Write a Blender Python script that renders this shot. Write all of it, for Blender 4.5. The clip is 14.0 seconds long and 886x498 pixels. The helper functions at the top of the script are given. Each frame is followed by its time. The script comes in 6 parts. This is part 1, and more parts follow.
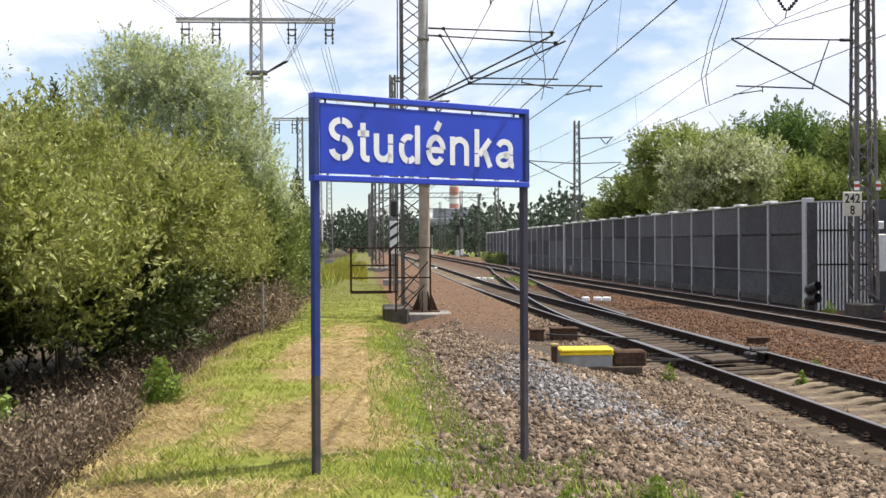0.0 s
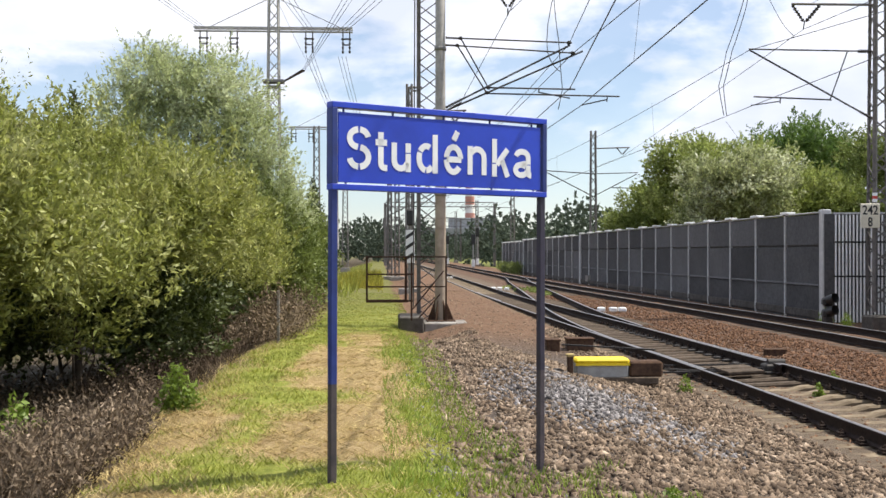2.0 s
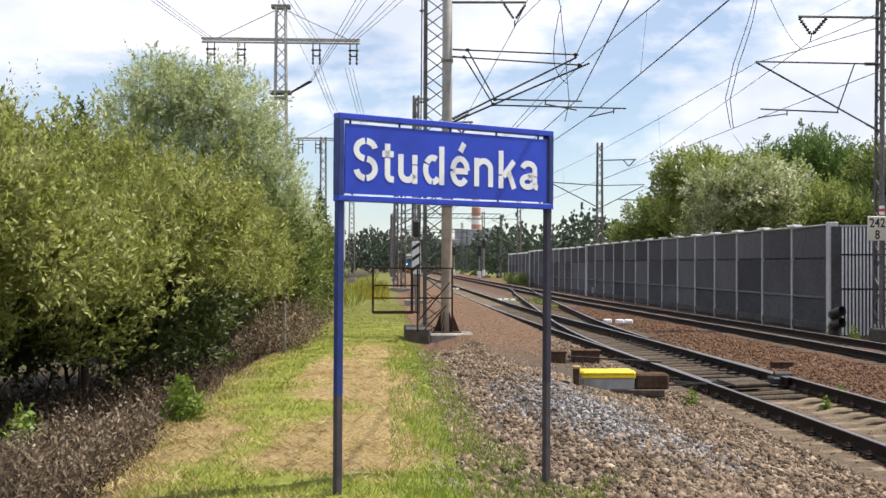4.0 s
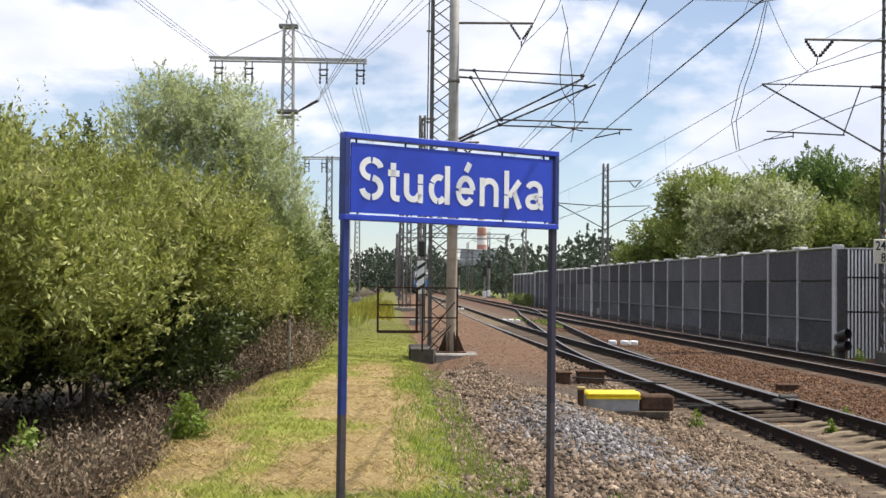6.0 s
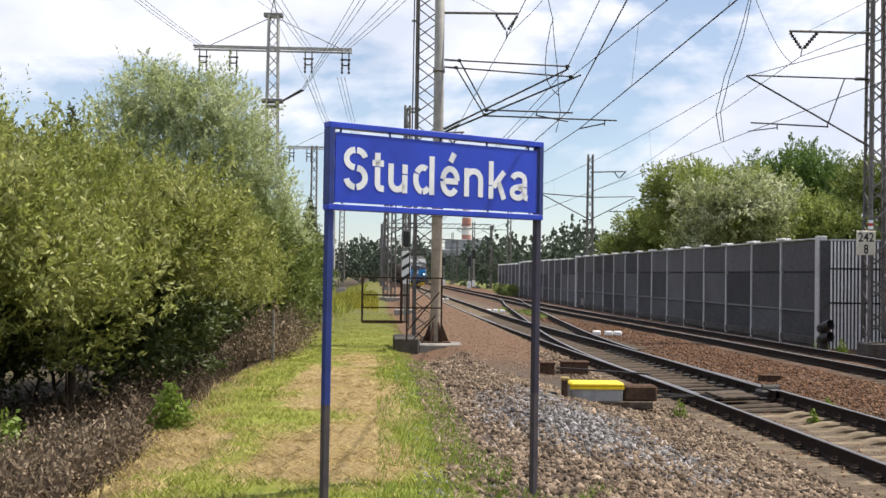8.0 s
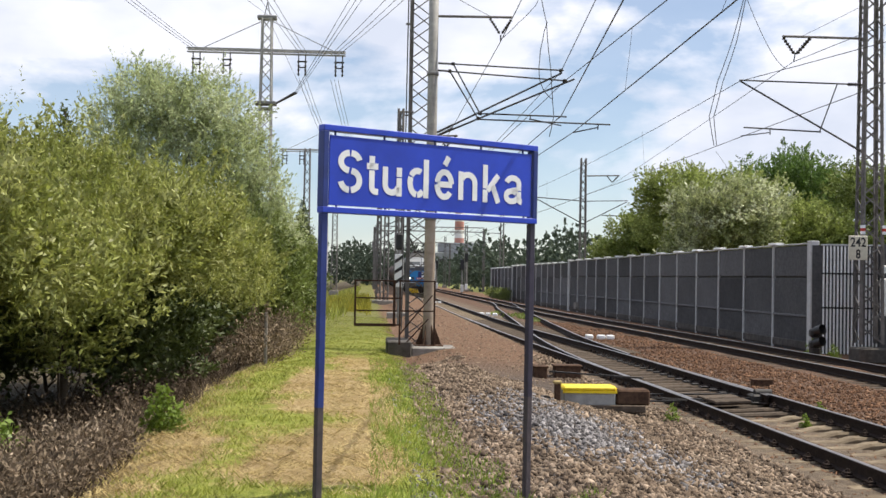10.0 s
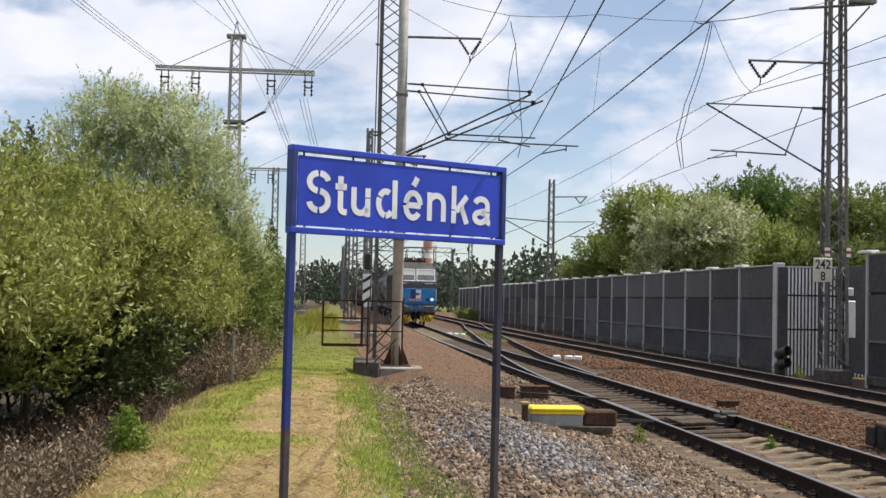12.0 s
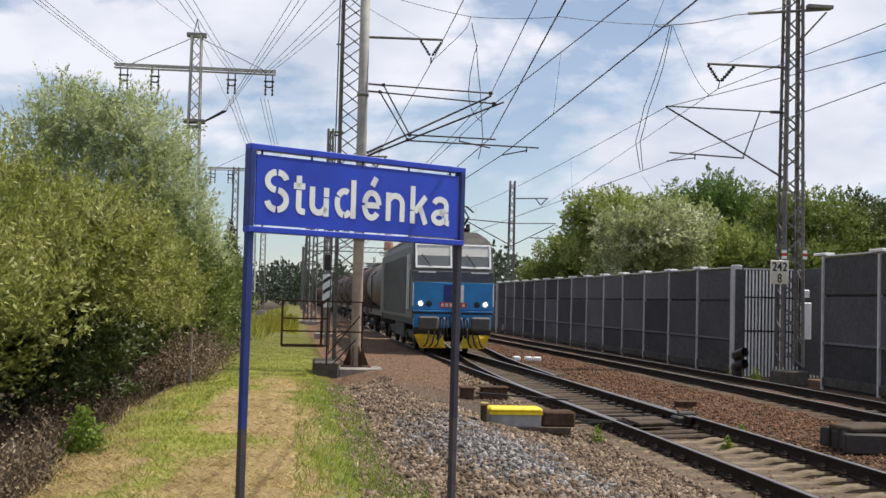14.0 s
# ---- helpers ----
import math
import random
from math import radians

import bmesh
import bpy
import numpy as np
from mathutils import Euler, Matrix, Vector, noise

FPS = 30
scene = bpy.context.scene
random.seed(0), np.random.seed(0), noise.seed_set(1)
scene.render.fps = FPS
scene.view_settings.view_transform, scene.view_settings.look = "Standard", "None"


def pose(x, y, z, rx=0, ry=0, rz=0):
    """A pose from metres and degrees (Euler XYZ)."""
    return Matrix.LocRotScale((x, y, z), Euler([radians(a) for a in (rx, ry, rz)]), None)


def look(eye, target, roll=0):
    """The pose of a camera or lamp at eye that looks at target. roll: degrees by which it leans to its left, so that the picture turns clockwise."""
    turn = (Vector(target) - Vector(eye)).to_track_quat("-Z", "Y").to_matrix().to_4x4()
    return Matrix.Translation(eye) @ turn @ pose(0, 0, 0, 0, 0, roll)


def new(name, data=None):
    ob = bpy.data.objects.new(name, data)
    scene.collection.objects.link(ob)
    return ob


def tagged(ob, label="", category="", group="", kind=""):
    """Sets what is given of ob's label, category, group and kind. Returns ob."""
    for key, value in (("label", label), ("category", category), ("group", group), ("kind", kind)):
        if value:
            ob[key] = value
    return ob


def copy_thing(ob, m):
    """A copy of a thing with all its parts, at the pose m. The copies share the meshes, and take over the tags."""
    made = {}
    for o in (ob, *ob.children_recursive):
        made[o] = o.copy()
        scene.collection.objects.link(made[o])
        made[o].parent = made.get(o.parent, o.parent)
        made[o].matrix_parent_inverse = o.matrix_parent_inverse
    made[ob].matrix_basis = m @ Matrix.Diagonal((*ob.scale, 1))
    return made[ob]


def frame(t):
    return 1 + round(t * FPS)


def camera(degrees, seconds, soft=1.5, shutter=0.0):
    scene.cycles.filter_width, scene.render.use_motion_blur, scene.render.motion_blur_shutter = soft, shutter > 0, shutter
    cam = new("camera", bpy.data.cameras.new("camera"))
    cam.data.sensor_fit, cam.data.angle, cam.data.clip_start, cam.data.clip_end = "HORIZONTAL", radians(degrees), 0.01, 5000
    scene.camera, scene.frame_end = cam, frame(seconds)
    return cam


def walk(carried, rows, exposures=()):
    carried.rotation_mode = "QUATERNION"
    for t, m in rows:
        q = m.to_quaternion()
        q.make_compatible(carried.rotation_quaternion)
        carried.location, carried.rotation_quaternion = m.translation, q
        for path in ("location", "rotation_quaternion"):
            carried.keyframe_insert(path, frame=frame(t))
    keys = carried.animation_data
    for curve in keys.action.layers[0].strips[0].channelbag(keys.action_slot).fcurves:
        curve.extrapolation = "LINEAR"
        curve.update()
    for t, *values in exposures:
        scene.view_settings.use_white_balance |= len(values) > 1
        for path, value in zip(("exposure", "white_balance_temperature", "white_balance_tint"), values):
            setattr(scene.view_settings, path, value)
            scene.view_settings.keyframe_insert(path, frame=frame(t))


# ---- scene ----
# ---- camera ----
cam = camera(40.94, 14.0)
PATH = [
    # seconds, x, y, z, yaw, pitch, lean
    (0, -0.002, 0.0058, 1.9773, 3.175, -0.293, -0.378),
    (0.5, -0.007, 0.0031, 1.9770, 3.547, 0.075, -0.191),
    (1, -0.011, 0.0049, 1.9776, 3.492, 0.069, 0.078),
    (1.5, -0.016, 0.0025, 1.9779, 3.692, 0.259, 0.115),
    (2, -0.014, 0.0004, 1.9775, 3.920, 0.159, -0.024),
    (2.5, -0.013, 0.0036, 1.9807, 4.092, 0.448, 0.121),
    (5, -0.017, 0.0015, 1.9794, 4.326, 0.948, 0.232),
    (5.5, -0.018, 0.0028, 1.9811, 4.470, 1.334, 0.443),
    (6, -0.012, 0.0017, 1.9771, 4.489, 1.661, 0.588),
    (6.5, -0.017, 0.0003, 1.9829, 4.465, 1.548, 0.892),
    (7, -0.011, 0.0011, 1.9826, 4.114, 1.216, 0.641),
    (7.5, -0.008, 0.0021, 1.9797, 3.773, 1.071, 0.784),
    (8, -0.008, 0.0024, 1.9784, 3.749, 1.193, 0.746),
    (10.5, -0.019, 0.0006, 1.9793, 3.220, 1.466, 1.046),
    (11, -0.019, 0.0017, 1.9831, 2.904, 2.279, 1.084),
    (11.5, -0.024, 0.0024, 1.9847, 2.501, 2.681, 1.264),
    (12, -0.018, -0.0011, 1.9854, 1.889, 2.349, 1.217),
    (12.5, -0.008, 0.0015, 1.9843, 1.273, 2.285, 1.316),
    (13, -0.007, 0.0002, 1.9824, 0.693, 2.191, 1.362),
    (13.5, -0.004, 0.0017, 1.9841, 0.614, 2.449, 1.464),
    (14, 0.0, 0.0, 1.9800, 0.0, 2.440, 1.400),
]


def aim(x, y, z, yaw, pitch, lean):
    """Camera pose: level heading, then tilt, then lean about the line of sight."""
    return pose(x, y, z, 90 + pitch, 0, yaw) @ pose(0, 0, 0, 0, 0, lean)


walk(cam, [(t, aim(*row)) for t, *row in PATH], exposures=[(0, 0.54), (2.5, 0.50), (5, 0.43), (8, 0.39), (11, 0.31), (14, 0.14)])

# ---- world and sun ----
SUN_DIR = Vector((0.49, 0.115, 0.865)).normalized()
SUN_EL = math.asin(SUN_DIR.z)
SUN_AZ = math.atan2(SUN_DIR.x, SUN_DIR.y)
world = bpy.data.worlds.new("sky")
scene.world = world
world.use_nodes = True
wn, wl = world.node_tree.nodes, world.node_tree.links
wn.clear()
w_out = wn.new("ShaderNodeOutputWorld")
w_bg = wn.new("ShaderNodeBackground")
w_sky = wn.new("ShaderNodeTexSky")
w_sky.sky_type, w_sky.sun_disc = "NISHITA", False
w_sky.sun_elevation, w_sky.sun_rotation = SUN_EL, SUN_AZ
w_sky.air_density, w_sky.dust_density, w_sky.ozone_density = 1.0, 0.2, 4.0
w_tc = wn.new("ShaderNodeTexCoord")
w_map = wn.new("ShaderNodeMapping")
w_map.inputs["Scale"].default_value = (1.0, 1.0, 2.1)
w_map.inputs["Location"].default_value = (2.45, 0.3, 0.9)
wl.new(w_tc.outputs["Generated"], w_map.inputs["Vector"])
w_no = wn.new("ShaderNodeTexNoise")
w_no.inputs["Scale"].default_value = 5.0
w_no.inputs["Detail"].default_value = 8.0
w_no.inputs["Roughness"].default_value = 0.54
w_no.inputs["Distortion"].default_value = 0.15
wl.new(w_map.outputs[0], w_no.inputs["Vector"])
# grey undersides of the clouds
w_low = wn.new("ShaderNodeTexNoise")
w_low.inputs["Scale"].default_value = 6.5
w_low.inputs["Detail"].default_value = 5.0
wl.new(w_map.outputs[0], w_low.inputs["Vector"])
w_white = wn.new("ShaderNodeValToRGB")
w_white.color_ramp.elements[0].position, w_white.color_ramp.elements[0].color = 0.34, (6.2, 6.6, 7.7, 1)
w_white.color_ramp.elements[1].position, w_white.color_ramp.elements[1].color = 0.56, (8.3, 8.4, 9.2, 1)
wl.new(w_low.outputs["Fac"], w_white.inputs[0])
w_ramp = wn.new("ShaderNodeValToRGB")
w_ramp.color_ramp.elements[0].position, w_ramp.color_ramp.elements[0].color = 0.455, (0.22, 0.26, 0.26, 1)
w_ramp.color_ramp.elements[1].position, w_ramp.color_ramp.elements[1].color = 0.55, (0.96, 0.97, 0.97, 1)
wl.new(w_no.outputs["Fac"], w_ramp.inputs[0])
w_mix = wn.new("ShaderNodeMix")
w_mix.data_type = "RGBA"
wl.new(w_ramp.outputs[0], w_mix.inputs["Factor"])
wl.new(w_sky.outputs[0], w_mix.inputs["A"])
wl.new(w_white.outputs[0], w_mix.inputs["B"])
wl.new(w_mix.outputs["Result"], w_bg.inputs["Color"])
w_bg.inputs["Strength"].default_value = 0.098
wl.new(w_bg.outputs[0], w_out.inputs[0])

sun = new("sun", bpy.data.lights.new("sun", "SUN"))
sun.data.energy, sun.data.angle, sun.data.color = 5.0, radians(0.6), (1.0, 0.93, 0.81)
sun.matrix_world = look((0, 0, 60), Vector((0, 0, 60)) - SUN_DIR)


# ---- materials ----
def ramp_mat(name, stops, scale=4.0, detail=6.0, rough=0.8, metal=0.0, bump=0.0, bump_scale=60.0, random_value=0.0,
             island=False, big=0.0, big_scale=0.6, spec=0.5, transl=0.0):
    """A surface whose colour runs through stops by fine noise, with broad stains (big), relief and piece-to-piece change."""
    m = bpy.data.materials.new(name)
    m.use_nodes = True
    n, l = m.node_tree.nodes, m.node_tree.links
    b = n["Principled BSDF"]
    tc = n.new("ShaderNodeTexCoord")
    no = n.new("ShaderNodeTexNoise")
    no.inputs["Scale"].default_value, no.inputs["Detail"].default_value = scale, detail
    no.inputs["Roughness"].default_value = 0.62
    l.new(tc.outputs["Object"], no.inputs["Vector"])
    cr = n.new("ShaderNodeValToRGB")
    e = cr.color_ramp.elements
    while len(e) < len(stops):
        e.new(0.5)
    for i, c in enumerate(stops):
        e[i].position = 0.3 + 0.4 * i / max(1, len(stops) - 1)
        e[i].color = (*c, 1)
    l.new(no.outputs["Fac"], cr.inputs[0])
    col = cr.outputs[0]
    if big:
        nb = n.new("ShaderNodeTexNoise")
        nb.inputs["Scale"].default_value, nb.inputs["Detail"].default_value = big_scale, 4.0
        l.new(tc.outputs["Object"], nb.inputs["Vector"])
        mr = n.new("ShaderNodeMapRange")
        mr.inputs["From Min"].default_value, mr.inputs["From Max"].default_value = 0.3, 0.7
        mr.inputs["To Min"].default_value, mr.inputs["To Max"].default_value = 1 - big, 1 + big
        l.new(nb.outputs["Fac"], mr.inputs["Value"])
        hs = n.new("ShaderNodeHueSaturation")
        l.new(mr.outputs[0], hs.inputs["Value"])
        l.new(col, hs.inputs["Color"])
        col = hs.outputs[0]
    if random_value:
        src = n.new("ShaderNodeNewGeometry").outputs["Random Per Island"] if island else n.new("ShaderNodeObjectInfo").outputs["Random"]
        mr = n.new("ShaderNodeMapRange")
        mr.inputs["To Min"].default_value, mr.inputs["To Max"].default_value = 1 - random_value, 1 + random_value
        l.new(src, mr.inputs["Value"])
        hs = n.new("ShaderNodeHueSaturation")
        l.new(mr.outputs[0], hs.inputs["Value"])
        l.new(col, hs.inputs["Color"])
        col = hs.outputs[0]
    l.new(col, b.inputs["Base Color"])
    b.inputs["Roughness"].default_value, b.inputs["Metallic"].default_value = rough, metal
    b.inputs["Specular IOR Level"].default_value = spec if rough < 0.8 else spec * 0.3
    if bump:
        nn = n.new("ShaderNodeTexNoise")
        nn.inputs["Scale"].default_value, nn.inputs["Detail"].default_value = bump_scale, 5.0
        l.new(tc.outputs["Object"], nn.inputs["Vector"])
        bp = n.new("ShaderNodeBump")
        bp.inputs["Strength"].default_value, bp.inputs["Distance"].default_value = bump, 0.02
        l.new(nn.outputs["Fac"], bp.inputs["Height"])
        l.new(bp.outputs[0], b.inputs["Normal"])
    if transl:
        tr = n.new("ShaderNodeBsdfTranslucent")
        l.new(col, tr.inputs["Color"])
        mx = n.new("ShaderNodeMixShader")
        mx.inputs[0].default_value = transl
        l.new(b.outputs[0], mx.inputs[1])
        l.new(tr.outputs[0], mx.inputs[2])
        l.new(mx.outputs[0], n["Material Output"].inputs["Surface"])
    return m


M = {}
M["sign_blue"] = ramp_mat("sign_blue", [(0.012, 0.040, 0.40), (0.018, 0.056, 0.52)], scale=3, rough=0.38, big=0.12, big_scale=2.0, bump=0.05)
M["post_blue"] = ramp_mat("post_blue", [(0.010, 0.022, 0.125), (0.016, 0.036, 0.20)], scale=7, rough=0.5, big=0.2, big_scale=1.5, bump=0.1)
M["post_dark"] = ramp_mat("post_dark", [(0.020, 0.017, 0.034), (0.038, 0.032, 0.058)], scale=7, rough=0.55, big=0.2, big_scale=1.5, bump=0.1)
M["post_grey"] = ramp_mat("post_grey", [(0.035, 0.03, 0.04), (0.07, 0.055, 0.06)], scale=9, rough=0.65, bump=0.2)
M["letter_white"] = ramp_mat("letter_white", [(0.72, 0.74, 0.76), (0.85, 0.86, 0.86)], scale=6, rough=0.45, big=0.06)
M["rail_side"] = ramp_mat("rail_side", [(0.018, 0.013, 0.011), (0.042, 0.028, 0.022)], scale=14, rough=0.85, bump=0.3)
M["rail_head"] = ramp_mat("rail_head", [(0.17, 0.155, 0.15), (0.28, 0.265, 0.26)], scale=20, rough=0.42, metal=0.8)
M["concrete_sleeper"] = ramp_mat("concrete_sleeper", [(0.138, 0.103, 0.0688), (0.249, 0.202, 0.142)], scale=9, rough=0.95, bump=0.4, random_value=0.16, big=0.15, big_scale=3)
M["wood_sleeper"] = ramp_mat("wood_sleeper", [(0.0516, 0.0404, 0.031), (0.138, 0.107, 0.0817)], scale=9, rough=0.95, bump=0.5, random_value=0.2)
M["stone"] = ramp_mat("stone", [(0.076, 0.0699, 0.0699), (0.163, 0.152, 0.152), (0.289, 0.274, 0.274)], scale=5, rough=0.95, bump=0.3, random_value=0.7, island=True)
M["stone_brown"] = ramp_mat("stone_brown", [(0.062, 0.032, 0.019), (0.13, 0.071, 0.042), (0.22, 0.135, 0.085)], scale=5, rough=0.95, bump=0.3, random_value=0.6, island=True)
M["stone_tan"] = ramp_mat("stone_tan", [(0.0645, 0.0456, 0.0327), (0.163, 0.12, 0.086), (0.31, 0.245, 0.185)], scale=5, rough=0.95, bump=0.3, random_value=0.55, island=True)
M["iron_rust"] = ramp_mat("iron_rust", [(0.045, 0.028, 0.02), (0.11, 0.065, 0.042)], scale=12, rough=0.9, bump=0.4, big=0.2)
M["iron_dark"] = ramp_mat("iron_dark", [(0.018, 0.016, 0.015), (0.04, 0.035, 0.032)], scale=12, rough=0.7, bump=0.3)
M["yellow_paint"] = ramp_mat("yellow_paint", [(0.72, 0.50, 0.004), (0.85, 0.64, 0.01)], scale=8, rough=0.5, big=0.1, bump=0.1)
M["grey_paint"] = ramp_mat("grey_paint", [(0.22, 0.22, 0.21), (0.34, 0.34, 0.33)], scale=8, rough=0.6, big=0.15, bump=0.1)
M["galv"] = ramp_mat("galv", [(0.17, 0.165, 0.16), (0.27, 0.265, 0.26)], scale=8, rough=0.6, metal=0.3, bump=0.15, big=0.15)
M["mast_grey"] = ramp_mat("mast_grey", [(0.105, 0.096, 0.092), (0.20, 0.185, 0.175)], scale=7, rough=0.75, bump=0.2, big=0.25)
M["mast_tan"] = ramp_mat("mast_tan", [(0.26, 0.205, 0.15), (0.40, 0.33, 0.26)], scale=5, rough=0.75, bump=0.2, big=0.22, big_scale=0.8)
M["rust_frame"] = ramp_mat("rust_frame", [(0.03, 0.018, 0.014), (0.075, 0.042, 0.03)], scale=14, rough=0.9, bump=0.3)
M["concrete"] = ramp_mat("concrete", [(0.189, 0.176, 0.159), (0.31, 0.292, 0.267)], scale=6, rough=0.95, bump=0.4, big=0.2)
M["panel_dark"] = ramp_mat("panel_dark", [(0.070, 0.070, 0.073), (0.118, 0.117, 0.120)], scale=9, rough=0.95, bump=0.7, bump_scale=120, random_value=0.36, big=0.12, big_scale=0.7)
M["panel_ledge"] = ramp_mat("panel_ledge", [(0.13, 0.13, 0.135), (0.20, 0.20, 0.205)], scale=6, rough=0.85, bump=0.2, big=0.15)
# dark concrete; on the two mast blocks it carries their shade as colour
M["concrete_dark"] = ramp_mat("concrete_dark", [(0.06, 0.055, 0.05), (0.12, 0.11, 0.10)], scale=6, rough=0.95, bump=0.4, big=0.2)
M["panel_post"] = ramp_mat("panel_post", [(0.42, 0.42, 0.42), (0.56, 0.56, 0.55)], scale=6, rough=0.75, bump=0.2, big=0.12)
M["panel_cap"] = ramp_mat("panel_cap", [(0.78, 0.78, 0.77), (0.88, 0.88, 0.87)], scale=6, rough=0.8, bump=0.2)
M["pylon_pale"] = ramp_mat("pylon_pale", [(0.34, 0.33, 0.32), (0.48, 0.47, 0.45)], scale=2, rough=0.7, metal=0.1, big=0.1)
M["wire"] = ramp_mat("wire", [(0.05, 0.05, 0.052), (0.09, 0.09, 0.09)], scale=5, rough=0.6, metal=0.4)
M["insulator"] = ramp_mat("insulator", [(0.02, 0.017, 0.016), (0.05, 0.042, 0.04)], scale=8, rough=0.3)
M["leaf_willow"] = ramp_mat("leaf_willow", [(0.145, 0.176, 0.034), (0.275, 0.30, 0.07), (0.46, 0.465, 0.19)], scale=1.2, rough=0.55, random_value=0.4, island=True, transl=0.4)
M["leaf_silver"] = ramp_mat("leaf_silver", [(0.27, 0.32, 0.13), (0.42, 0.47, 0.24), (0.66, 0.70, 0.48)], scale=0.8, rough=0.5, random_value=0.35, island=True, transl=0.5)
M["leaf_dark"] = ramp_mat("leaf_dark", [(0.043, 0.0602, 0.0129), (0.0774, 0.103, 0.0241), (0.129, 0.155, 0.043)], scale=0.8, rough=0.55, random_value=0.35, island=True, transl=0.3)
M["leaf_mid"] = ramp_mat("leaf_mid", [(0.10, 0.14, 0.028), (0.175, 0.22, 0.052), (0.28, 0.32, 0.10)], scale=0.6, rough=0.55, random_value=0.35, island=True, transl=0.4)
M["leaf_olive"] = ramp_mat("leaf_olive", [(0.16, 0.205, 0.045), (0.27, 0.32, 0.085), (0.43, 0.47, 0.17)], scale=0.6, rough=0.55, random_value=0.4, island=True, transl=0.5)
M["leaf_shrub"] = ramp_mat("leaf_shrub", [(0.20, 0.24, 0.09), (0.38, 0.41, 0.20), (0.74, 0.75, 0.58)], scale=0.7, rough=0.5, random_value=0.5, island=True, transl=0.45)
M["leaf_deep"] = ramp_mat("leaf_deep", [(0.06, 0.115, 0.022), (0.11, 0.185, 0.038), (0.18, 0.265, 0.07)], scale=0.6, rough=0.55, random_value=0.35, island=True, transl=0.4)
M["leaf_bright"] = ramp_mat("leaf_bright", [(0.127, 0.19, 0.023), (0.23, 0.316, 0.0483)], scale=3, rough=0.5, random_value=0.3, island=True, transl=0.4)
# aerial haze of the far woods is mixed into this leaf colour
M["leaf_far_hazed"] = ramp_mat("leaf_far_hazed", [(0.06, 0.085, 0.06), (0.105, 0.13, 0.095)], scale=0.15, rough=0.8, random_value=0.15, island=True, transl=0.2)
M["bark"] = ramp_mat("bark", [(0.05, 0.038, 0.028), (0.12, 0.095, 0.07)], scale=8, rough=0.95, bump=0.6)
M["weed_grey"] = ramp_mat("weed_grey", [(0.10, 0.072, 0.046), (0.20, 0.152, 0.105), (0.35, 0.28, 0.205)], scale=3, rough=0.95, random_value=0.45, island=True, transl=0.15)
M["dry_stem"] = ramp_mat("dry_stem", [(0.035, 0.026, 0.018), (0.085, 0.062, 0.042), (0.21, 0.16, 0.115)], scale=3, rough=0.95, random_value=0.45, island=True, transl=0.12)
M["grass_blade"] = ramp_mat("grass_blade", [(0.165, 0.205, 0.026), (0.285, 0.31, 0.052), (0.42, 0.385, 0.12)], scale=0.9, rough=0.7, random_value=0.35, island=True, transl=0.35)
M["grass_green"] = ramp_mat("grass_green", [(0.13, 0.205, 0.024), (0.225, 0.305, 0.044), (0.34, 0.39, 0.085)], scale=0.9, rough=0.7, random_value=0.35, island=True, transl=0.35)
M["hay"] = ramp_mat("hay", [(0.27, 0.20, 0.085), (0.43, 0.335, 0.155), (0.58, 0.48, 0.26)], scale=1.4, rough=0.9, random_value=0.35, island=True, transl=0.2)


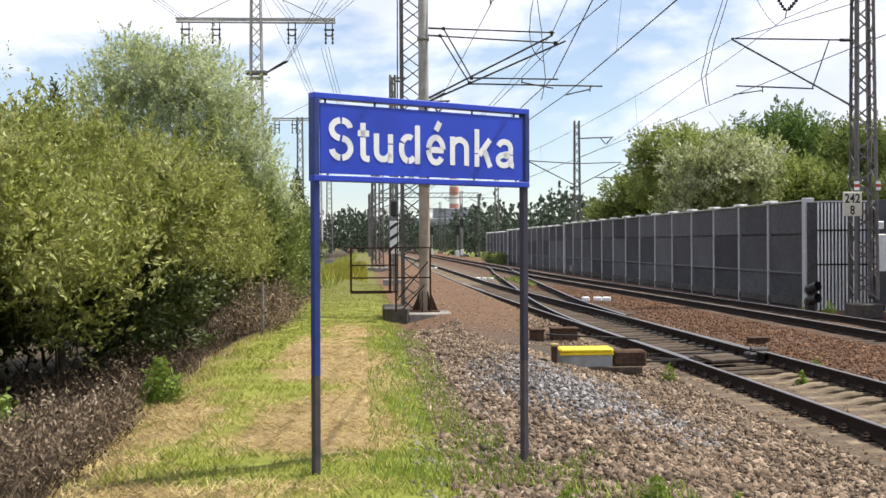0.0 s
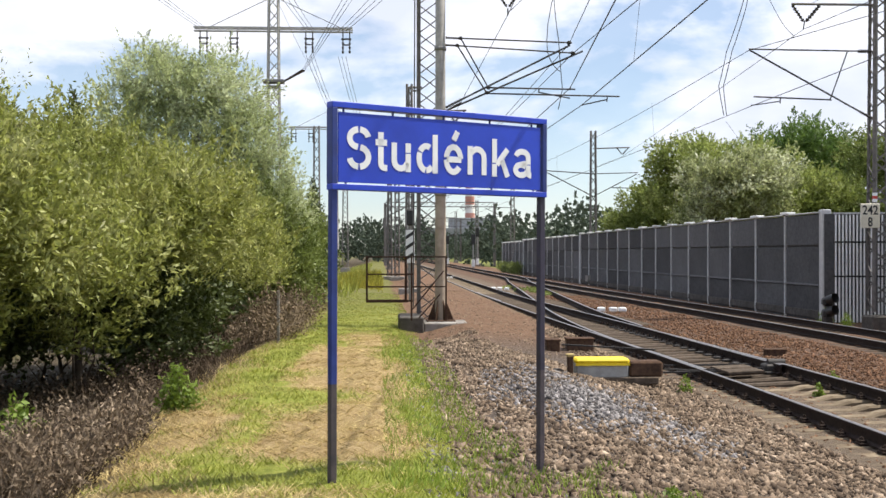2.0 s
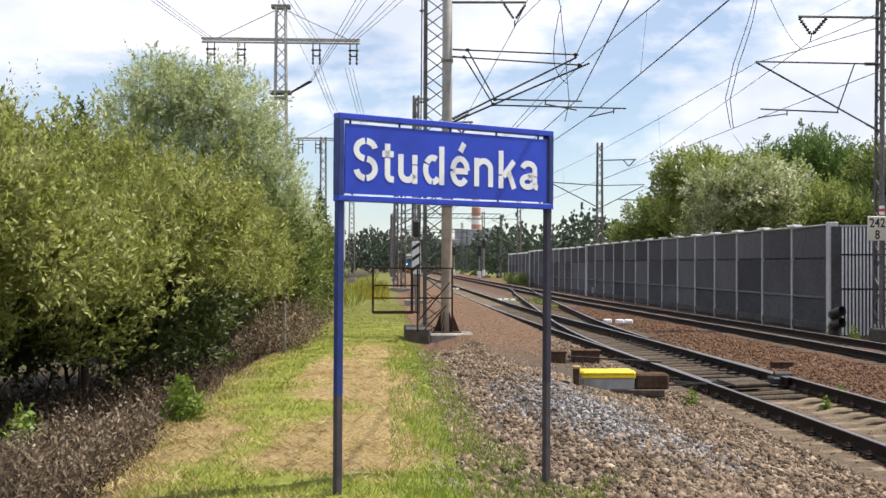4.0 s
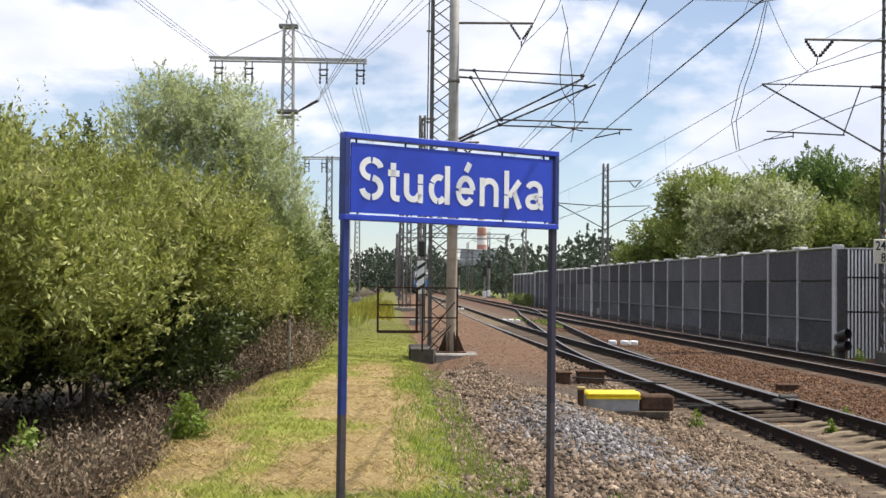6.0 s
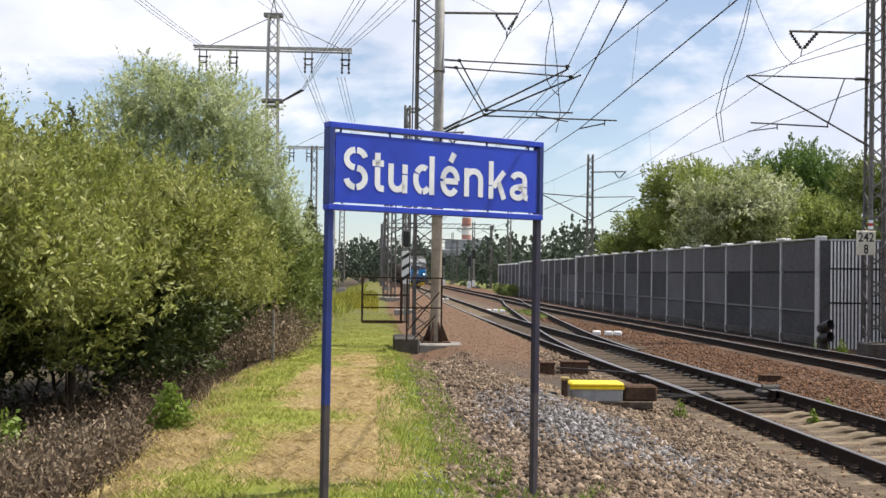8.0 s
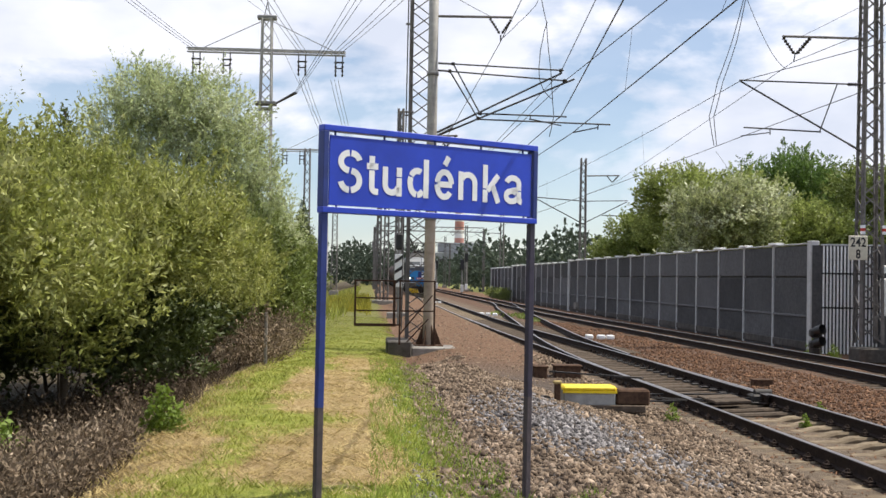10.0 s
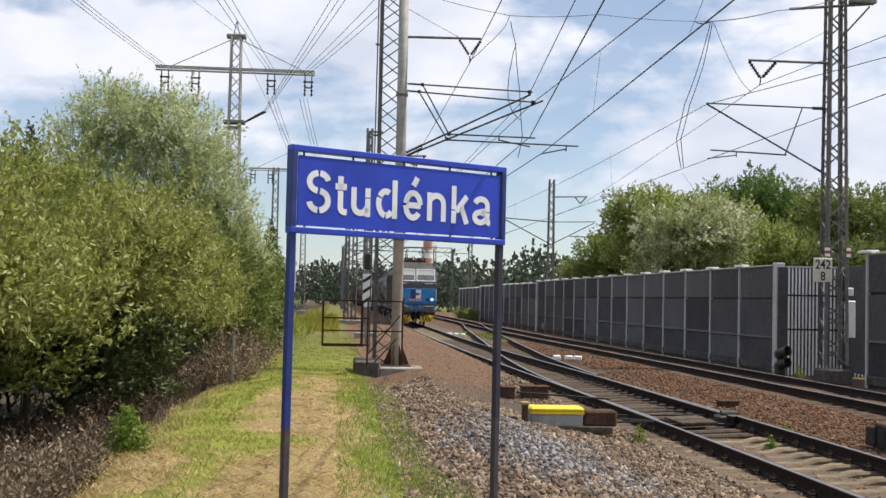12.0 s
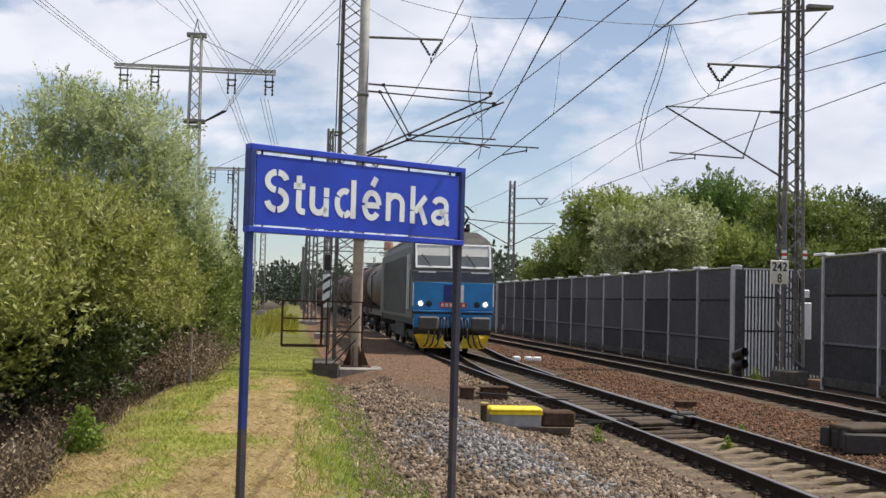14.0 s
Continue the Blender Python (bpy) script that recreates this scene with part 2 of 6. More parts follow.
def ground_mat():
    """Grass bank, mown hay, dirt and ballast by their place across the line; x is across, y along it."""
    m = bpy.data.materials.new("ground")
    m.use_nodes = True
    n, l = m.node_tree.nodes, m.node_tree.links
    b = n["Principled BSDF"]
    tc = n.new("ShaderNodeTexCoord")
    sep = n.new("ShaderNodeSeparateXYZ")
    l.new(tc.outputs["Object"], sep.inputs[0])

    def noise_of(scale, detail=6, rough=0.6):
        t = n.new("ShaderNodeTexNoise")
        t.inputs["Scale"].default_value, t.inputs["Detail"].default_value, t.inputs["Roughness"].default_value = scale, detail, rough
        l.new(tc.outputs["Object"], t.inputs["Vector"])
        return t.outputs["Fac"]

    def ramp(fac, *stops):
        r = n.new("ShaderNodeValToRGB")
        e = r.color_ramp.elements
        while len(e) < len(stops):
            e.new(0.5)
        for i, (p, c) in enumerate(stops):
            e[i].position, e[i].color = p, (*c, 1)
        l.new(fac, r.inputs[0])
        return r.outputs[0]

    def op(kind, a, c):
        t = n.new("ShaderNodeMath")
        t.operation = kind
        for i, v in enumerate((a, c)):
            if isinstance(v, (int, float)):
                t.inputs[i].default_value = v
            else:
                l.new(v, t.inputs[i])
        return t.outputs[0]

    def mix(f, a, c):
        t = n.new("ShaderNodeMix")
        t.data_type = "RGBA"
        l.new(f, t.inputs["Factor"])
        l.new(a, t.inputs["A"])
        l.new(c, t.inputs["B"])
        return t.outputs["Result"]

    wob = op("MULTIPLY", op("SUBTRACT", noise_of(0.8, 5), 0.5), 1.6)
    s = op("ADD", sep.outputs["X"], wob)
    fine = noise_of(26, 8, 0.7)

    near = n.new("ShaderNodeMapRange")
    near.inputs["From Min"].default_value, near.inputs["From Max"].default_value, near.inputs["To Max"].default_value = 12.5, 7.0, -0.75
    l.new(sep.outputs["Y"], near.inputs["Value"])
    s_edge = op("ADD", s, near.outputs[0])

    def step(edge, soft, s=s):
        t = n.new("ShaderNodeMapRange")
        t.interpolation_type = "SMOOTHSTEP"
        t.inputs["From Min"].default_value, t.inputs["From Max"].default_value = edge - soft, edge + soft
        l.new(s, t.inputs["Value"])
        return t.outputs[0]

    mown = noise_of(7, 8, 0.75)
    grass = ramp(mown, (0.3, (0.105, 0.135, 0.02)), (0.5, (0.225, 0.25, 0.044)), (0.72, (0.36, 0.345, 0.10)))
    hay = ramp(mown, (0.3, (0.202, 0.139, 0.063)), (0.5, (0.353, 0.26, 0.13)), (0.72, (0.487, 0.386, 0.218)))
    ballast = ramp(fine, (0.3, (0.0294, 0.0227, 0.0185)), (0.5, (0.0798, 0.0622, 0.0504)), (0.72, (0.176, 0.143, 0.122)))
    brown = ramp(fine, (0.3, (0.0462, 0.0269, 0.0168)), (0.5, (0.105, 0.0622, 0.042)), (0.72, (0.181, 0.118, 0.0823)))
    dirt = ramp(noise_of(9, 8, 0.65), (0.3, (0.10, 0.057, 0.034)), (0.7, (0.19, 0.115, 0.072)))
    # dead-brush brown, darkened for the shade under the bushes
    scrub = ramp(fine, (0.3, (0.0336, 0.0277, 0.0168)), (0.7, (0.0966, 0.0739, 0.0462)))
    field = ramp(noise_of(0.5, 6), (0.3, (0.084, 0.109, 0.0294)), (0.7, (0.202, 0.202, 0.0588)))
    dry = n.new("ShaderNodeAttribute")
    dry.attribute_name = "straw"
    hayf = n.new("ShaderNodeMapRange")
    hayf.inputs["From Min"].default_value, hayf.inputs["From Max"].default_value = 0.30, 0.62
    l.new(op("ADD", dry.outputs["Fac"], op("MULTIPLY", op("SUBTRACT", noise_of(3.0, 6, 0.7), 0.5), 1.3)), hayf.inputs["Value"])
    green = mix(hayf.outputs[0], grass, hay)
    straw = ramp(fine, (0.3, (0.143, 0.0966, 0.0504)), (0.5, (0.26, 0.193, 0.0966)), (0.72, (0.37, 0.302, 0.16)))
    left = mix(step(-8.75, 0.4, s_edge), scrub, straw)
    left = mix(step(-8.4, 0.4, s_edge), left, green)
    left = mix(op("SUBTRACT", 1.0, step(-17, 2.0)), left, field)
    path = n.new("ShaderNodeMapRange")
    path.inputs["From Min"].default_value, path.inputs["From Max"].default_value = 24.0, 29.0
    l.new(sep.outputs["Y"], path.inputs["Value"])
    side = mix(path.outputs[0], ballast, dirt)
    far = n.new("ShaderNodeMapRange")
    far.inputs["From Min"].default_value, far.inputs["From Max"].default_value, far.inputs["To Max"].default_value = 30.0, 52.0, 0.6
    l.new(sep.outputs["Y"], far.inputs["Value"])
    left = mix(far.outputs[0], left, scrub)
    c = mix(step(-5.6, 0.2), left, side)
    bed = ramp(mown, (0.3, (0.075, 0.056, 0.04)), (0.7, (0.19, 0.148, 0.108)))
    c = mix(step(-1.75, 0.25), c, bed)
    c = mix(step(1.6, 0.6), c, brown)
    c = mix(step(9.0, 0.6), c, dirt)
    c = mix(step(13.0, 1.0), c, field)
    l.new(c, b.inputs["Base Color"])
    b.inputs["Roughness"].default_value = 0.95
    b.inputs["Specular IOR Level"].default_value = 0.2
    bp = n.new("ShaderNodeBump")
    bp.inputs["Strength"].default_value, bp.inputs["Distance"].default_value = 0.8, 0.05
    l.new(fine, bp.inputs["Height"])
    l.new(bp.outputs[0], b.inputs["Normal"])
    return m


M["ground"] = ground_mat()

# ---- mesh tools ----
HEAD = 6.967
LINE = pose(6.38, 0, 0, 0, 0, HEAD)


def on_line(s, u, z=0.0, turn=0.0):
    """A pose by its offset across the near track (right is positive), its way along it, and its height over the rails."""
    return LINE @ pose(s, u, z, 0, 0, turn)


class Geo:
    """Collects vertices and faces of one mesh."""

    def __init__(self):
        self.v, self.f, self.smooth = [], [], []

    def add(self, vs, fs, smooth=False):
        k = len(self.v)
        self.v.extend(tuple(p) for p in vs)
        self.f.extend(tuple(i + k for i in f) for f in fs)
        self.smooth.extend([smooth] * len(fs))
        return self

    def box(self, c, size, m=None, chamfer=0.0):
        hx, hy, hz = (x / 2 for x in size)
        if chamfer:
            k = min(chamfer, hx * 0.8, hy * 0.8, hz * 0.8)
            vs, fs, idx = [], [], {}
            for sx in (-1, 1):
                for sy in (-1, 1):
                    for sz in (-1, 1):
                        for ax in range(3):
                            p = [sx * (hx - k), sy * (hy - k), sz * (hz - k)]
                            p[ax] += (sx, sy, sz)[ax] * k
                            idx[sx, sy, sz, ax] = len(vs)
                            vs.append(p)
                        fs.append([idx[sx, sy, sz, 0], idx[sx, sy, sz, 1], idx[sx, sy, sz, 2]])
            for ax in range(3):
                a, b = (ax + 1) % 3, (ax + 2) % 3
                for sg in (-1, 1):
                    q = []
                    for pa, pb in ((-1, -1), (1, -1), (1, 1), (-1, 1)):
                        s = [0, 0, 0]
                        s[ax], s[a], s[b] = sg, pa, pb
                        q.append(idx[(*s, ax)])
                    fs.append(q)
                for pa in (-1, 1):
                    for pb in (-1, 1):
                        s = [0, 0, 0]
                        s[a], s[b] = pa, pb
                        q = []
                        for e, x in ((-1, a), (-1, b), (1, b), (1, a)):
                            s[ax] = e
                            q.append(idx[(*s, x)])
                        fs.append(q)
        else:
            vs = [(x, y, z) for x in (-hx, hx) for y in (-hy, hy) for z in (-hz, hz)]
            fs = [(0, 1, 3, 2), (4, 6, 7, 5), (0, 4, 5, 1), (2, 3, 7, 6), (0, 2, 6, 4), (1, 5, 7, 3)]
        vs = [Vector(p) + Vector(c) for p in vs]
        if m is not None:
            vs = [m @ p for p in vs]
        return self.add(vs, fs)

    def tube(self, p, q, r, n=8, r2=None, caps=True):
        p, q = Vector(p), Vector(q)
        r2 = r if r2 is None else r2
        d = (q - p).normalized()
        a = d.orthogonal().normalized()
        b = d.cross(a)
        vs = []
        for c, rr in ((p, r), (q, r2)):
            vs += [c + rr * (math.cos(2 * math.pi * i / n) * a + math.sin(2 * math.pi * i / n) * b) for i in range(n)]
        self.add(vs, [(i, (i + 1) % n, n + (i + 1) % n, n + i) for i in range(n)], True)
        if caps:
            self.add(vs, [tuple(range(n - 1, -1, -1)), tuple(range(n, 2 * n))])
        return self

    def path(self, pts, r, n=5):
        """One joined round bar through the points."""
        pts = [Vector(p) for p in pts]
        vs, a = [], None
        for k, p in enumerate(pts):
            d = (pts[min(k + 1, len(pts) - 1)] - pts[max(k - 1, 0)]).normalized()
            a = d.orthogonal().normalized() if a is None else (a - d * a.dot(d)).normalized()
            b = d.cross(a)
            vs += [p + r * (math.cos(2 * math.pi * i / n) * a + math.sin(2 * math.pi * i / n) * b) for i in range(n)]
        m = len(pts)
        return self.add(vs, [(k * n + i, k * n + (i + 1) % n, (k + 1) * n + (i + 1) % n, (k + 1) * n + i) for k in range(m - 1) for i in range(n)], True)

    def bar(self, p, q, w, h):
        """A flat bar from p to q."""
        p, q = Vector(p), Vector(q)
        d = (q - p).normalized()
        a = d.cross(Vector((0, 0, 1)))
        a = a.normalized() if a.length > 1e-3 else Vector((1, 0, 0))
        b = a.cross(d)
        vs = [c + x * w / 2 * a + y * h / 2 * b for c in (p, q) for x, y in ((-1, -1), (1, -1), (1, 1), (-1, 1))]
        return self.add(vs, [(3, 2, 1, 0), (4, 5, 6, 7), (0, 1, 5, 4), (1, 2, 6, 5), (2, 3, 7, 6), (3, 0, 4, 7)])

    def prism(self, outline, y0, y1, caps=True, smooth=False):
        """An x-z outline drawn out along y."""
        n = len(outline)
        vs = [(x, y0, z) for x, z in outline] + [(x, y1, z) for x, z in outline]
        self.add(vs, [(i, (i + 1) % n, n + (i + 1) % n, n + i) for i in range(n)], smooth)
        if caps:
            self.add(vs, [tuple(range(n - 1, -1, -1)), tuple(range(n, 2 * n))])
        return self

    def lathe(self, profile, n=20, m=None):
        """Rings (r, z) about the z axis."""
        vs = [(r * math.cos(2 * math.pi * i / n), r * math.sin(2 * math.pi * i / n), z) for r, z in profile for i in range(n)]
        if m is not None:
            vs = [m @ Vector(p) for p in vs]
        fs = [(k * n + i, k * n + (i + 1) % n, (k + 1) * n + (i + 1) % n, (k + 1) * n + i) for k in range(len(profile) - 1) for i in range(n)]
        return self.add(vs, fs, True)

    def mesh(self, name, mat):
        me = bpy.data.meshes.new(name)
        me.from_pydata(self.v, [], self.f)
        for mm in mat if isinstance(mat, list) else [mat]:
            me.materials.append(mm)
        me.polygons.foreach_set("use_smooth", self.smooth)
        me.update()
        return me


def part(name, geo, material, parent, label="", at=None):
    """Links a Geo, or a mesh that is shared, as one mesh object under a thing or a part."""
    me = geo.mesh(name, M[material]) if isinstance(geo, Geo) else geo
    ob = new(name, me)
    ob.parent = parent
    if at is not None:
        ob.matrix_basis = at
    return tagged(ob, label)


def thing(name, m, label, category, group="", kind=""):
    ob = new(name)
    ob.empty_display_size = 0.2
    ob.matrix_basis = m
    return tagged(ob, label, category, group, kind)


def solid(name, geo, material, m, label, category, group="", kind=""):
    ob = new(name, geo.mesh(name, M[material]))
    ob.matrix_basis = m
    return tagged(ob, label, category, group, kind)


# ---- ground ----
def smooth(a, b, x):
    k = min(1.0, max(0.0, (x - a) / (b - a)))
    return k * k * (3 - 2 * k)


T2 = 5.3  # second track's offset


def level(s, u):
    """Height of the ground over the rails' level."""
    z = -0.23
    if s < 0:
        bank = 1 - 0.85 * smooth(20, 33, u)
        z += 0.38 * bank * smooth(-1.9, -4.6, s) if s < -1.9 else 0.0
        z += 0.10 * smooth(-5.2, -6.2, s) if s < -5.2 else 0.0
        if s < -1.45:
            z += 0.22 * smooth(23, 29, u) * smooth(-1.45, -1.75, s) * smooth(-5.3, -4.0, s)
        if -5 < s < -1.7 and u < 22:
            z += 0.09 * smooth(9.5, 15, u) * smooth(21.5, 19.5, u) * smooth(-4.8, -3.6, s) * smooth(-1.7, -2.2, s)
        drop = smooth(-8.0, -11.5, s) if s < -8.0 else 0.0
        z -= 0.75 * drop
        z += 0.65 * (smooth(-15, -22, s) if s < -15 else 0.0)
    else:
        z += 0.03 * smooth(1.5, 2.6, s)
        z -= 0.42 * smooth(T2 + 1.55, T2 + 2.4, s)
    near = smooth(90, 50, u) if u > 50 else 1.0
    if s < -1.9 or s > 1.9:
        z += near * 0.05 * noise.noise(Vector((s * 0.7, u * 0.5, 3)))
        if s < -5.0:
            z += near * 0.05 * noise.noise(Vector((s * 1.9, u * 1.9, 8)))
    return z


def straw(s, u):
    """How much the mown grass is dry straw, 0 to 1."""
    a = noise.noise(Vector((s * 0.9, u * 0.5, 1.0)))
    b = noise.noise(Vector((s * 0.45 + 7, u * 1.5, 2.0)))
    s += 0.45 * noise.noise(Vector((s * 0.3, u * 0.55, 5.0))) + 0.2 * noise.noise(Vector((s, u * 1.7, 6.0)))
    mid = smooth(-7.8, -7.2, s) * smooth(-5.75, -6.25, s) * smooth(10.2, 11.6, u) * smooth(33, 27, u)
    edge = smooth(-7.5, -8.2, s) * smooth(18, 13, u)
    v = mid * (0.85 + 1.2 * a) + edge * (0.65 + 1.0 * b) + smooth(11.8, 10.2, u) * (0.32 + 1.0 * b) * smooth(-5.6, -6.4, s)
    return min(1.0, max(0.0, v))


def ground():
    ss = [-3000, -1500, -700, -300, -120, -60, -35] + list(np.arange(-25, 15.01, 0.25)) + [18, 24, 35, 60, 120, 300, 700, 1500, 3000]
    us = [-3000, -1000, -300, -80, -30, -12] + list(np.arange(-6, 60.01, 0.3)) + list(np.arange(62, 140, 3)) + [150, 170, 200, 250, 320, 420, 600, 900, 1500, 2500, 4000]
    g = Geo()
    n = len(ss)
    g.v = [(s, u, level(s, u)) for u in us for s in ss]
    g.f = [(j * n + i, j * n + i + 1, (j + 1) * n + i + 1, (j + 1) * n + i) for j in range(len(us) - 1) for i in range(n - 1)]
    g.smooth = [True] * len(g.f)
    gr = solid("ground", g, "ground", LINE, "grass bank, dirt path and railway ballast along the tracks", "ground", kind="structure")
    dry = gr.data.attributes.new("straw", "FLOAT", "POINT")
    dry.data.foreach_set("value", [straw(s, u) if -10 < s < -5 and 0 < u < 70 else 0.0 for u in us for s in ss])


ground()

# ---- tracks ----
RAIL_SIDE = [(-0.075, -0.172), (0.075, -0.172), (0.075, -0.16), (0.012, -0.14), (0.009, -0.05), (0.035, -0.04), (0.036, -0.006), (-0.036, -0.006), (-0.035, -0.04), (-0.009, -0.05), (-0.012, -0.14), (-0.075, -0.16)]
RAIL_TOP = [(-0.036, -0.006), (0.036, -0.006), (0.034, 0.0), (-0.034, 0.0)]
CANT = 0.045


def main_s(u):
    return -0.88 * smooth(12, 62, u)


def second_s(u):
    return T2 + 0.2 - 1.0 * smooth(22, 75, u)


def cross_s(u):
    """The crossover that leaves the near track and runs into the second one."""
    if u < 27:
        return main_s(u)
    k = main_s(27) + 0.0021 * (min(u, 46) - 27) ** 2 + max(0, u - 46) * 0.073
    return k + (second_s(u) - k) * smooth(78, 112, u)


def tilt(u):
    return CANT * (1 - smooth(30, 60, u))


def swept(outline, pts):
    """An x-z outline carried along points (s, u, z)."""
    g = Geo()
    n = len(outline)
    for i, p in enumerate(pts):
        a, b = pts[max(0, i - 1)], pts[min(len(pts) - 1, i + 1)]
        d = Vector((b[0] - a[0], b[1] - a[1])).normalized()
        g.v += [(p[0] + x * d.y, p[1] - x * d.x, p[2] + z) for x, z in outline]
    for k in range(len(pts) - 1):
        g.f += [(k * n + i, k * n + (i + 1) % n, (k + 1) * n + (i + 1) % n, (k + 1) * n + i) for i in range(n)]
    g.f += [tuple(range(n - 1, -1, -1)), tuple(range((len(pts) - 1) * n, len(pts) * n))]
    g.smooth = [False] * len(g.f)
    return g


def rail(parent, pts):
    r = part("rail", swept(RAIL_SIDE, pts), "rail_side", parent, "rust-brown steel rail")
    part("rail_head", swept(RAIL_TOP, pts), "rail_head", r, "polished running surface")
    return r


U_FINE = [-20, *range(0, 130, 3), 150, 400, 900]
track_1 = thing("railway_track", LINE, "railway track with rusty rails on weathered concrete sleepers", "railway track", "tracks", "structure")
track_2 = thing("railway_track", LINE, "second railway track with dark rails in brown ballast", "railway track", "tracks", "structure")
turnout = thing("railway_turnout", LINE, "turnout with dark rails on timber sleepers", "railway turnout", "tracks", "structure")
for sgn in (-1, 1):
    rail(track_1, [(main_s(u) + sgn * 0.753, u, sgn * 0.75 * tilt(u)) for u in U_FINE])
    rail(track_2, [(second_s(u) + sgn * 0.753, u, 0) for u in U_FINE])
# closure rails of the turnout, planed blades at the near end
rail(turnout, [(cross_s(u) - 0.753 + 0.085 * (1 - smooth(21, 33, u)), u, -0.75 * tilt(u) - 0.004) for u in np.arange(21, 113, 2)])
rail(turnout, [(cross_s(u) + 0.753 - 0.004, u, 0.75 * tilt(u) - 0.004) for u in np.arange(32, 113, 2)])
rail(turnout, [(main_s(u) + 0.753 - 0.085 * (1 - smooth(21, 33, u)), u, 0.75 * tilt(u) - 0.004) for u in np.arange(21, 34, 2)])
# check rails beside the crossing
rail(turnout, [(main_s(u) - 0.69 + 0.05 * smooth(52, 50, 56 - abs(u - 54)), u, 0.0) for u in np.arange(49, 60, 1)])


def slab(name, mat, length, w=0.26, dip=0.0):
    """A sleeper, dipped in the middle like a cast concrete one."""
    h = length / 2
    outline = [(-h, -0.40), (h, -0.40), (h, -0.20), (h - 0.06, -0.175), (0.42, -0.175), (0.2, -0.175 - dip), (-0.2, -0.175 - dip), (-0.42, -0.175), (-h + 0.06, -0.175), (-h, -0.20)]
    g = Geo()
    n = len(outline)
    for y, k in ((-w / 2, 1.0), (-w / 2 + 0.03, 0.0), (w / 2 - 0.03, 0.0), (w / 2, 1.0)):
        g.v += [(x, y, z - (0.03 * k if z > -0.3 else 0)) for x, z in outline]
    for j in range(3):
        g.f += [(j * n + i, j * n + (i + 1) % n, (j + 1) * n + (i + 1) % n, (j + 1) * n + i) for i in range(n)]
    g.f += [tuple(range(n - 1, -1, -1)), tuple(range(3 * n, 4 * n))]
    g.smooth = [False] * len(g.f)
    return g.mesh(name, M[mat])


sleeper_mesh = slab("sleeper", "concrete_sleeper", 2.5, 0.27, 0.05)
plank_mesh = slab("timber_sleeper", "wood_sleeper", 2.7, 0.25)
long_mesh = slab("timber_sleeper", "wood_sleeper", 3.6, 0.25)
clip = Geo().box((0, 0, -0.165), (0.34, 0.16, 0.03), chamfer=0.006)
for x in (-0.12, 0.12):
    clip.box((x, 0, -0.135), (0.09, 0.11, 0.035), chamfer=0.01)
    clip.tube((x, 0, -0.14), (x, 0, -0.085), 0.018, 6).tube((x, 0, -0.118), (x, 0, -0.098), 0.03, 6)
clip_mesh = clip.mesh("rail_fastening", M["rail_side"])
rng = random.Random(5)
u = 5.0
while u < 108:
    jig = rng.uniform(-0.02, 0.02)
    m = pose(main_s(u) + jig, u, rng.uniform(-0.008, 0.004), 0, -math.degrees(math.atan(tilt(u))), rng.uniform(-0.5, 0.5))
    if u < 19.5 or u > 62:
        part("sleeper", sleeper_mesh, None, track_1, at=m)
    elif u < 36:
        part("timber_sleeper", plank_mesh, None, turnout, at=m)
    else:
        part("timber_sleeper", long_mesh, None, turnout, at=pose(main_s(u) + 0.5 + jig, u, 0))
    if u < 36:
        for sgn in (-1, 1):
            part("rail_fastening", clip_mesh, None, track_1, at=pose(main_s(u) + sgn * 0.753, u, sgn * 0.75 * tilt(u)))
    u += 0.6
u = 8.0
while u < 106:
    part("timber_sleeper", plank_mesh, None, track_2, at=pose(second_s(u) + rng.uniform(-0.02, 0.02), u, -0.01 + rng.uniform(-0.01, 0.004)))
    u += 0.61

# slide plates under the switch blades, joined
g = Geo()
for i in range(22):
    uu = 21.2 + 0.6 * i
    for sgn in (-1, 1):
        g.box((main_s(uu) + sgn * 0.62, uu, sgn * 0.62 * tilt(uu) - 0.155), (0.34, 0.15, 0.03), chamfer=0.005)
part("slide_plate", g, "iron_dark", turnout, "greased iron slide plates")
g = Geo()
for uu in (21.3, 22.5):
    g.bar((main_s(uu) - 1.5, uu, -0.13), (main_s(uu) + 0.9, uu, -0.10), 0.05, 0.03)
part("stretcher_bar", g, "iron_dark", turnout)
for uu in (20.9, 21.5):
    part("board_cover", Geo().box((0, 0, -0.07), (0.62, 0.5, 0.05), chamfer=0.01), "wood_sleeper", turnout, at=pose(main_s(uu) - 0.05, uu, 0, 0, -2.5, 0))

# ---- noise barrier ----
BAR = 10.27


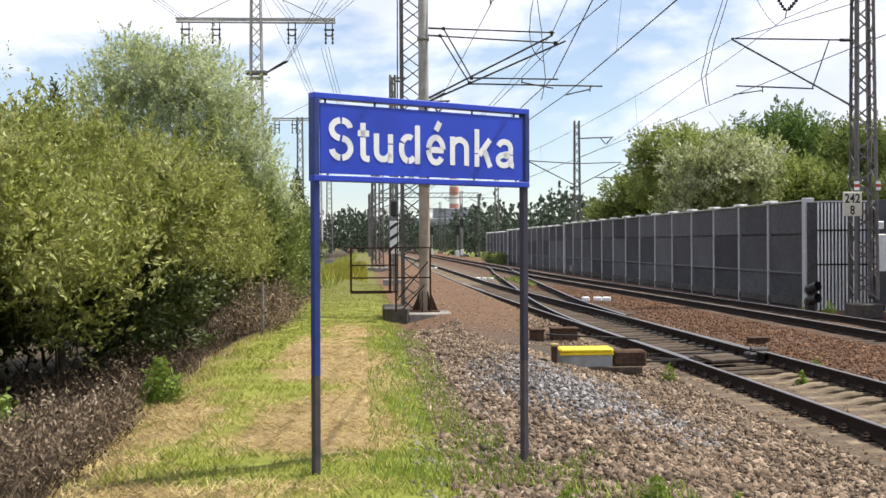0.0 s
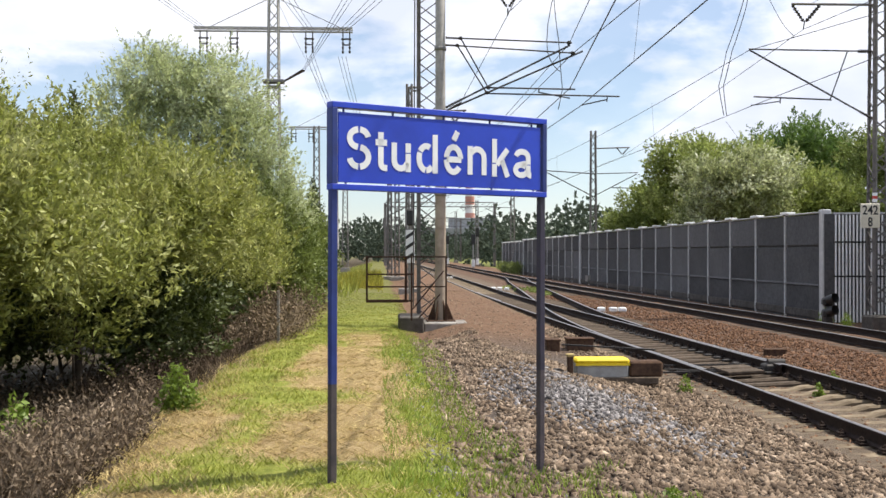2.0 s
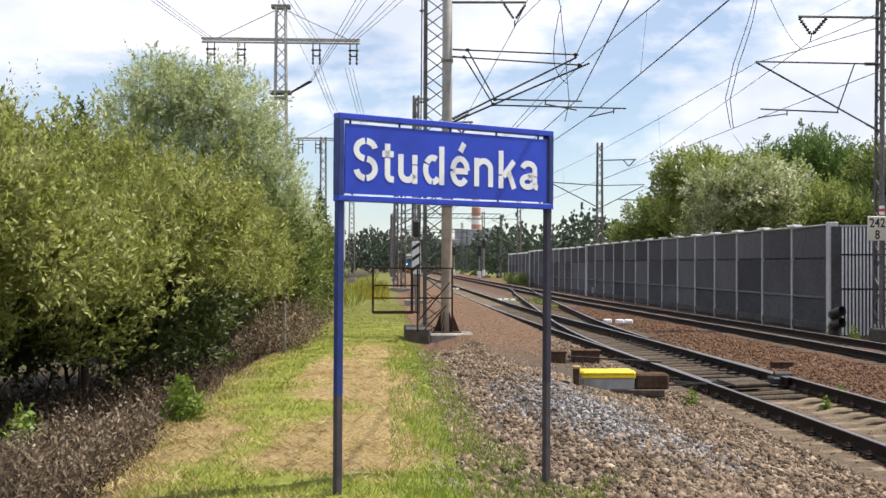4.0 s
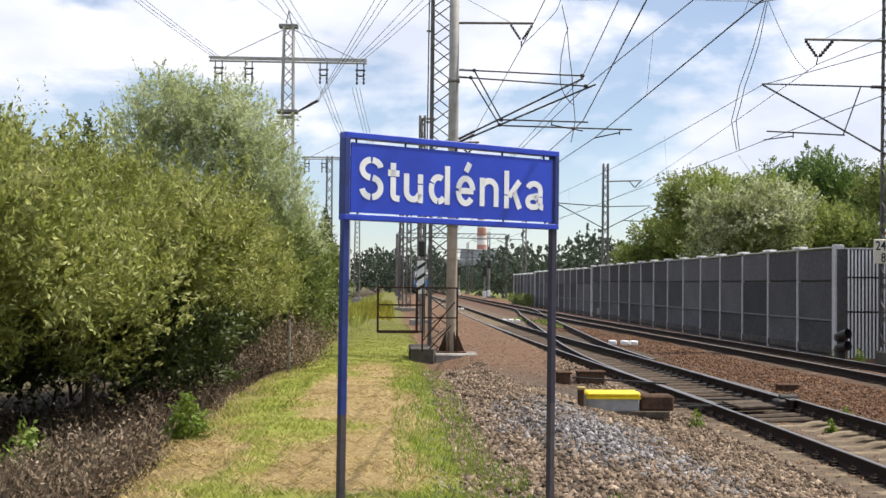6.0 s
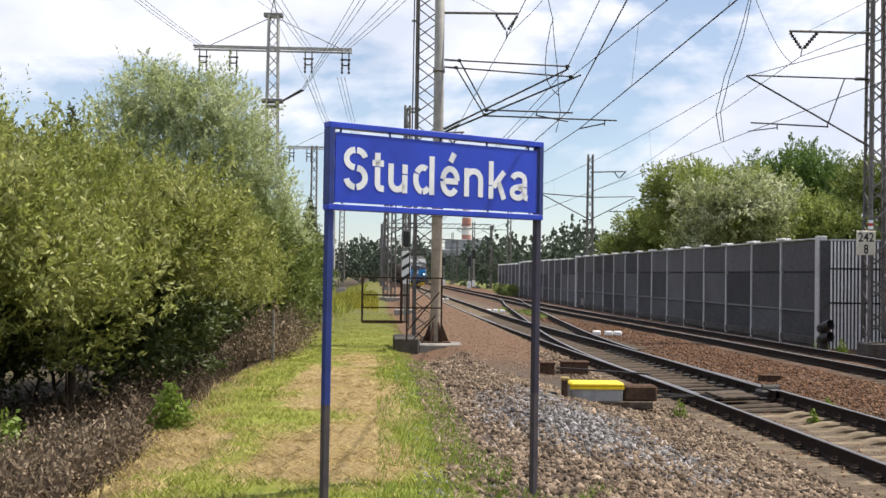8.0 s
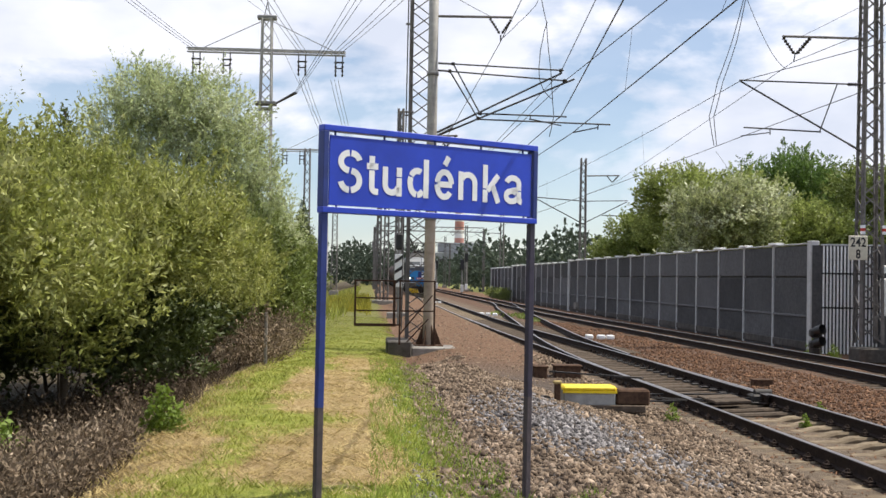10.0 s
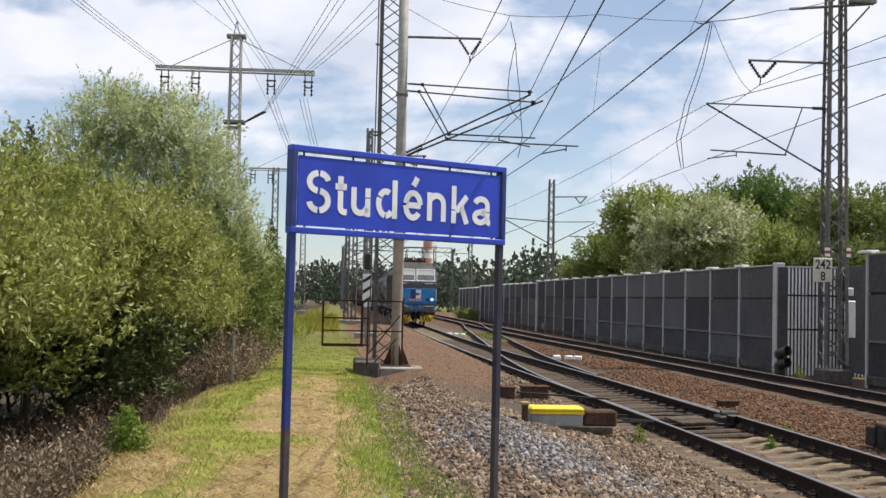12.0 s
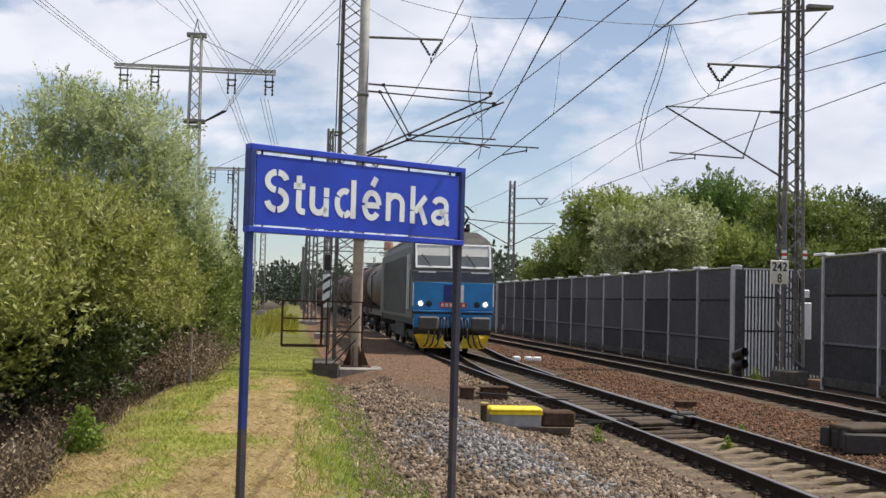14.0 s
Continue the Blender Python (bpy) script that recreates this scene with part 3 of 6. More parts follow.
def barrier(name, s, u0, bays, step, top, label, rows, thick_first=True, thick_last=True, first_more=0.0):
    w = thing(name, on_line(s, u0), label, "noise barrier", "barriers", "structure")
    post = Geo().box((0, 0, top / 2 - 0.4), (0.20, 0.12, top + 0.8), chamfer=0.012).mesh("barrier_post", M["panel_post"])
    big = Geo().box((0, 0, top / 2 - 0.35), (0.34, 0.36, top + 0.92), chamfer=0.02).mesh("end_post", M["panel_post"])
    cap = Geo().box((0, 0, top + 0.085), (0.36, 0.85, 0.09), chamfer=0.015).mesh("post_cap", M["panel_cap"])
    band = Geo().box((0.0, step / 2, 0.0), (0.18, step - 0.14, 0.08), chamfer=0.012).mesh("ledge", M["panel_ledge"])
    coping = Geo().box((0.0, step / 2, top + 0.02), (0.2, step - 0.14, 0.05), chamfer=0.012).mesh("coping", M["panel_post"])
    plinth = Geo().box((-0.03, step / 2, -0.38), (0.16, step - 0.14, 0.30), chamfer=0.02).mesh("plinth", M["concrete_dark"])
    meshes = []
    sheet = Geo().box((0.04, step / 2, top / 2 - 0.15), (0.03, step - 0.13, top + 0.2)).mesh("backing", M["iron_dark"])
    for z0, z1 in rows:
        p = Geo().box((0.01, step / 2, (z0 + z1) / 2), (0.11, step - 0.13, z1 - z0 - 0.075), chamfer=0.02)
        meshes.append(p.mesh("panel", M["panel_dark"]))
    for i in range(bays + 1):
        y = i * step + (first_more if i else 0.0)
        wide = Matrix.Diagonal((1, 1 + (0 if i else first_more / step), 1, 1))
        at = pose(0, y, 0)
        if i == 0 and thick_first or i == bays and thick_last:
            part("end_post", big, None, w, at=at)
        else:
            part("barrier_post", post, None, w, at=at)
        if i % 1 == 0 and i > 0:
            part("post_cap", cap, None, w, at=pose(0, y + rng.uniform(-0.1, 0.1), rng.uniform(-0.008, 0.008)))
        if i < bays:
            part("backing", sheet, None, w, at=at @ wide)
            for me in meshes:
                part("panel", me, None, w, at=pose(rng.uniform(-0.006, 0.006), y, 0) @ wide)
            part("ledge", band, None, w, at=pose(-0.012, y, rows[0][1] + 0.01) @ wide)
            part("coping", coping, None, w, at=at @ wide)
            part("plinth", plinth, None, w, at=at @ wide)
    return w


ROWS = [(-0.8, 0.72), (0.72, 2.2), (2.2, 3.46)]
barrier("noise_barrier", BAR, 44.3, 14, 3.8, 3.46, "dark grey panel noise barrier with pale posts and white caps", ROWS, first_more=0.4)
barrier("noise_barrier", BAR - 0.05, 98.3, 10, 3.8, 3.35, "dark grey panel noise barrier farther along the line", [(-0.8, 0.7), (0.7, 2.1), (2.1, 3.35)], False)
barrier("noise_barrier", BAR - 0.1, 136.5, 6, 3.8, 3.2, "dark grey panel noise barrier at its far end", [(-0.8, 0.7), (0.7, 2.0), (2.0, 3.2)], False)
barrier("noise_barrier", 10.85, 15.1, 6, 3.8, 3.68, "dark grey panel noise barrier beside the lattice mast", [(-0.8, 0.86), (0.86, 2.4), (2.4, 3.68)], False, False)
# ribbed return wall behind the mast
rib_wall = thing("ribbed_wall", on_line(10.45, 44.0, 0, -10), "pale ribbed barrier wall behind the lattice mast", "noise barrier", "barriers", "structure")
part("backing", Geo().box((1.45, 0.06, 1.3), (3.5, 0.06, 4.2)), "panel_dark", rib_wall)
rib_mesh = Geo().box((0, 0, 1.37), (0.055, 0.09, 4.0), chamfer=0.01).mesh("rib", M["panel_cap"])
for i in range(25):
    part("rib", rib_mesh, None, rib_wall, at=pose(0.1 + i * 0.128, 0, 0))
for z in (1.08, 2.35):
    part("rail_strip", Geo().box((1.6, -0.045, z), (3.2, 0.03, 0.06)), "iron_dark", rib_wall)
part("rail_strip", Geo().box((1.6, 0, 3.42), (3.2, 0.12, 0.06)), "panel_post", rib_wall)

# assumed wall, added to keep the sun off the mast recess
wall_r = thing("recess_wall", on_line(12.6, 37.2), "plain wall added to shade the mast recess", "noise barrier", "barriers", "structure")
part("panel", Geo().box((0, 3.5, 1.5), (0.14, 7.2, 3.9), chamfer=0.012), "panel_dark", wall_r)

# ---- station sign ----
SX, SY, SZ = -0.655, 9.27, 0.10
sign = thing("station_sign", pose(SX, SY, SZ, 0, 0.2, 38.4), "blue station name sign with white letters on two posts", "sign")
WID, LOW, HIGH = 2.03, 2.335, 2.985
for sgn, low in ((-1, "post"), (1, "post")):
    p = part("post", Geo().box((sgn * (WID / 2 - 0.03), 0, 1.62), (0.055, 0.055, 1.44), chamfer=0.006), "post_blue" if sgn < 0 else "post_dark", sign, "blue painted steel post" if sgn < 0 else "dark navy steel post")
    part("post_foot", Geo().box((sgn * (WID / 2 - 0.03), 0, 0.40), (0.054, 0.054, 1.1), chamfer=0.006), "post_grey", p, "grey worn lower post")
fr = 0.045
for n_, c, sz in (("frame_top", (0, 0, HIGH - fr / 2), (WID, 0.09, fr)), ("frame_bottom", (0, 0, LOW + fr / 2), (WID, 0.09, fr)),
                  ("frame_side", (-WID / 2 + fr / 2, 0, (LOW + HIGH) / 2), (fr, 0.09, HIGH - LOW - 2 * fr)),
                  ("frame_side", (WID / 2 - fr / 2, 0, (LOW + HIGH) / 2), (fr, 0.09, HIGH - LOW - 2 * fr))):
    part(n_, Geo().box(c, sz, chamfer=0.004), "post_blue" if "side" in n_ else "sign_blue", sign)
B0, B1 = LOW + fr + 0.012, HIGH - fr - 0.03
BF = -0.030  # front of the board
board = part("board", Geo().box((0, BF + 0.006, (B0 + B1) / 2), (WID - 2 * fr - 0.025, 0.012, B1 - B0), chamfer=0.003), "sign_blue", sign, "vivid blue enamelled board")
for x in (-0.90, -0.47, 0.0, 0.45, 0.88):
    part("tab", Geo().box((x, -0.004, HIGH - fr - 0.015), (0.012, 0.012, 0.036)), "post_blue", sign)
    part("tab", Geo().box((x + 0.02, -0.004, LOW + fr + 0.005), (0.012, 0.012, 0.02)), "post_blue", sign)


def lettering(text, size, name, mat, parent, at, thick=0.003, bold=0.0, squeeze=1.0, spacing=1.0):
    cu = bpy.data.curves.new(name, "FONT")
    cu.body, cu.size, cu.extrude, cu.offset = text, size, thick, bold
    cu.align_x, cu.align_y, cu.space_character = "CENTER", "CENTER", spacing
    tmp = new(name, cu)
    me = bpy.data.meshes.new_from_object(tmp.evaluated_get(bpy.context.evaluated_depsgraph_get()))
    bpy.data.objects.remove(tmp)
    me.materials.clear()
    me.materials.append(M[mat])
    xs = [v.co.x for v in me.vertices]
    ys = [v.co.y for v in me.vertices]
    k = squeeze / (max(xs) - min(xs))
    cx, cy = (max(xs) + min(xs)) / 2, (max(ys) + min(ys)) / 2
    for v in me.vertices:
        v.co.x, v.co.y = (v.co.x - cx) * k, v.co.y - cy
    ob = new(name, me)
    ob.parent, ob.matrix_basis = parent, at
    return ob


def arc(cx, cz, rx, rz, a0, a1, n=14):
    """Points on an ellipse between two angles in degrees."""
    return [(cx + rx * math.cos(radians(a0 + (a1 - a0) * i / n)), cz + rz * math.sin(radians(a0 + (a1 - a0) * i / n))) for i in range(n + 1)]


def ribbon(g, pts, w=0.047, deep=0.004):
    """A flat stroke of even width along points (x, z), raised from the board."""
    n = len(pts)
    left, right = [], []
    for i, (x, z) in enumerate(pts):
        (xa, za), (xb, zb) = pts[max(0, i - 1)], pts[min(n - 1, i + 1)]
        k = math.hypot(xb - xa, zb - za)
        dx, dz = -(zb - za) / k * w / 2, (xb - xa) / k * w / 2
        left.append((x + dx, z + dz))
        right.append((x - dx, z - dz))
    ring = left + right[::-1]
    m = len(ring)
    vs = [(x, -deep, z) for x, z in ring] + [(x, 0.0, z) for x, z in ring]
    fs = [(i, i + 1, m - 2 - i, m - 1 - i) for i in range(n - 1)]
    fs += [(i, m + i, m + (i + 1) % m, (i + 1) % m) for i in range(m)]
    return g.add(vs, fs)


LET = {
    "S": [arc(-0.7815, 2.7235, 0.081, 0.066, 12, 84), arc(-0.7815, 2.7235, 0.081, 0.066, 96, 262), arc(-0.7815, 2.585, 0.081, 0.0725, 82, -84), arc(-0.7815, 2.585, 0.081, 0.0725, -96, -170)],
    "t": [[(-0.592, 2.781), (-0.592, 2.682)], [(-0.637, 2.703), (-0.538, 2.703)], [(-0.592, 2.672), (-0.592, 2.56), *arc(-0.557, 2.548, 0.035, 0.035, 180, 275, 7), (-0.535, 2.512)]],
    "u": [[(-0.473, 2.709), (-0.473, 2.59), *arc(-0.413, 2.575, 0.06, 0.06, 180, 345)], [(-0.347, 2.709), (-0.347, 2.638)], [(-0.347, 2.629), (-0.347, 2.489)]],
    "d": [arc(-0.180, 2.604, 0.067, 0.093, 62, 146), arc(-0.180, 2.604, 0.067, 0.093, 154, 262), arc(-0.180, 2.604, 0.067, 0.093, 270, 318, 6), [(-0.098, 2.789), (-0.098, 2.489)]],
    "e": [[(0.012, 2.606), (0.15, 2.606)], arc(0.076, 2.606, 0.069, 0.097, 4, 172), arc(0.076, 2.606, 0.069, 0.097, 182, 322), [(0.078, 2.758), (0.115, 2.826)]],
    "n": [[(0.236, 2.72), (0.236, 2.494)], [*arc(0.306, 2.632, 0.068, 0.066, 150, 0), (0.374, 2.494)]],
    "k": [[(0.478, 2.791), (0.478, 2.60)], [(0.478, 2.59), (0.478, 2.488)], [(0.503, 2.585), (0.61, 2.712)], [(0.553, 2.625), (0.612, 2.49)]],
    "a": [[*arc(0.760, 2.652, 0.064, 0.050, 165, 0), (0.824, 2.60)], [(0.824, 2.592), (0.824, 2.53), *arc(0.855, 2.53, 0.031, 0.021, 180, 270, 4)], arc(0.752, 2.552, 0.060, 0.042, 42, 352, 18), [(0.752, 2.597), (0.81, 2.606)]],
}
for strokes in LET.values():
    g = Geo()
    for line in strokes:
        ribbon(g, line)
    part("letter", g, "letter_white", board, "white stencil letter with thin bridges", at=pose(0, BF, 0))


# ---- masts ----
def lattice(parent, w, d, h, bays, chord=0.07, z0=0.0, mat="mast_grey", taper=1.0, lace=0.03, near=False):
    """Four angle chords with zigzag lacing on each face, in the parent's space."""
    joined = Geo()

    def corner(sx, sy, z):
        k = 1 + (taper - 1) * (z - z0) / h
        return Vector((sx * w / 2 * k, sy * d / 2 * k, z))
    for sx in (-1, 1):
        for sy in (-1, 1):
            g = Geo()
            p, q = corner(sx, sy, z0), corner(sx, sy, z0 + h)
            g.bar(p - Vector((sx * chord / 2, 0, 0)), q - Vector((sx * chord / 2, 0, 0)), chord * 0.16, chord)
            g.bar(p - Vector((0, sy * chord / 2, 0)), q - Vector((0, sy * chord / 2, 0)), chord, chord * 0.16)
            part("chord", g, mat, parent)
    for a, b in (((-1, -1), (1, -1)), ((1, -1), (1, 1)), ((1, 1), (-1, 1)), ((-1, 1), (-1, -1))):
        for i in range(bays):
            za, zb = z0 + h * i / bays, z0 + h * (i + 1) / bays
            p, q = (a, b) if i % 2 else (b, a)
            if near:
                part("lacing_bar", Geo().bar(corner(*p, za), corner(*q, zb), lace * 0.4, lace), mat, parent)
            else:
                joined.bar(corner(*p, za), corner(*q, zb), lace * 0.4, lace)
    if not near:
        tagged(part("lacing", joined, mat, parent), kind="stuff")


def insulator(parent, p, q, r=0.05, ribs=6):
    """Ribbed porcelain between p and q."""
    p, q = Vector(p), Vector(q)
    g = Geo().tube(p, q, r * 0.4, 8)
    for i in range(ribs):
        a = p.lerp(q, (i + 0.2) / ribs)
        b = p.lerp(q, (i + 0.75) / ribs)
        g.tube(a, b, r, 10, r * 0.55)
    part("insulator", g, "insulator", parent)


def rod(parent, p, q, r=0.022, mat="wire", name="strut"):
    part(name, Geo().tube(p, q, r, 8), mat, parent)


M["pole_grey"] = ramp_mat("pole_grey", [(0.26, 0.25, 0.235), (0.38, 0.365, 0.345)], scale=5, rough=0.7, bump=0.15, big=0.15)
# near mast: a round pole in front of a lattice mast, on concrete blocks
mast = thing("catenary_mast", on_line(-4.66, 33.8, 0.0), "round tan steel pole with a lattice mast carrying catenary arms", "catenary mast", "catenary masts")
part("pole", Geo().lathe([(0.155, 0.05), (0.15, 2.0), (0.147, 3.6)], 20), "mast_tan", mast, "weathered tan tubular lower pole")
part("upper_pole", Geo().lathe([(0.147, 3.6), (0.14, 7.0), (0.125, 12.5), (0.0, 12.5)], 20), "pole_grey", mast, "grey painted upper pole")
for z in (3.55, 7.6):
    part("collar", Geo().lathe([(0.15, z), (0.17, z), (0.168, z + 0.1), (0.14, z + 0.1)], 20), "galv", mast)
foot = part("base_plate", Geo().box((0, 0, 0.085), (0.8, 0.8, 0.04), chamfer=0.01), "iron_rust", mast, "rusty ribbed base plate")
gusset = Geo().prism([(0.15, 0.1), (0.36, 0.1), (0.15, 0.65)], -0.012, 0.012).mesh("gusset", M["iron_rust"])
for i in range(6):
    part("gusset", gusset, None, foot, at=pose(0, 0, 0, 0, 0, 60 * i))
lat = thing("lattice_mast", on_line(-4.98, 34.35, -0.05), "grey lattice steel mast beside the round pole", "catenary mast", "catenary masts")
lattice(lat, 0.55, 0.5, 12.4, 30, 0.09, near=True)
part("down_cable", Geo().tube((-0.42, 0, 0.5), (-0.36, 0, 12.2), 0.018, 6), "wire", lat)
for z in (4.1, 6.6, 9.2):
    part("cable_bracket", Geo().box((-0.34, 0, z), (0.2, 0.04, 0.05)), "mast_grey", lat)
solid("concrete_block", Geo().box((0, 0, -0.13), (1.2, 1.5, 0.40), chamfer=0.03), "concrete", on_line(-4.55, 33.5, 0), "pale grey concrete mast foundation", "foundation", "foundations")
# this block's shade is painted in by the darker concrete
solid("concrete_block", Geo().box((0, 0, -0.05), (0.66, 2.2, 0.58), chamfer=0.03), "concrete_dark", on_line(-5.5, 33.6, 0.0), "concrete block beside the mast foundation, darkened in colour for shade", "foundation", "foundations")

# brackets of the near mast, built in its own space (x across towards the track)
rod(mast, (0.1, 0, 9.28), (2.2, 0, 9.31), 0.036, "mast_grey", "bracket")
insulator(mast, (1.58, 0, 9.26), (1.86, 0, 8.84))
insulator(mast, (2.18, 0, 9.24), (1.92, 0, 8.84))
rod(mast, (1.89, 0, 8.8), (1.89, 0, 8.62), 0.02)
for y, ta, tb, la, lb, ka, kb, ba, bb in ((-0.12, 7.94, (3.67, 7.83), 6.0, (3.62, 7.76), (0.56, 7.93), (1.33, 6.56), 6.56, (3.77, 6.53)),
                                          (0.12, 7.78, (3.81, 7.58), 5.93, (4.02, 7.64), (0.48, 7.77), (1.30, 6.45), 6.43, (5.06, 6.37))):
    rod(mast, (0.14, y, ta), (tb[0], y, tb[1]), 0.022)
    rod(mast, (0.14, y, la), (lb[0], y, lb[1]), 0.026)
    rod(mast, (ka[0], y, ka[1]), (kb[0], y, kb[1]), 0.020)
    rod(mast, (1.30, y, ba), (bb[0], y, bb[1]), 0.022)
    insulator(mast, (0.14, y, la), (0.6, y, la + 0.24), 0.05)
    insulator(mast, (0.14, y, ta), (0.55, y, ta - 0.02), 0.045)
    part("clamp", Geo().box((tb[0] - 0.08, y, tb[1]), (0.10, 0.07, 0.10), chamfer=0.015), "iron_dark", mast)
    part("clamp", Geo().box((kb[0], y, kb[1]), (0.10, 0.07, 0.10), chamfer=0.015), "iron_dark", mast)
    part("clamp", Geo().box((ka[0], y, ka[1]), (0.09, 0.07, 0.09), chamfer=0.015), "iron_dark", mast)
rod(mast, (2.75, -0.12, 6.52), (2.73, -0.12, 6.42), 0.018)
rod(mast, (2.73, -0.12, 6.44), (3.62, -0.12, 6.28), 0.018)
rod(mast, (4.72, 0.12, 6.38), (4.70, 0.12, 6.22), 0.018)
rod(mast, (4.70, 0.12, 6.28), (3.99, 0.12, 6.12), 0.018)

# far-side mast with its kilometre plate
rmast = thing("catenary_mast", on_line(10.3, 39.4, 0.0), "dark lattice steel mast carrying catenary arms and a kilometre plate", "catenary mast", "catenary masts")
lattice(rmast, 0.78, 0.7, 13.2, 24, 0.11, mat="mast_grey", taper=0.72, lace=0.05, near=True)
# shade of the recess is put into the block's colour
part("foundation", Geo().box((0, 0, -0.38), (0.98, 0.95, 0.5), chamfer=0.04), "concrete_dark", rmast, "foundation block darkened in colour for the recess shade")
rod(rmast, (-0.26, 0, 10.2), (-3.02, 0, 10.2), 0.042, "mast_grey", "bracket")
insulator(rmast, (-3.0, 0, 10.16), (-2.62, 0, 9.62), 0.075)
insulator(rmast, (-2.08, 0, 10.16), (-2.54, 0, 9.62), 0.075)
rod(rmast, (-2.58, 0, 9.66), (-2.63, 0, 9.36), 0.02)
rod(rmast, (-0.13, 0, 8.65), (-4.46, 0, 8.69), 0.026)
insulator(rmast, (-0.35, 0, 8.65), (-0.8, 0, 8.65), 0.07)
rod(rmast, (-4.46, 0, 8.67), (-0.3, 0, 6.42), 0.030)
insulator(rmast, (-0.3, 0, 6.42), (-0.75, 0, 6.66), 0.055)
rod(rmast, (-1.14, 0, 8.64), (-1.72, 0, 7.05), 0.022)
rod(rmast, (-1.68, 0, 7.03), (-4.3, 0, 7.12), 0.026)
rod(rmast, (-3.41, 0, 7.12), (-3.41, 0, 6.9), 0.02)
rod(rmast, (-3.41, 0, 6.97), (-4.39, 0, 6.83), 0.018)
rod(rmast, (-1.6, 0, 12.0), (1.3, 0, 12.3), 0.05, "mast_grey", "bracket")
rod(rmast, (0.3, 0, 11.2), (1.2, 0, 12.2), 0.03, "mast_grey", "bracket")
part("switch_box", Geo().box((0.95, 0, 12.36), (0.9, 0.3, 0.14), chamfer=0.02), "galv", rmast)
part("cabinet", Geo().box((0.62, 0.1, 1.55), (0.35, 0.12, 1.25), chamfer=0.02), "letter_white", rmast, "white cabinet on the mast")
part("cabinet", Geo().box((0.6, 0.1, 2.48), (0.28, 0.06, 0.26), chamfer=0.02), "letter_white", rmast, "small white plate")
M["plate_cream"] = ramp_mat("plate_cream", [(0.62, 0.57, 0.44), (0.74, 0.69, 0.55)], scale=6, rough=0.5, big=0.1)
M["black_paint"] = ramp_mat("black_paint", [(0.012, 0.012, 0.012), (0.02, 0.02, 0.02)], scale=6, rough=0.5)
plate = part("kilometre_plate", Geo().box((-0.58, -0.48, 3.17), (0.64, 0.03, 0.80), chamfer=0.012), "plate_cream", rmast, "cream kilometre plate with black figures")
lettering("242", 0.42, "figures", "black_paint", plate, pose(-0.58, -0.4995, 3.36, 90, 0, 0), 0.003, 0.006, 0.52)
lettering("8", 0.42, "figures", "black_paint", plate, pose(-0.58, -0.4995, 2.97, 90, 0, 0), 0.003, 0.006, 0.15)
M["red_paint"] = ramp_mat("red_paint", [(0.42, 0.03, 0.02), (0.55, 0.05, 0.03)], scale=5, rough=0.5, big=0.1)
for z, k in ((3.68, "letter_white"), (3.78, "red_paint"), (3.88, "letter_white")):
    for x in (-0.36, 0.36):
        part("marker_band", Geo().box((x, -0.33, z), (0.13, 0.13, 0.1)), k, rmast)

# masts farther along
def far_mast(s, u, h, w, side, label, arms=True, z=0.0):
    m = thing("catenary_mast", on_line(s, u, z), label, "catenary mast", "catenary masts")
    lattice(m, w, w, h, 16, 0.09, taper=0.75, lace=0.05)
    part("foundation", Geo().box((0, 0, -0.1), (1.1, 1.1, 0.5), chamfer=0.03), "concrete", m)
    if arms:
        rod(m, (0, 0, h - 1.4), (side * 2.9, 0, h - 1.3), 0.05, "mast_grey", "bracket")
        insulator(m, (side * 1.9, 0, h - 1.35), (side * 2.3, 0, h - 1.85), 0.07)
        insulator(m, (side * 2.8, 0, h - 1.35), (side * 2.35, 0, h - 1.85), 0.07)
        rod(m, (0, 0, h - 3.4), (side * 3.6, 0, h - 3.3), 0.035)
        rod(m, (0, 0, h - 5.2), (side * 3.5, 0, h - 3.4), 0.035)
        rod(m, (side * 1.5, 0, h - 4.5), (side * 4.1, 0, h - 4.55), 0.035)
    return m


far_mast(10.55, 94.1, 11.6, 0.55, 1, "slim lattice mast behind the noise barrier")
rod(bpy.data.objects["catenary_mast.002"], (0, 0, 8.2), (-4.0, 0, 8.45), 0.04)
rod(bpy.data.objects["catenary_mast.002"], (0, 0, 6.4), (-3.9, 0, 8.4), 0.04)
for u_ in (150, 205, 262):
    far_mast(10.4, u_, 11.0, 0.55, -1, "distant grey lattice catenary mast")
for s_, u_, h_ in ((-4.85, 61, 10.5), (-5.05, 90, 11.0), (-5.6, 91.4, 10.0), (-5.1, 148, 11), (-5.0, 205, 11), (-5.2, 260, 11)):
    far_mast(s_, u_, h_, 0.38, 1, "distant slim catenary mast beside the track")
lp = thing("street_lamp", on_line(-4.3, 84, 0), "tall thin lamp post with a single arm", "lamp post")
part("pole", Geo().tube((0, 0, 0), (0, 0, 13.6), 0.09, 10, 0.06), "galv", lp)
part("lamp_head", Geo().box((0.45, 0, 13.55), (0.95, 0.25, 0.14), chamfer=0.04), "galv", lp)
far_mast(-10.45, 142.3, 9.4, 0.75, 1, "pale lattice mast in the meadow", False)
far_mast(-11.6, 100, 12.5, 0.6, 1, "pale lattice mast beside the bushes", False)
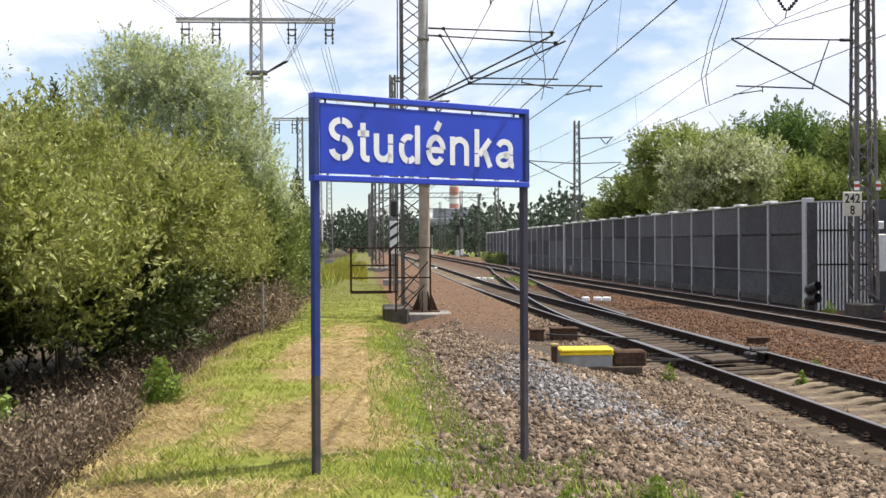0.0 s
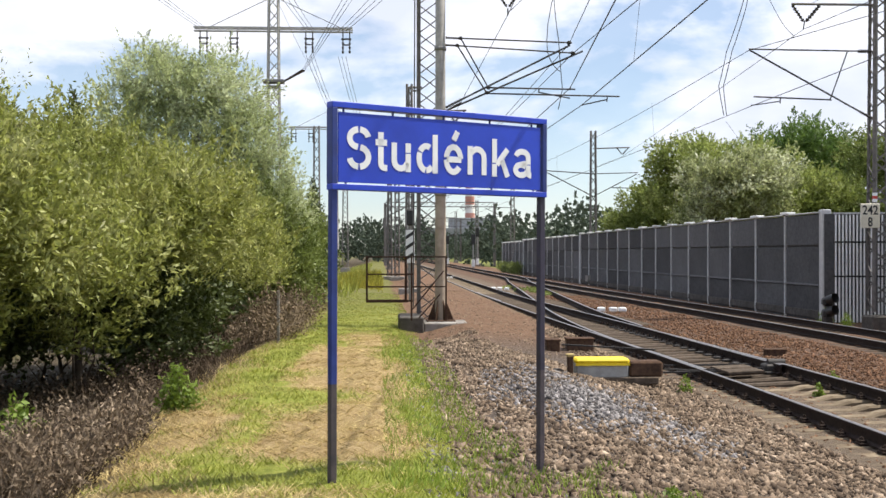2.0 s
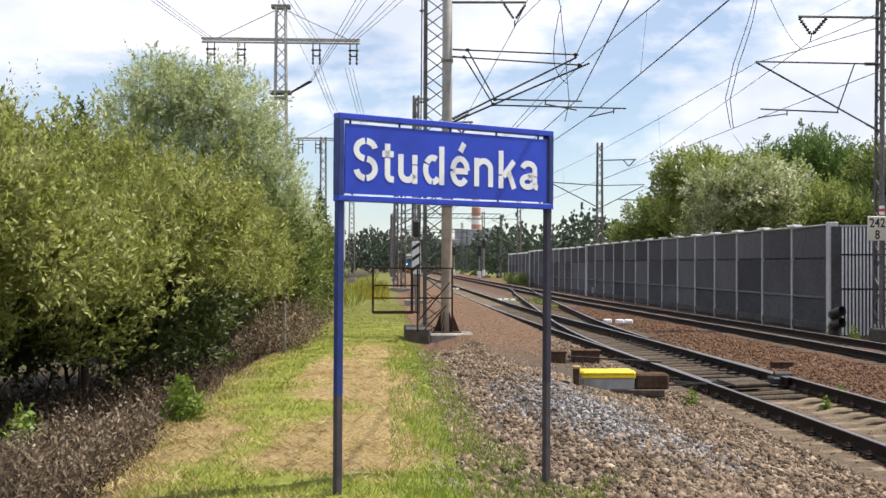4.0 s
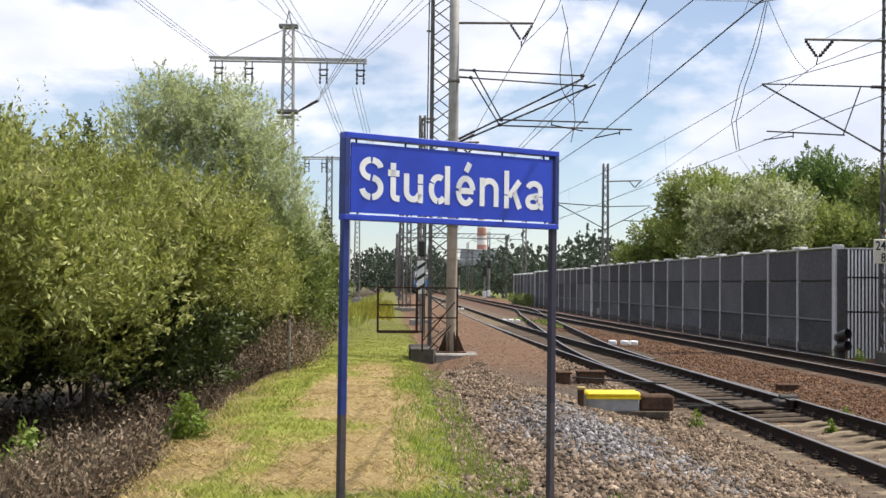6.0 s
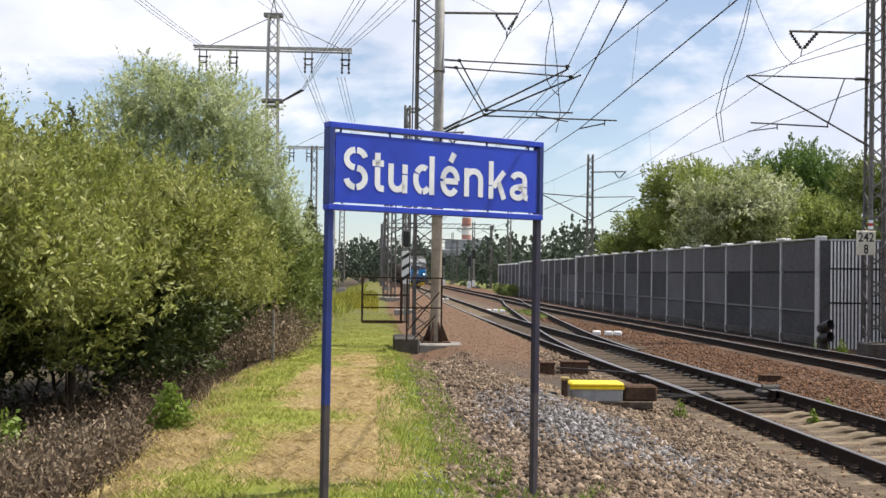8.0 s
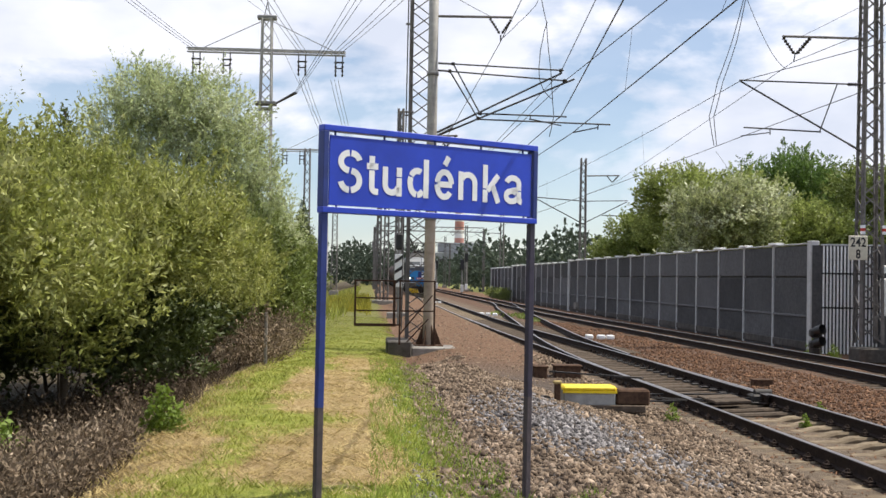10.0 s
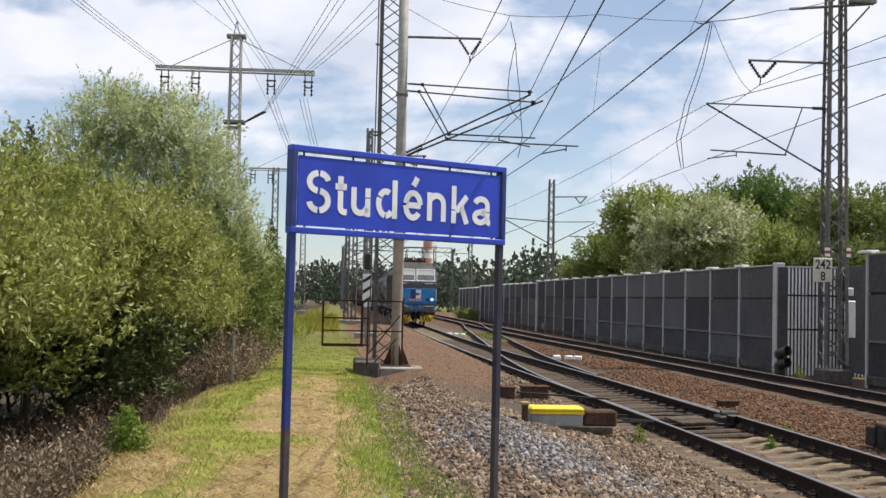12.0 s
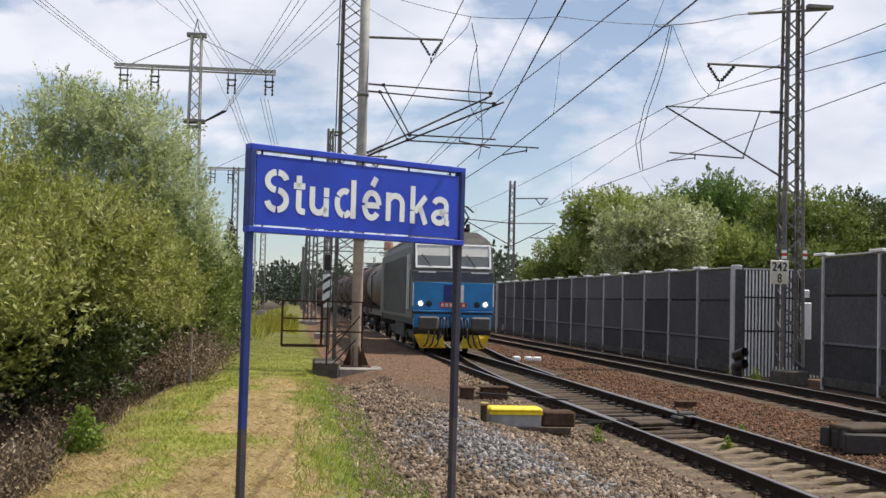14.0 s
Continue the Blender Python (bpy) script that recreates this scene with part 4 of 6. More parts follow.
# portal beams over the far tracks
for u_, z_ in ((190, 9.6), (270, 9.4)):
    pg = thing("catenary_portal", on_line(3, u_, 0), "distant lattice portal spanning the tracks", "portal", "portals")
    for x in (-8.5, 9.0):
        part("leg", Geo().box((x, 0, 4.8), (0.4, 0.4, 10.0)), "mast_grey", pg)
    g = Geo()
    for z in (z_ - 0.35, z_ + 0.35):
        g.box((0.25, 0, z), (17.5, 0.12, 0.12))
    for i in range(18):
        g.bar((-8.5 + i, 0, z_ - 0.35), (-7.5 + i, 0, z_ + 0.35), 0.06, 0.06)
    part("beam", g, "mast_grey", pg)

# ---- power line ----
def pylon(s, u, h, arm, arm_z, label):
    p = thing("power_pylon", on_line(s, u, 0), label, "power pylon", "power pylons")
    lattice(p, 1.5, 1.5, h, 22, 0.16, mat="pylon_pale", taper=0.62, lace=0.09)
    part("top_cap", Geo().box((0, 0, h), (1.2, 0.9, 0.25), chamfer=0.05), "pylon_pale", p)
    g = Geo()
    for y in (-0.4, 0.4):
        g.box((0, y, arm_z), (arm * 2, 0.1, 0.16)).bar((-arm, y * 0.4, arm_z - 0.3), (arm, y * 0.4, arm_z - 0.3), 0.08, 0.1)
    for i in range(24):
        x = -arm + arm * i / 12
        g.bar((x, -0.4, arm_z), (x + arm / 12, 0.4, arm_z), 0.05, 0.05)
    part("crossarm", g, "pylon_pale", p)
    part("stay", Geo().bar((-arm * 0.8, 0, arm_z + 0.1), (0, 0, h), 0.06, 0.06).bar((arm * 0.85, 0, arm_z + 0.1), (0, 0, h), 0.06, 0.06), "galv", p)
    for x in (-arm * 0.88, -arm * 0.5, arm * 0.45, arm * 0.92):
        g = Geo()
        for dx in (-0.32, 0.32):
            g.tube((x + dx, 0, arm_z - 0.2), (x + dx, 0, arm_z - 2.2), 0.06, 6)
            for z in (0.9, 1.3, 1.7, 2.1):
                g.tube((x + dx, 0, arm_z - z), (x + dx, 0, arm_z - z - 0.2), 0.13, 8, 0.07)
        g.box((x, 0, arm_z - 0.95), (0.95, 0.12, 0.14)).box((x, 0, arm_z - 1.5), (0.7, 0.12, 0.12))
        part("insulator_string", g, "insulator", p)
    return p


PY = (-16.3, 112.8)
tall = pylon(*PY, 26.0, 7.4, 23.0, "tall pale lattice power pylon with a crossarm")
part("lower_bracket", Geo().box((0, 0, 18.0), (2.0, 1.4, 0.3), chamfer=0.05).box((0, 0, 17.5), (1.2, 1.2, 0.2), chamfer=0.05), "galv", tall)
part("peak", Geo().bar((-0.3, 0, 26.1), (0, 0, 27.6), 0.08, 0.08).bar((0.3, 0, 26.1), (0, 0, 27.6), 0.08, 0.08).box((0, 0, 26.1), (1.8, 0.9, 0.35), chamfer=0.05), "galv", tall)
for k in (-0.12, 0.0, 0.12):
    part("anchor_insulator", Geo().tube((0.9, k, 18.0), (2.8 + k, k, 19.1), 0.07, 8), "insulator", tall)
pylon(-13.4, 183.0, 24.0, 6.9, 21.1, "second lattice power pylon farther away")


def wire(name, pts, sag, r, label, group="overhead wires"):
    """Sagging spans through the points (s, u, z)."""
    g = Geo()
    line = [Vector(pts[0])]
    for a, b in zip(pts, pts[1:]):
        a, b = Vector(a), Vector(b)
        n = max(6, int((b - a).length / 4))
        n = min(n, 24)
        line += [a.lerp(b, i / n) - Vector((0, 0, 4 * sag * (i / n) * (1 - i / n))) for i in range(1, n + 1)]
    g.path(line, r, 5)
    return solid(name, g, "wire", LINE, label, "wire", group)


BUNDLES = [  # attachment across the arm, height, where the three lines come from
    (-6.6, 23.0, [(-24.72, 84.13, 22.00), (-24.32, 84.04, 22.00), (-23.93, 83.96, 22.00)], 6.2, 19.6),
    (3.4, 22.9, [(-14.78, 81.94, 22.00), (-14.32, 81.84, 22.00), (-13.79, 81.72, 22.00)], 2.6, 19.2),
    (6.4, 22.8, [(-5.52, 85.22, 22.00), (-5.17, 86.89, 22.00), (-5.20, 89.48, 22.00)], 5.4, 19.2),
    (2.8, 19.1, [(-7.42, 81.08, 22.00), (-6.92, 80.97, 22.00), (-6.47, 80.87, 22.00)], None, None),
]
for x, z, starts, x2, z2 in BUNDLES:
    for k, a in enumerate(starts):
        b = Vector((PY[0] + x + (k - 1) * (0.35 if z2 else 0.12), PY[1], z))
        a = Vector(a)
        wire("power_line", [tuple(b + (a - b) * 2.2), tuple(b)], 0.3, 0.022, "thin grey power line conductor between pylons", "power lines")
        if z2:
            wire("power_line", [(b.x, b.y, z - 2.4), (-13.4 + x2 * (1 if x > 0 else -1) + (k - 1) * 0.35, 183, z2)], 1.2, 0.022, "thin grey conductor running on to the far pylon", "power lines")
wire("power_line", [(PY[0] - 9.0, 60, 26.5), (PY[0], PY[1], 26.4), (-13.4, 183, 24)], 0.6, 0.018, "thin earth wire over the pylon tops", "power lines")
# droppers between a carrying cable and its contact wire
def droppers(top, low, n, label):
    g = Geo()
    for a, b, c, d in zip(top, top[1:], low, low[1:]):
        for k in range(1, n):
            p, q = Vector(a).lerp(Vector(b), k / n), Vector(c).lerp(Vector(d), k / n)
            g.tube(p, q, 0.005, 4, caps=False)
    solid("dropper_wires", g, "wire", LINE, label, "wire", "overhead wires", "stuff")


FAR_1 = [(-1.0, 91), (-0.7, 148), (-1.0, 205), (-0.7, 262)]
FAR_2 = [(5.5, 94.1), (5.2, 150), (5.6, 205), (5.2, 262)]
near_top = [(-5.31, -20, 7.79), (-1.07, 33.7, 7.79)] + [(s, u, 7.7) for s, u in FAR_1]
near_low = [(-5.88, -20, 6.56), (-1.04, 33.7, 6.56)] + [(s, u, 6.3) for s, u in FAR_1]
wire("messenger_wire", near_top, 0.02, 0.011, "carrying cable of the near track")
wire("contact_wire", near_low, 0.03, 0.014, "contact wire of the near track")
switch_top = [(0.4, -20, 6.95), (-0.9, 33.9, 7.59), (-1.4, 91, 7.6), (-1.4, 150, 7.9)]
switch_low = [(-1.97, -20, 6.12), (-0.67, 33.9, 6.12), (-1.3, 91, 6.2), (-1.4, 150, 6.4)]
wire("messenger_wire", switch_top, 0.03, 0.012, "carrying cable of the crossover")
wire("contact_wire", switch_low, 0.03, 0.013, "contact wire of the crossover")
droppers(switch_top[:2], switch_low[:2], 7, "thin dropper wires of the crossover")
second_top = [(14.03, -20, 7.16), (5.84, 39.4, 8.65)] + [(s, u, 8.6) for s, u in FAR_2]
second_low = [(5.62, -20, 6.84), (6.01, 39.4, 6.84)] + [(s, u, 6.7) for s, u in FAR_2]
wire("messenger_wire", second_top, 0.25, 0.012, "carrying cable of the second track")
wire("contact_wire", second_low, 0.05, 0.012, "contact wire of the second track")
droppers(second_top[1:3], second_low[1:3], 4, "thin dropper wires of the second track")
wire("feeder_cable", [(-3.6, -22, 8.4), (-2.77, 33.8, 8.62), (-2.9, 91, 8.4), (-3.0, 148, 8.4)], 0.02, 0.012, "feeder cable hung under the mast bracket")
wire("feeder_cable", [(8.66, -20, 7.77), (7.65, 39.4, 9.35), (12.9, 94.1, 9.6), (12.6, 150, 9.4)], 0.05, 0.012, "feeder cable under the far bracket")
wire("stay_wire", [(-4.6, 33.8, 10.11), (-3.07, 33.8, 9.32)], 0.01, 0.008, "thin stay wire holding the mast bracket")
wire("stay_wire", [(10.0, 39.4, 11.3), (7.9, 39.4, 10.2)], 0.01, 0.008, "thin stay wire holding the far bracket")
wire("jumper_cable", [(-1.99, 31.5, 9.45), (-2.11, 31.5, 9.14), (-2.55, 31.5, 8.67), (-2.80, 33.5, 8.62)], 0.02, 0.009, "loose jumper cable looping to the feeder")
wire("span_wire", [(2.84, 30.9, 9.34), (3.23, 30.84, 9.36), (6.0, 33.5, 10.4), (9.6, 38.1, 12.0)], 0.05, 0.014, "cross-span wire held by the far mast")
# jumper loops
for name, pts in (("jumper_cable", [(3.23, 30.84, 9.35), (2.94, 30.87, 8.22), (2.58, 30.91, 7.16), (2.38, 30.94, 6.26), (2.51, 30.92, 5.5)]), ("jumper_cable", [(3.28, 30.84, 9.35), (3.06, 30.87, 8.22), (2.72, 30.91, 7.16), (2.5, 30.94, 6.26), (2.58, 30.92, 5.5)]),
                  ("jumper_cable", [(-1.96, 31.5, 9.3), (-1.82, 31.5, 8.71), (-1.77, 31.5, 8.11), (-1.69, 31.5, 7.51), (-1.65, 31.5, 6.92), (-1.59, 31.5, 6.25), (-1.7, 31.5, 5.7)]), ("jumper_cable", [(-1.80, 31.5, 8.71), (-1.87, 31.5, 8.5), (-1.97, 31.5, 7.95), (-2.0, 31.5, 7.5), (-1.98, 31.5, 7.2), (-1.86, 31.5, 6.91), (-1.64, 31.5, 6.69)])):
    wire(name, pts, 0.03, 0.011, "hanging jumper cable between the wires")
wire("span_wire", [(-4.6, 33.7, 10.6), (-1.99, 31.5, 9.45), (0.11, 30.2, 9.26), (3.23, 30.84, 9.36)], 0.05, 0.008, "cross-span wire carrying jumper cables")
wire("jumper_cable", [(3.3, 30.84, 9.35), (3.9, 30.75, 8.0), (4.32, 30.7, 7.5)], 0.06, 0.008, "thin loose jumper cable")

# ---- points machine and track clutter ----
pm = thing("points_machine", on_line(-2.8, 19.75, -0.015), "points machine with a yellow lid beside the track", "points machine")
part("casing", Geo().box((0, 0, 0.10), (0.84, 0.42, 0.24), chamfer=0.02), "grey_paint", pm, "grey steel casing")
part("lid", Geo().box((0, -0.01, 0.255), (0.87, 0.46, 0.085), chamfer=0.03), "yellow_paint", pm, "bright yellow lid")
part("lid_lip", Geo().box((0, -0.225, 0.205), (0.87, 0.02, 0.04)), "yellow_paint", pm)
part("bearer", Geo().box((0.1, 0, -0.06), (1.6, 0.5, 0.12), chamfer=0.015), "wood_sleeper", pm)
part("gearbox", Geo().box((0.71, 0, 0.12), (0.54, 0.40, 0.25), chamfer=0.03), "iron_rust", pm, "rusty brown gearbox")
part("hinge", Geo().box((0, 0.23, 0.24), (0.5, 0.03, 0.04)), "iron_dark", pm)
part("drive_rod", Geo().bar((1.05, 0.1, 0.1), (1.75, 0.5, 0.02), 0.06, 0.03), "iron_dark", pm)
st = thing("stop_post", on_line(-3.42, 19.3, -0.08), "rusty steel post stub with a rounded dark plate", "post")
part("post", Geo().box((0.06, 0, 0.17), (0.09, 0.12, 0.52), chamfer=0.015), "iron_rust", st)
part("cap", Geo().box((0.06, 0, 0.44), (0.13, 0.15, 0.05), chamfer=0.015), "hay", st, "pale wooden cap")
plate_ = Geo().prism([(-0.17, -0.2), (0.17, -0.2), (0.17, 0.02), *[(0.17 * math.cos(a * 0.314), 0.02 + 0.17 * math.sin(a * 0.314)) for a in range(1, 10)], (-0.17, 0.02)], -0.025, 0.025)
part("rounded_plate", plate_, "iron_dark", st, at=pose(-0.17, -0.1, 0.06, 8, 6, 30))
for s_, u_, w_ in ((-2.72, 25.6, 0.3), (-2.1, 25.9, 0.62)):
    bx = thing("cable_box", on_line(s_, u_, -0.03), "low brown weathered cable box in the ballast", "cable box", "cable boxes")
    part("body", Geo().box((0, 0, 0.02), (w_ * 0.9, 0.36, 0.30), chamfer=0.02), "iron_rust", bx)
    part("lid", Geo().box((0, 0, 0.17), (w_ * 0.9 + 0.05, 0.42, 0.04), chamfer=0.012), "iron_rust", bx)
solid("drive_linkage", Geo().bar((0, 0, 0.06), (1.6, -1.4, 0.06), 0.07, 0.03), "iron_dark", on_line(-2.6, 25.0, 0.02), "dark steel rod linkage lying on ballast", "linkage")
solid("cable_cover", Geo().box((0, 0, 0.0), (0.40, 0.3, 0.14), chamfer=0.02).box((0, 0, 0.08), (0.44, 0.34, 0.03), chamfer=0.008), "iron_rust", on_line(2.0, 25.5, -0.16), "low rusty cable cover in the ballast", "cable cover")
lock = thing("switch_lock", on_line(0.62, 21.4, -0.06), "dark greasy iron switch lock on the sleepers", "switch lock")
part("casing", Geo().box((0, 0, 0), (0.44, 0.34, 0.14), chamfer=0.03), "iron_dark", lock)
part("bolt_cover", Geo().tube((-0.14, -0.02, 0.09), (0.16, -0.02, 0.09), 0.07, 10), "iron_dark", lock)
part("lock_rod", Geo().bar((-0.2, 0.0, -0.02), (-1.3, 0.05, -0.05), 0.05, 0.04), "iron_dark", lock)
pile = thing("sleeper_stack", on_line(2.45, 18.3, -0.2), "short stack of dark old sleepers between the tracks", "sleeper stack")
for i in range(4):
    part("baulk", Geo().box((0.0, -0.45 + i * 0.3, 0.16), (0.85, 0.22, 0.3), pose(0, 0, 0, 0, 3 * (i % 2), 8 * i - 12), chamfer=0.02), "iron_dark", pile)
part("baulk", Geo().box((0.05, 0, 0.36), (0.9, 0.7, 0.08), pose(0, 0, 0, 0, -2, 5), chamfer=0.02), "wood_sleeper", pile)
for s_, u_ in ((1.56, 43.4), (1.98, 43.3), (2.29, 43.2), (0.05, 68.4), (0.40, 68.3), (0.72, 67.6), (-0.6, 98.0), (-1.0, 98.0)):
    solid("marker_block", Geo().box((0, 0, 0.0), (0.26, 0.3, 0.16), chamfer=0.03), "letter_white", on_line(s_ + 0.1, u_, -0.09), "small white painted marker block between tracks", "marker", "marker blocks")
dw = thing("dwarf_signal", on_line(8.78, 40.2, -0.42), "black dwarf signal with two hooded lamps", "signal")
part("base", Geo().box((0, 0, 0.0), (0.3, 0.3, 0.45), chamfer=0.03), "iron_dark", dw)
for z in (0.32, 0.72):
    part("lamp_case", Geo().box((0, 0, z), (0.36, 0.3, 0.3), chamfer=0.07), "black_paint", dw)
    part("hood", Geo().lathe([(0.15, 0), (0.17, 0.32)], 14, pose(0, -0.1, z + 0.06, 75, 0, 25)), "black_paint", dw)

# railing cage beside the near mast
cage = thing("railing_cage", on_line(-6.16, 31.0, 0.0), "rusty steel railing cage on a concrete step", "railing")
for x in (-0.52, 0.48, 0.62, 1.5):
    z_low = 0.72 if x < 0.5 else 0.24
    part("upright", Geo().box((x, 0, (z_low + 1.88) / 2), (0.045, 0.045, 1.88 - z_low), chamfer=0.005), "rust_frame", cage)
for z in (0.74, 1.1, 1.42, 1.86):
    part("crossbar", Geo().box((0.0, 0, z), (1.05, 0.04, 0.07 if z < 0.8 else 0.035), chamfer=0.005), "rust_frame", cage)
for z in (1.1, 1.86):
    part("crossbar", Geo().box((1.05, 0, z), (0.9, 0.035, 0.035)), "rust_frame", cage)
for x in (-0.52, 0.48):
    part("crossbar", Geo().box((x, 0.45, 1.86), (0.035, 0.9, 0.035)), "rust_frame", cage)
    part("upright", Geo().box((x, 0.9, 1.3), (0.04, 0.04, 1.16)), "rust_frame", cage)
for z in (0.74, 1.42):
    part("crossbar", Geo().box((0.56, 0.02, z), (0.2, 0.04, 0.04)), "rust_frame", cage)
part("floor_grate", Geo().box((0, 0.45, 0.72), (1.05, 0.9, 0.04)), "rust_frame", cage)
for p_, q_ in (((0.62, 0, 0.5), (1.45, 0.2, 1.5)), ((0.8, 0, 0.3), (1.35, 0.1, 0.9))):
    part("brace", Geo().bar(p_, q_, 0.02, 0.03), "rust_frame", cage)
sg = thing("marker_signal", on_line(-5.2, 45.9, 0.1), "signal post with a white and dark striped board", "signal")
part("post", Geo().tube((0, 0, 0), (0, 0, 3.5), 0.05, 10), "galv", sg)
bd = part("striped_board", Geo().box((0, -0.07, 2.1), (0.34, 0.03, 1.25), chamfer=0.01), "letter_white", sg, "white board with dark slanted stripes")
for i in range(3):
    zc = 1.72 + i * 0.4
    part("stripe", Geo().add([(-0.165, -0.089, zc - 0.16), (0.165, -0.089, zc + 0.06), (0.165, -0.089, zc + 0.2), (-0.165, -0.089, zc - 0.02), (-0.165, -0.085, zc - 0.16), (0.165, -0.085, zc + 0.06), (0.165, -0.085, zc + 0.2), (-0.165, -0.085, zc - 0.02)], [(0, 1, 2, 3), (7, 6, 5, 4), (0, 4, 5, 1), (3, 2, 6, 7), (1, 5, 6, 2), (0, 3, 7, 4)]), "black_paint", bd)
part("lamp", Geo().box((0, -0.05, 3.2), (0.26, 0.24, 0.62), chamfer=0.05), "black_paint", sg)
fp = thing("fence_post", on_line(-8.42, 25.2, -0.05), "weathered grey wooden fence post at the bank edge", "fence post")
part("stake", Geo().box((0, 0, 0.55), (0.065, 0.065, 1.4), chamfer=0.012), "concrete", fp)
for s_, u_, h_ in ((12, 175, 5.5), (9.4, 150, 4.2), (8.2, 185, 4.5)):
    f = thing("light_signal", on_line(s_ - 4, u_, 0), "distant railway light signal on a post", "signal", "far signals")
    part("post", Geo().tube((0, 0, 0), (0, 0, h_), 0.09, 8), "galv", f)
    part("lamp_board", Geo().box((0, -0.1, h_ - 0.6), (0.5, 0.1, 1.3), chamfer=0.04), "black_paint", f)
    part("base_box", Geo().box((0, -0.1, 0.6), (0.4, 0.3, 0.9), chamfer=0.03), "letter_white", f)

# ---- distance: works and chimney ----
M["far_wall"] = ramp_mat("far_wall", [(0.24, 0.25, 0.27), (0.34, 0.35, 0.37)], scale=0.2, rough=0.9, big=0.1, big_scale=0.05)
# red paint, paled in its colour for the haze of distance
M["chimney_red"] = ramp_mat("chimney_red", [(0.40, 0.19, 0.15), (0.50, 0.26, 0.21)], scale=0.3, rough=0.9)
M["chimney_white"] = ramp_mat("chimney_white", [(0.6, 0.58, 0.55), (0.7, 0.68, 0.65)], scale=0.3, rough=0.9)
ch = thing("factory_chimney", on_line(39.2, 600, 0), "tall red and white banded factory chimney", "chimney")
for i in range(9):
    z0, z1 = 5 + i * 4.2, 9.2 + i * 4.2
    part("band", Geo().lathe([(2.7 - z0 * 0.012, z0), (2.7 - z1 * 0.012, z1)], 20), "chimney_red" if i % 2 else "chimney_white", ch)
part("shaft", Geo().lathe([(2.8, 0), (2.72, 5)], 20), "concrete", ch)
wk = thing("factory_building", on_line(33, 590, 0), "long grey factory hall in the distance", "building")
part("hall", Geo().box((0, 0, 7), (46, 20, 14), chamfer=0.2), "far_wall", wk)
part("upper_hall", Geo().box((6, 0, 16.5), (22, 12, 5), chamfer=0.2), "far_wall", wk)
win = Geo().box((0, 0, 0), (2.4, 0.3, 1.6)).mesh("window", M["insulator"])
for i in range(11):
    for z in (5, 10):
        part("window", win, None, wk, at=pose(-20 + 4 * i, -10.1, z))


# ---- locomotive and wagons ----
M["loco_blue"] = ramp_mat("loco_blue", [(0.010, 0.17, 0.44), (0.015, 0.23, 0.56)], scale=3, rough=0.4, big=0.12, big_scale=1.0, bump=0.05)
M["loco_dark"] = ramp_mat("loco_dark", [(0.055, 0.062, 0.085), (0.085, 0.095, 0.125)], scale=3, rough=0.5, big=0.12)
M["loco_grey"] = ramp_mat("loco_grey", [(0.065, 0.066, 0.063), (0.105, 0.105, 0.10)], scale=2, rough=0.55, big=0.15, big_scale=0.8)
M["roof_grey"] = ramp_mat("roof_grey", [(0.06, 0.058, 0.056), (0.10, 0.097, 0.093)], scale=3, rough=0.8, big=0.2)
M["plow_yellow"] = ramp_mat("plow_yellow", [(0.55, 0.36, 0.01), (0.75, 0.52, 0.015)], scale=6, rough=0.6, big=0.25, big_scale=3)
M["tank_brown"] = ramp_mat("tank_brown", [(0.06, 0.045, 0.042), (0.12, 0.09, 0.08)], scale=1.5, rough=0.6, big=0.25, big_scale=0.7)
M["tank_grey"] = ramp_mat("tank_grey", [(0.085, 0.07, 0.062), (0.145, 0.12, 0.105)], scale=1.5, rough=0.55, big=0.25, big_scale=0.7)
M["buffer_grey"] = ramp_mat("buffer_grey", [(0.05, 0.047, 0.045), (0.09, 0.085, 0.08)], scale=8, rough=0.6, bump=0.15, big=0.2)
M["tank_rust"] = ramp_mat("tank_rust", [(0.045, 0.022, 0.017), (0.085, 0.043, 0.033)], scale=1.5, rough=0.7, big=0.25, big_scale=0.7)
M["rubber"] = ramp_mat("rubber", [(0.02, 0.02, 0.021), (0.035, 0.035, 0.037)], scale=8, rough=0.7)
M["blind"] = ramp_mat("blind", [(0.55, 0.55, 0.53), (0.66, 0.66, 0.64)], scale=4, rough=0.9)


def glass_mat():
    m = bpy.data.materials.new("cab_glass")
    m.use_nodes = True
    b = m.node_tree.nodes["Principled BSDF"]
    b.inputs["Base Color"].default_value = (0.12, 0.13, 0.13, 1)
    b.inputs["Roughness"].default_value = 0.06
    b.inputs["Specular IOR Level"].default_value = 0.9
    b.inputs["Coat Weight"].default_value = 0.6
    return m


def lamp_mat():
    m = bpy.data.materials.new("headlight_glow")
    m.use_nodes = True
    b = m.node_tree.nodes["Principled BSDF"]
    b.inputs["Base Color"].default_value = (0.9, 0.9, 0.85, 1)
    b.inputs["Emission Color"].default_value = (1.0, 0.97, 0.9, 1)
    b.inputs["Emission Strength"].default_value = 4.0
    return m


M["cab_glass"], M["headlight"] = glass_mat(), lamp_mat()


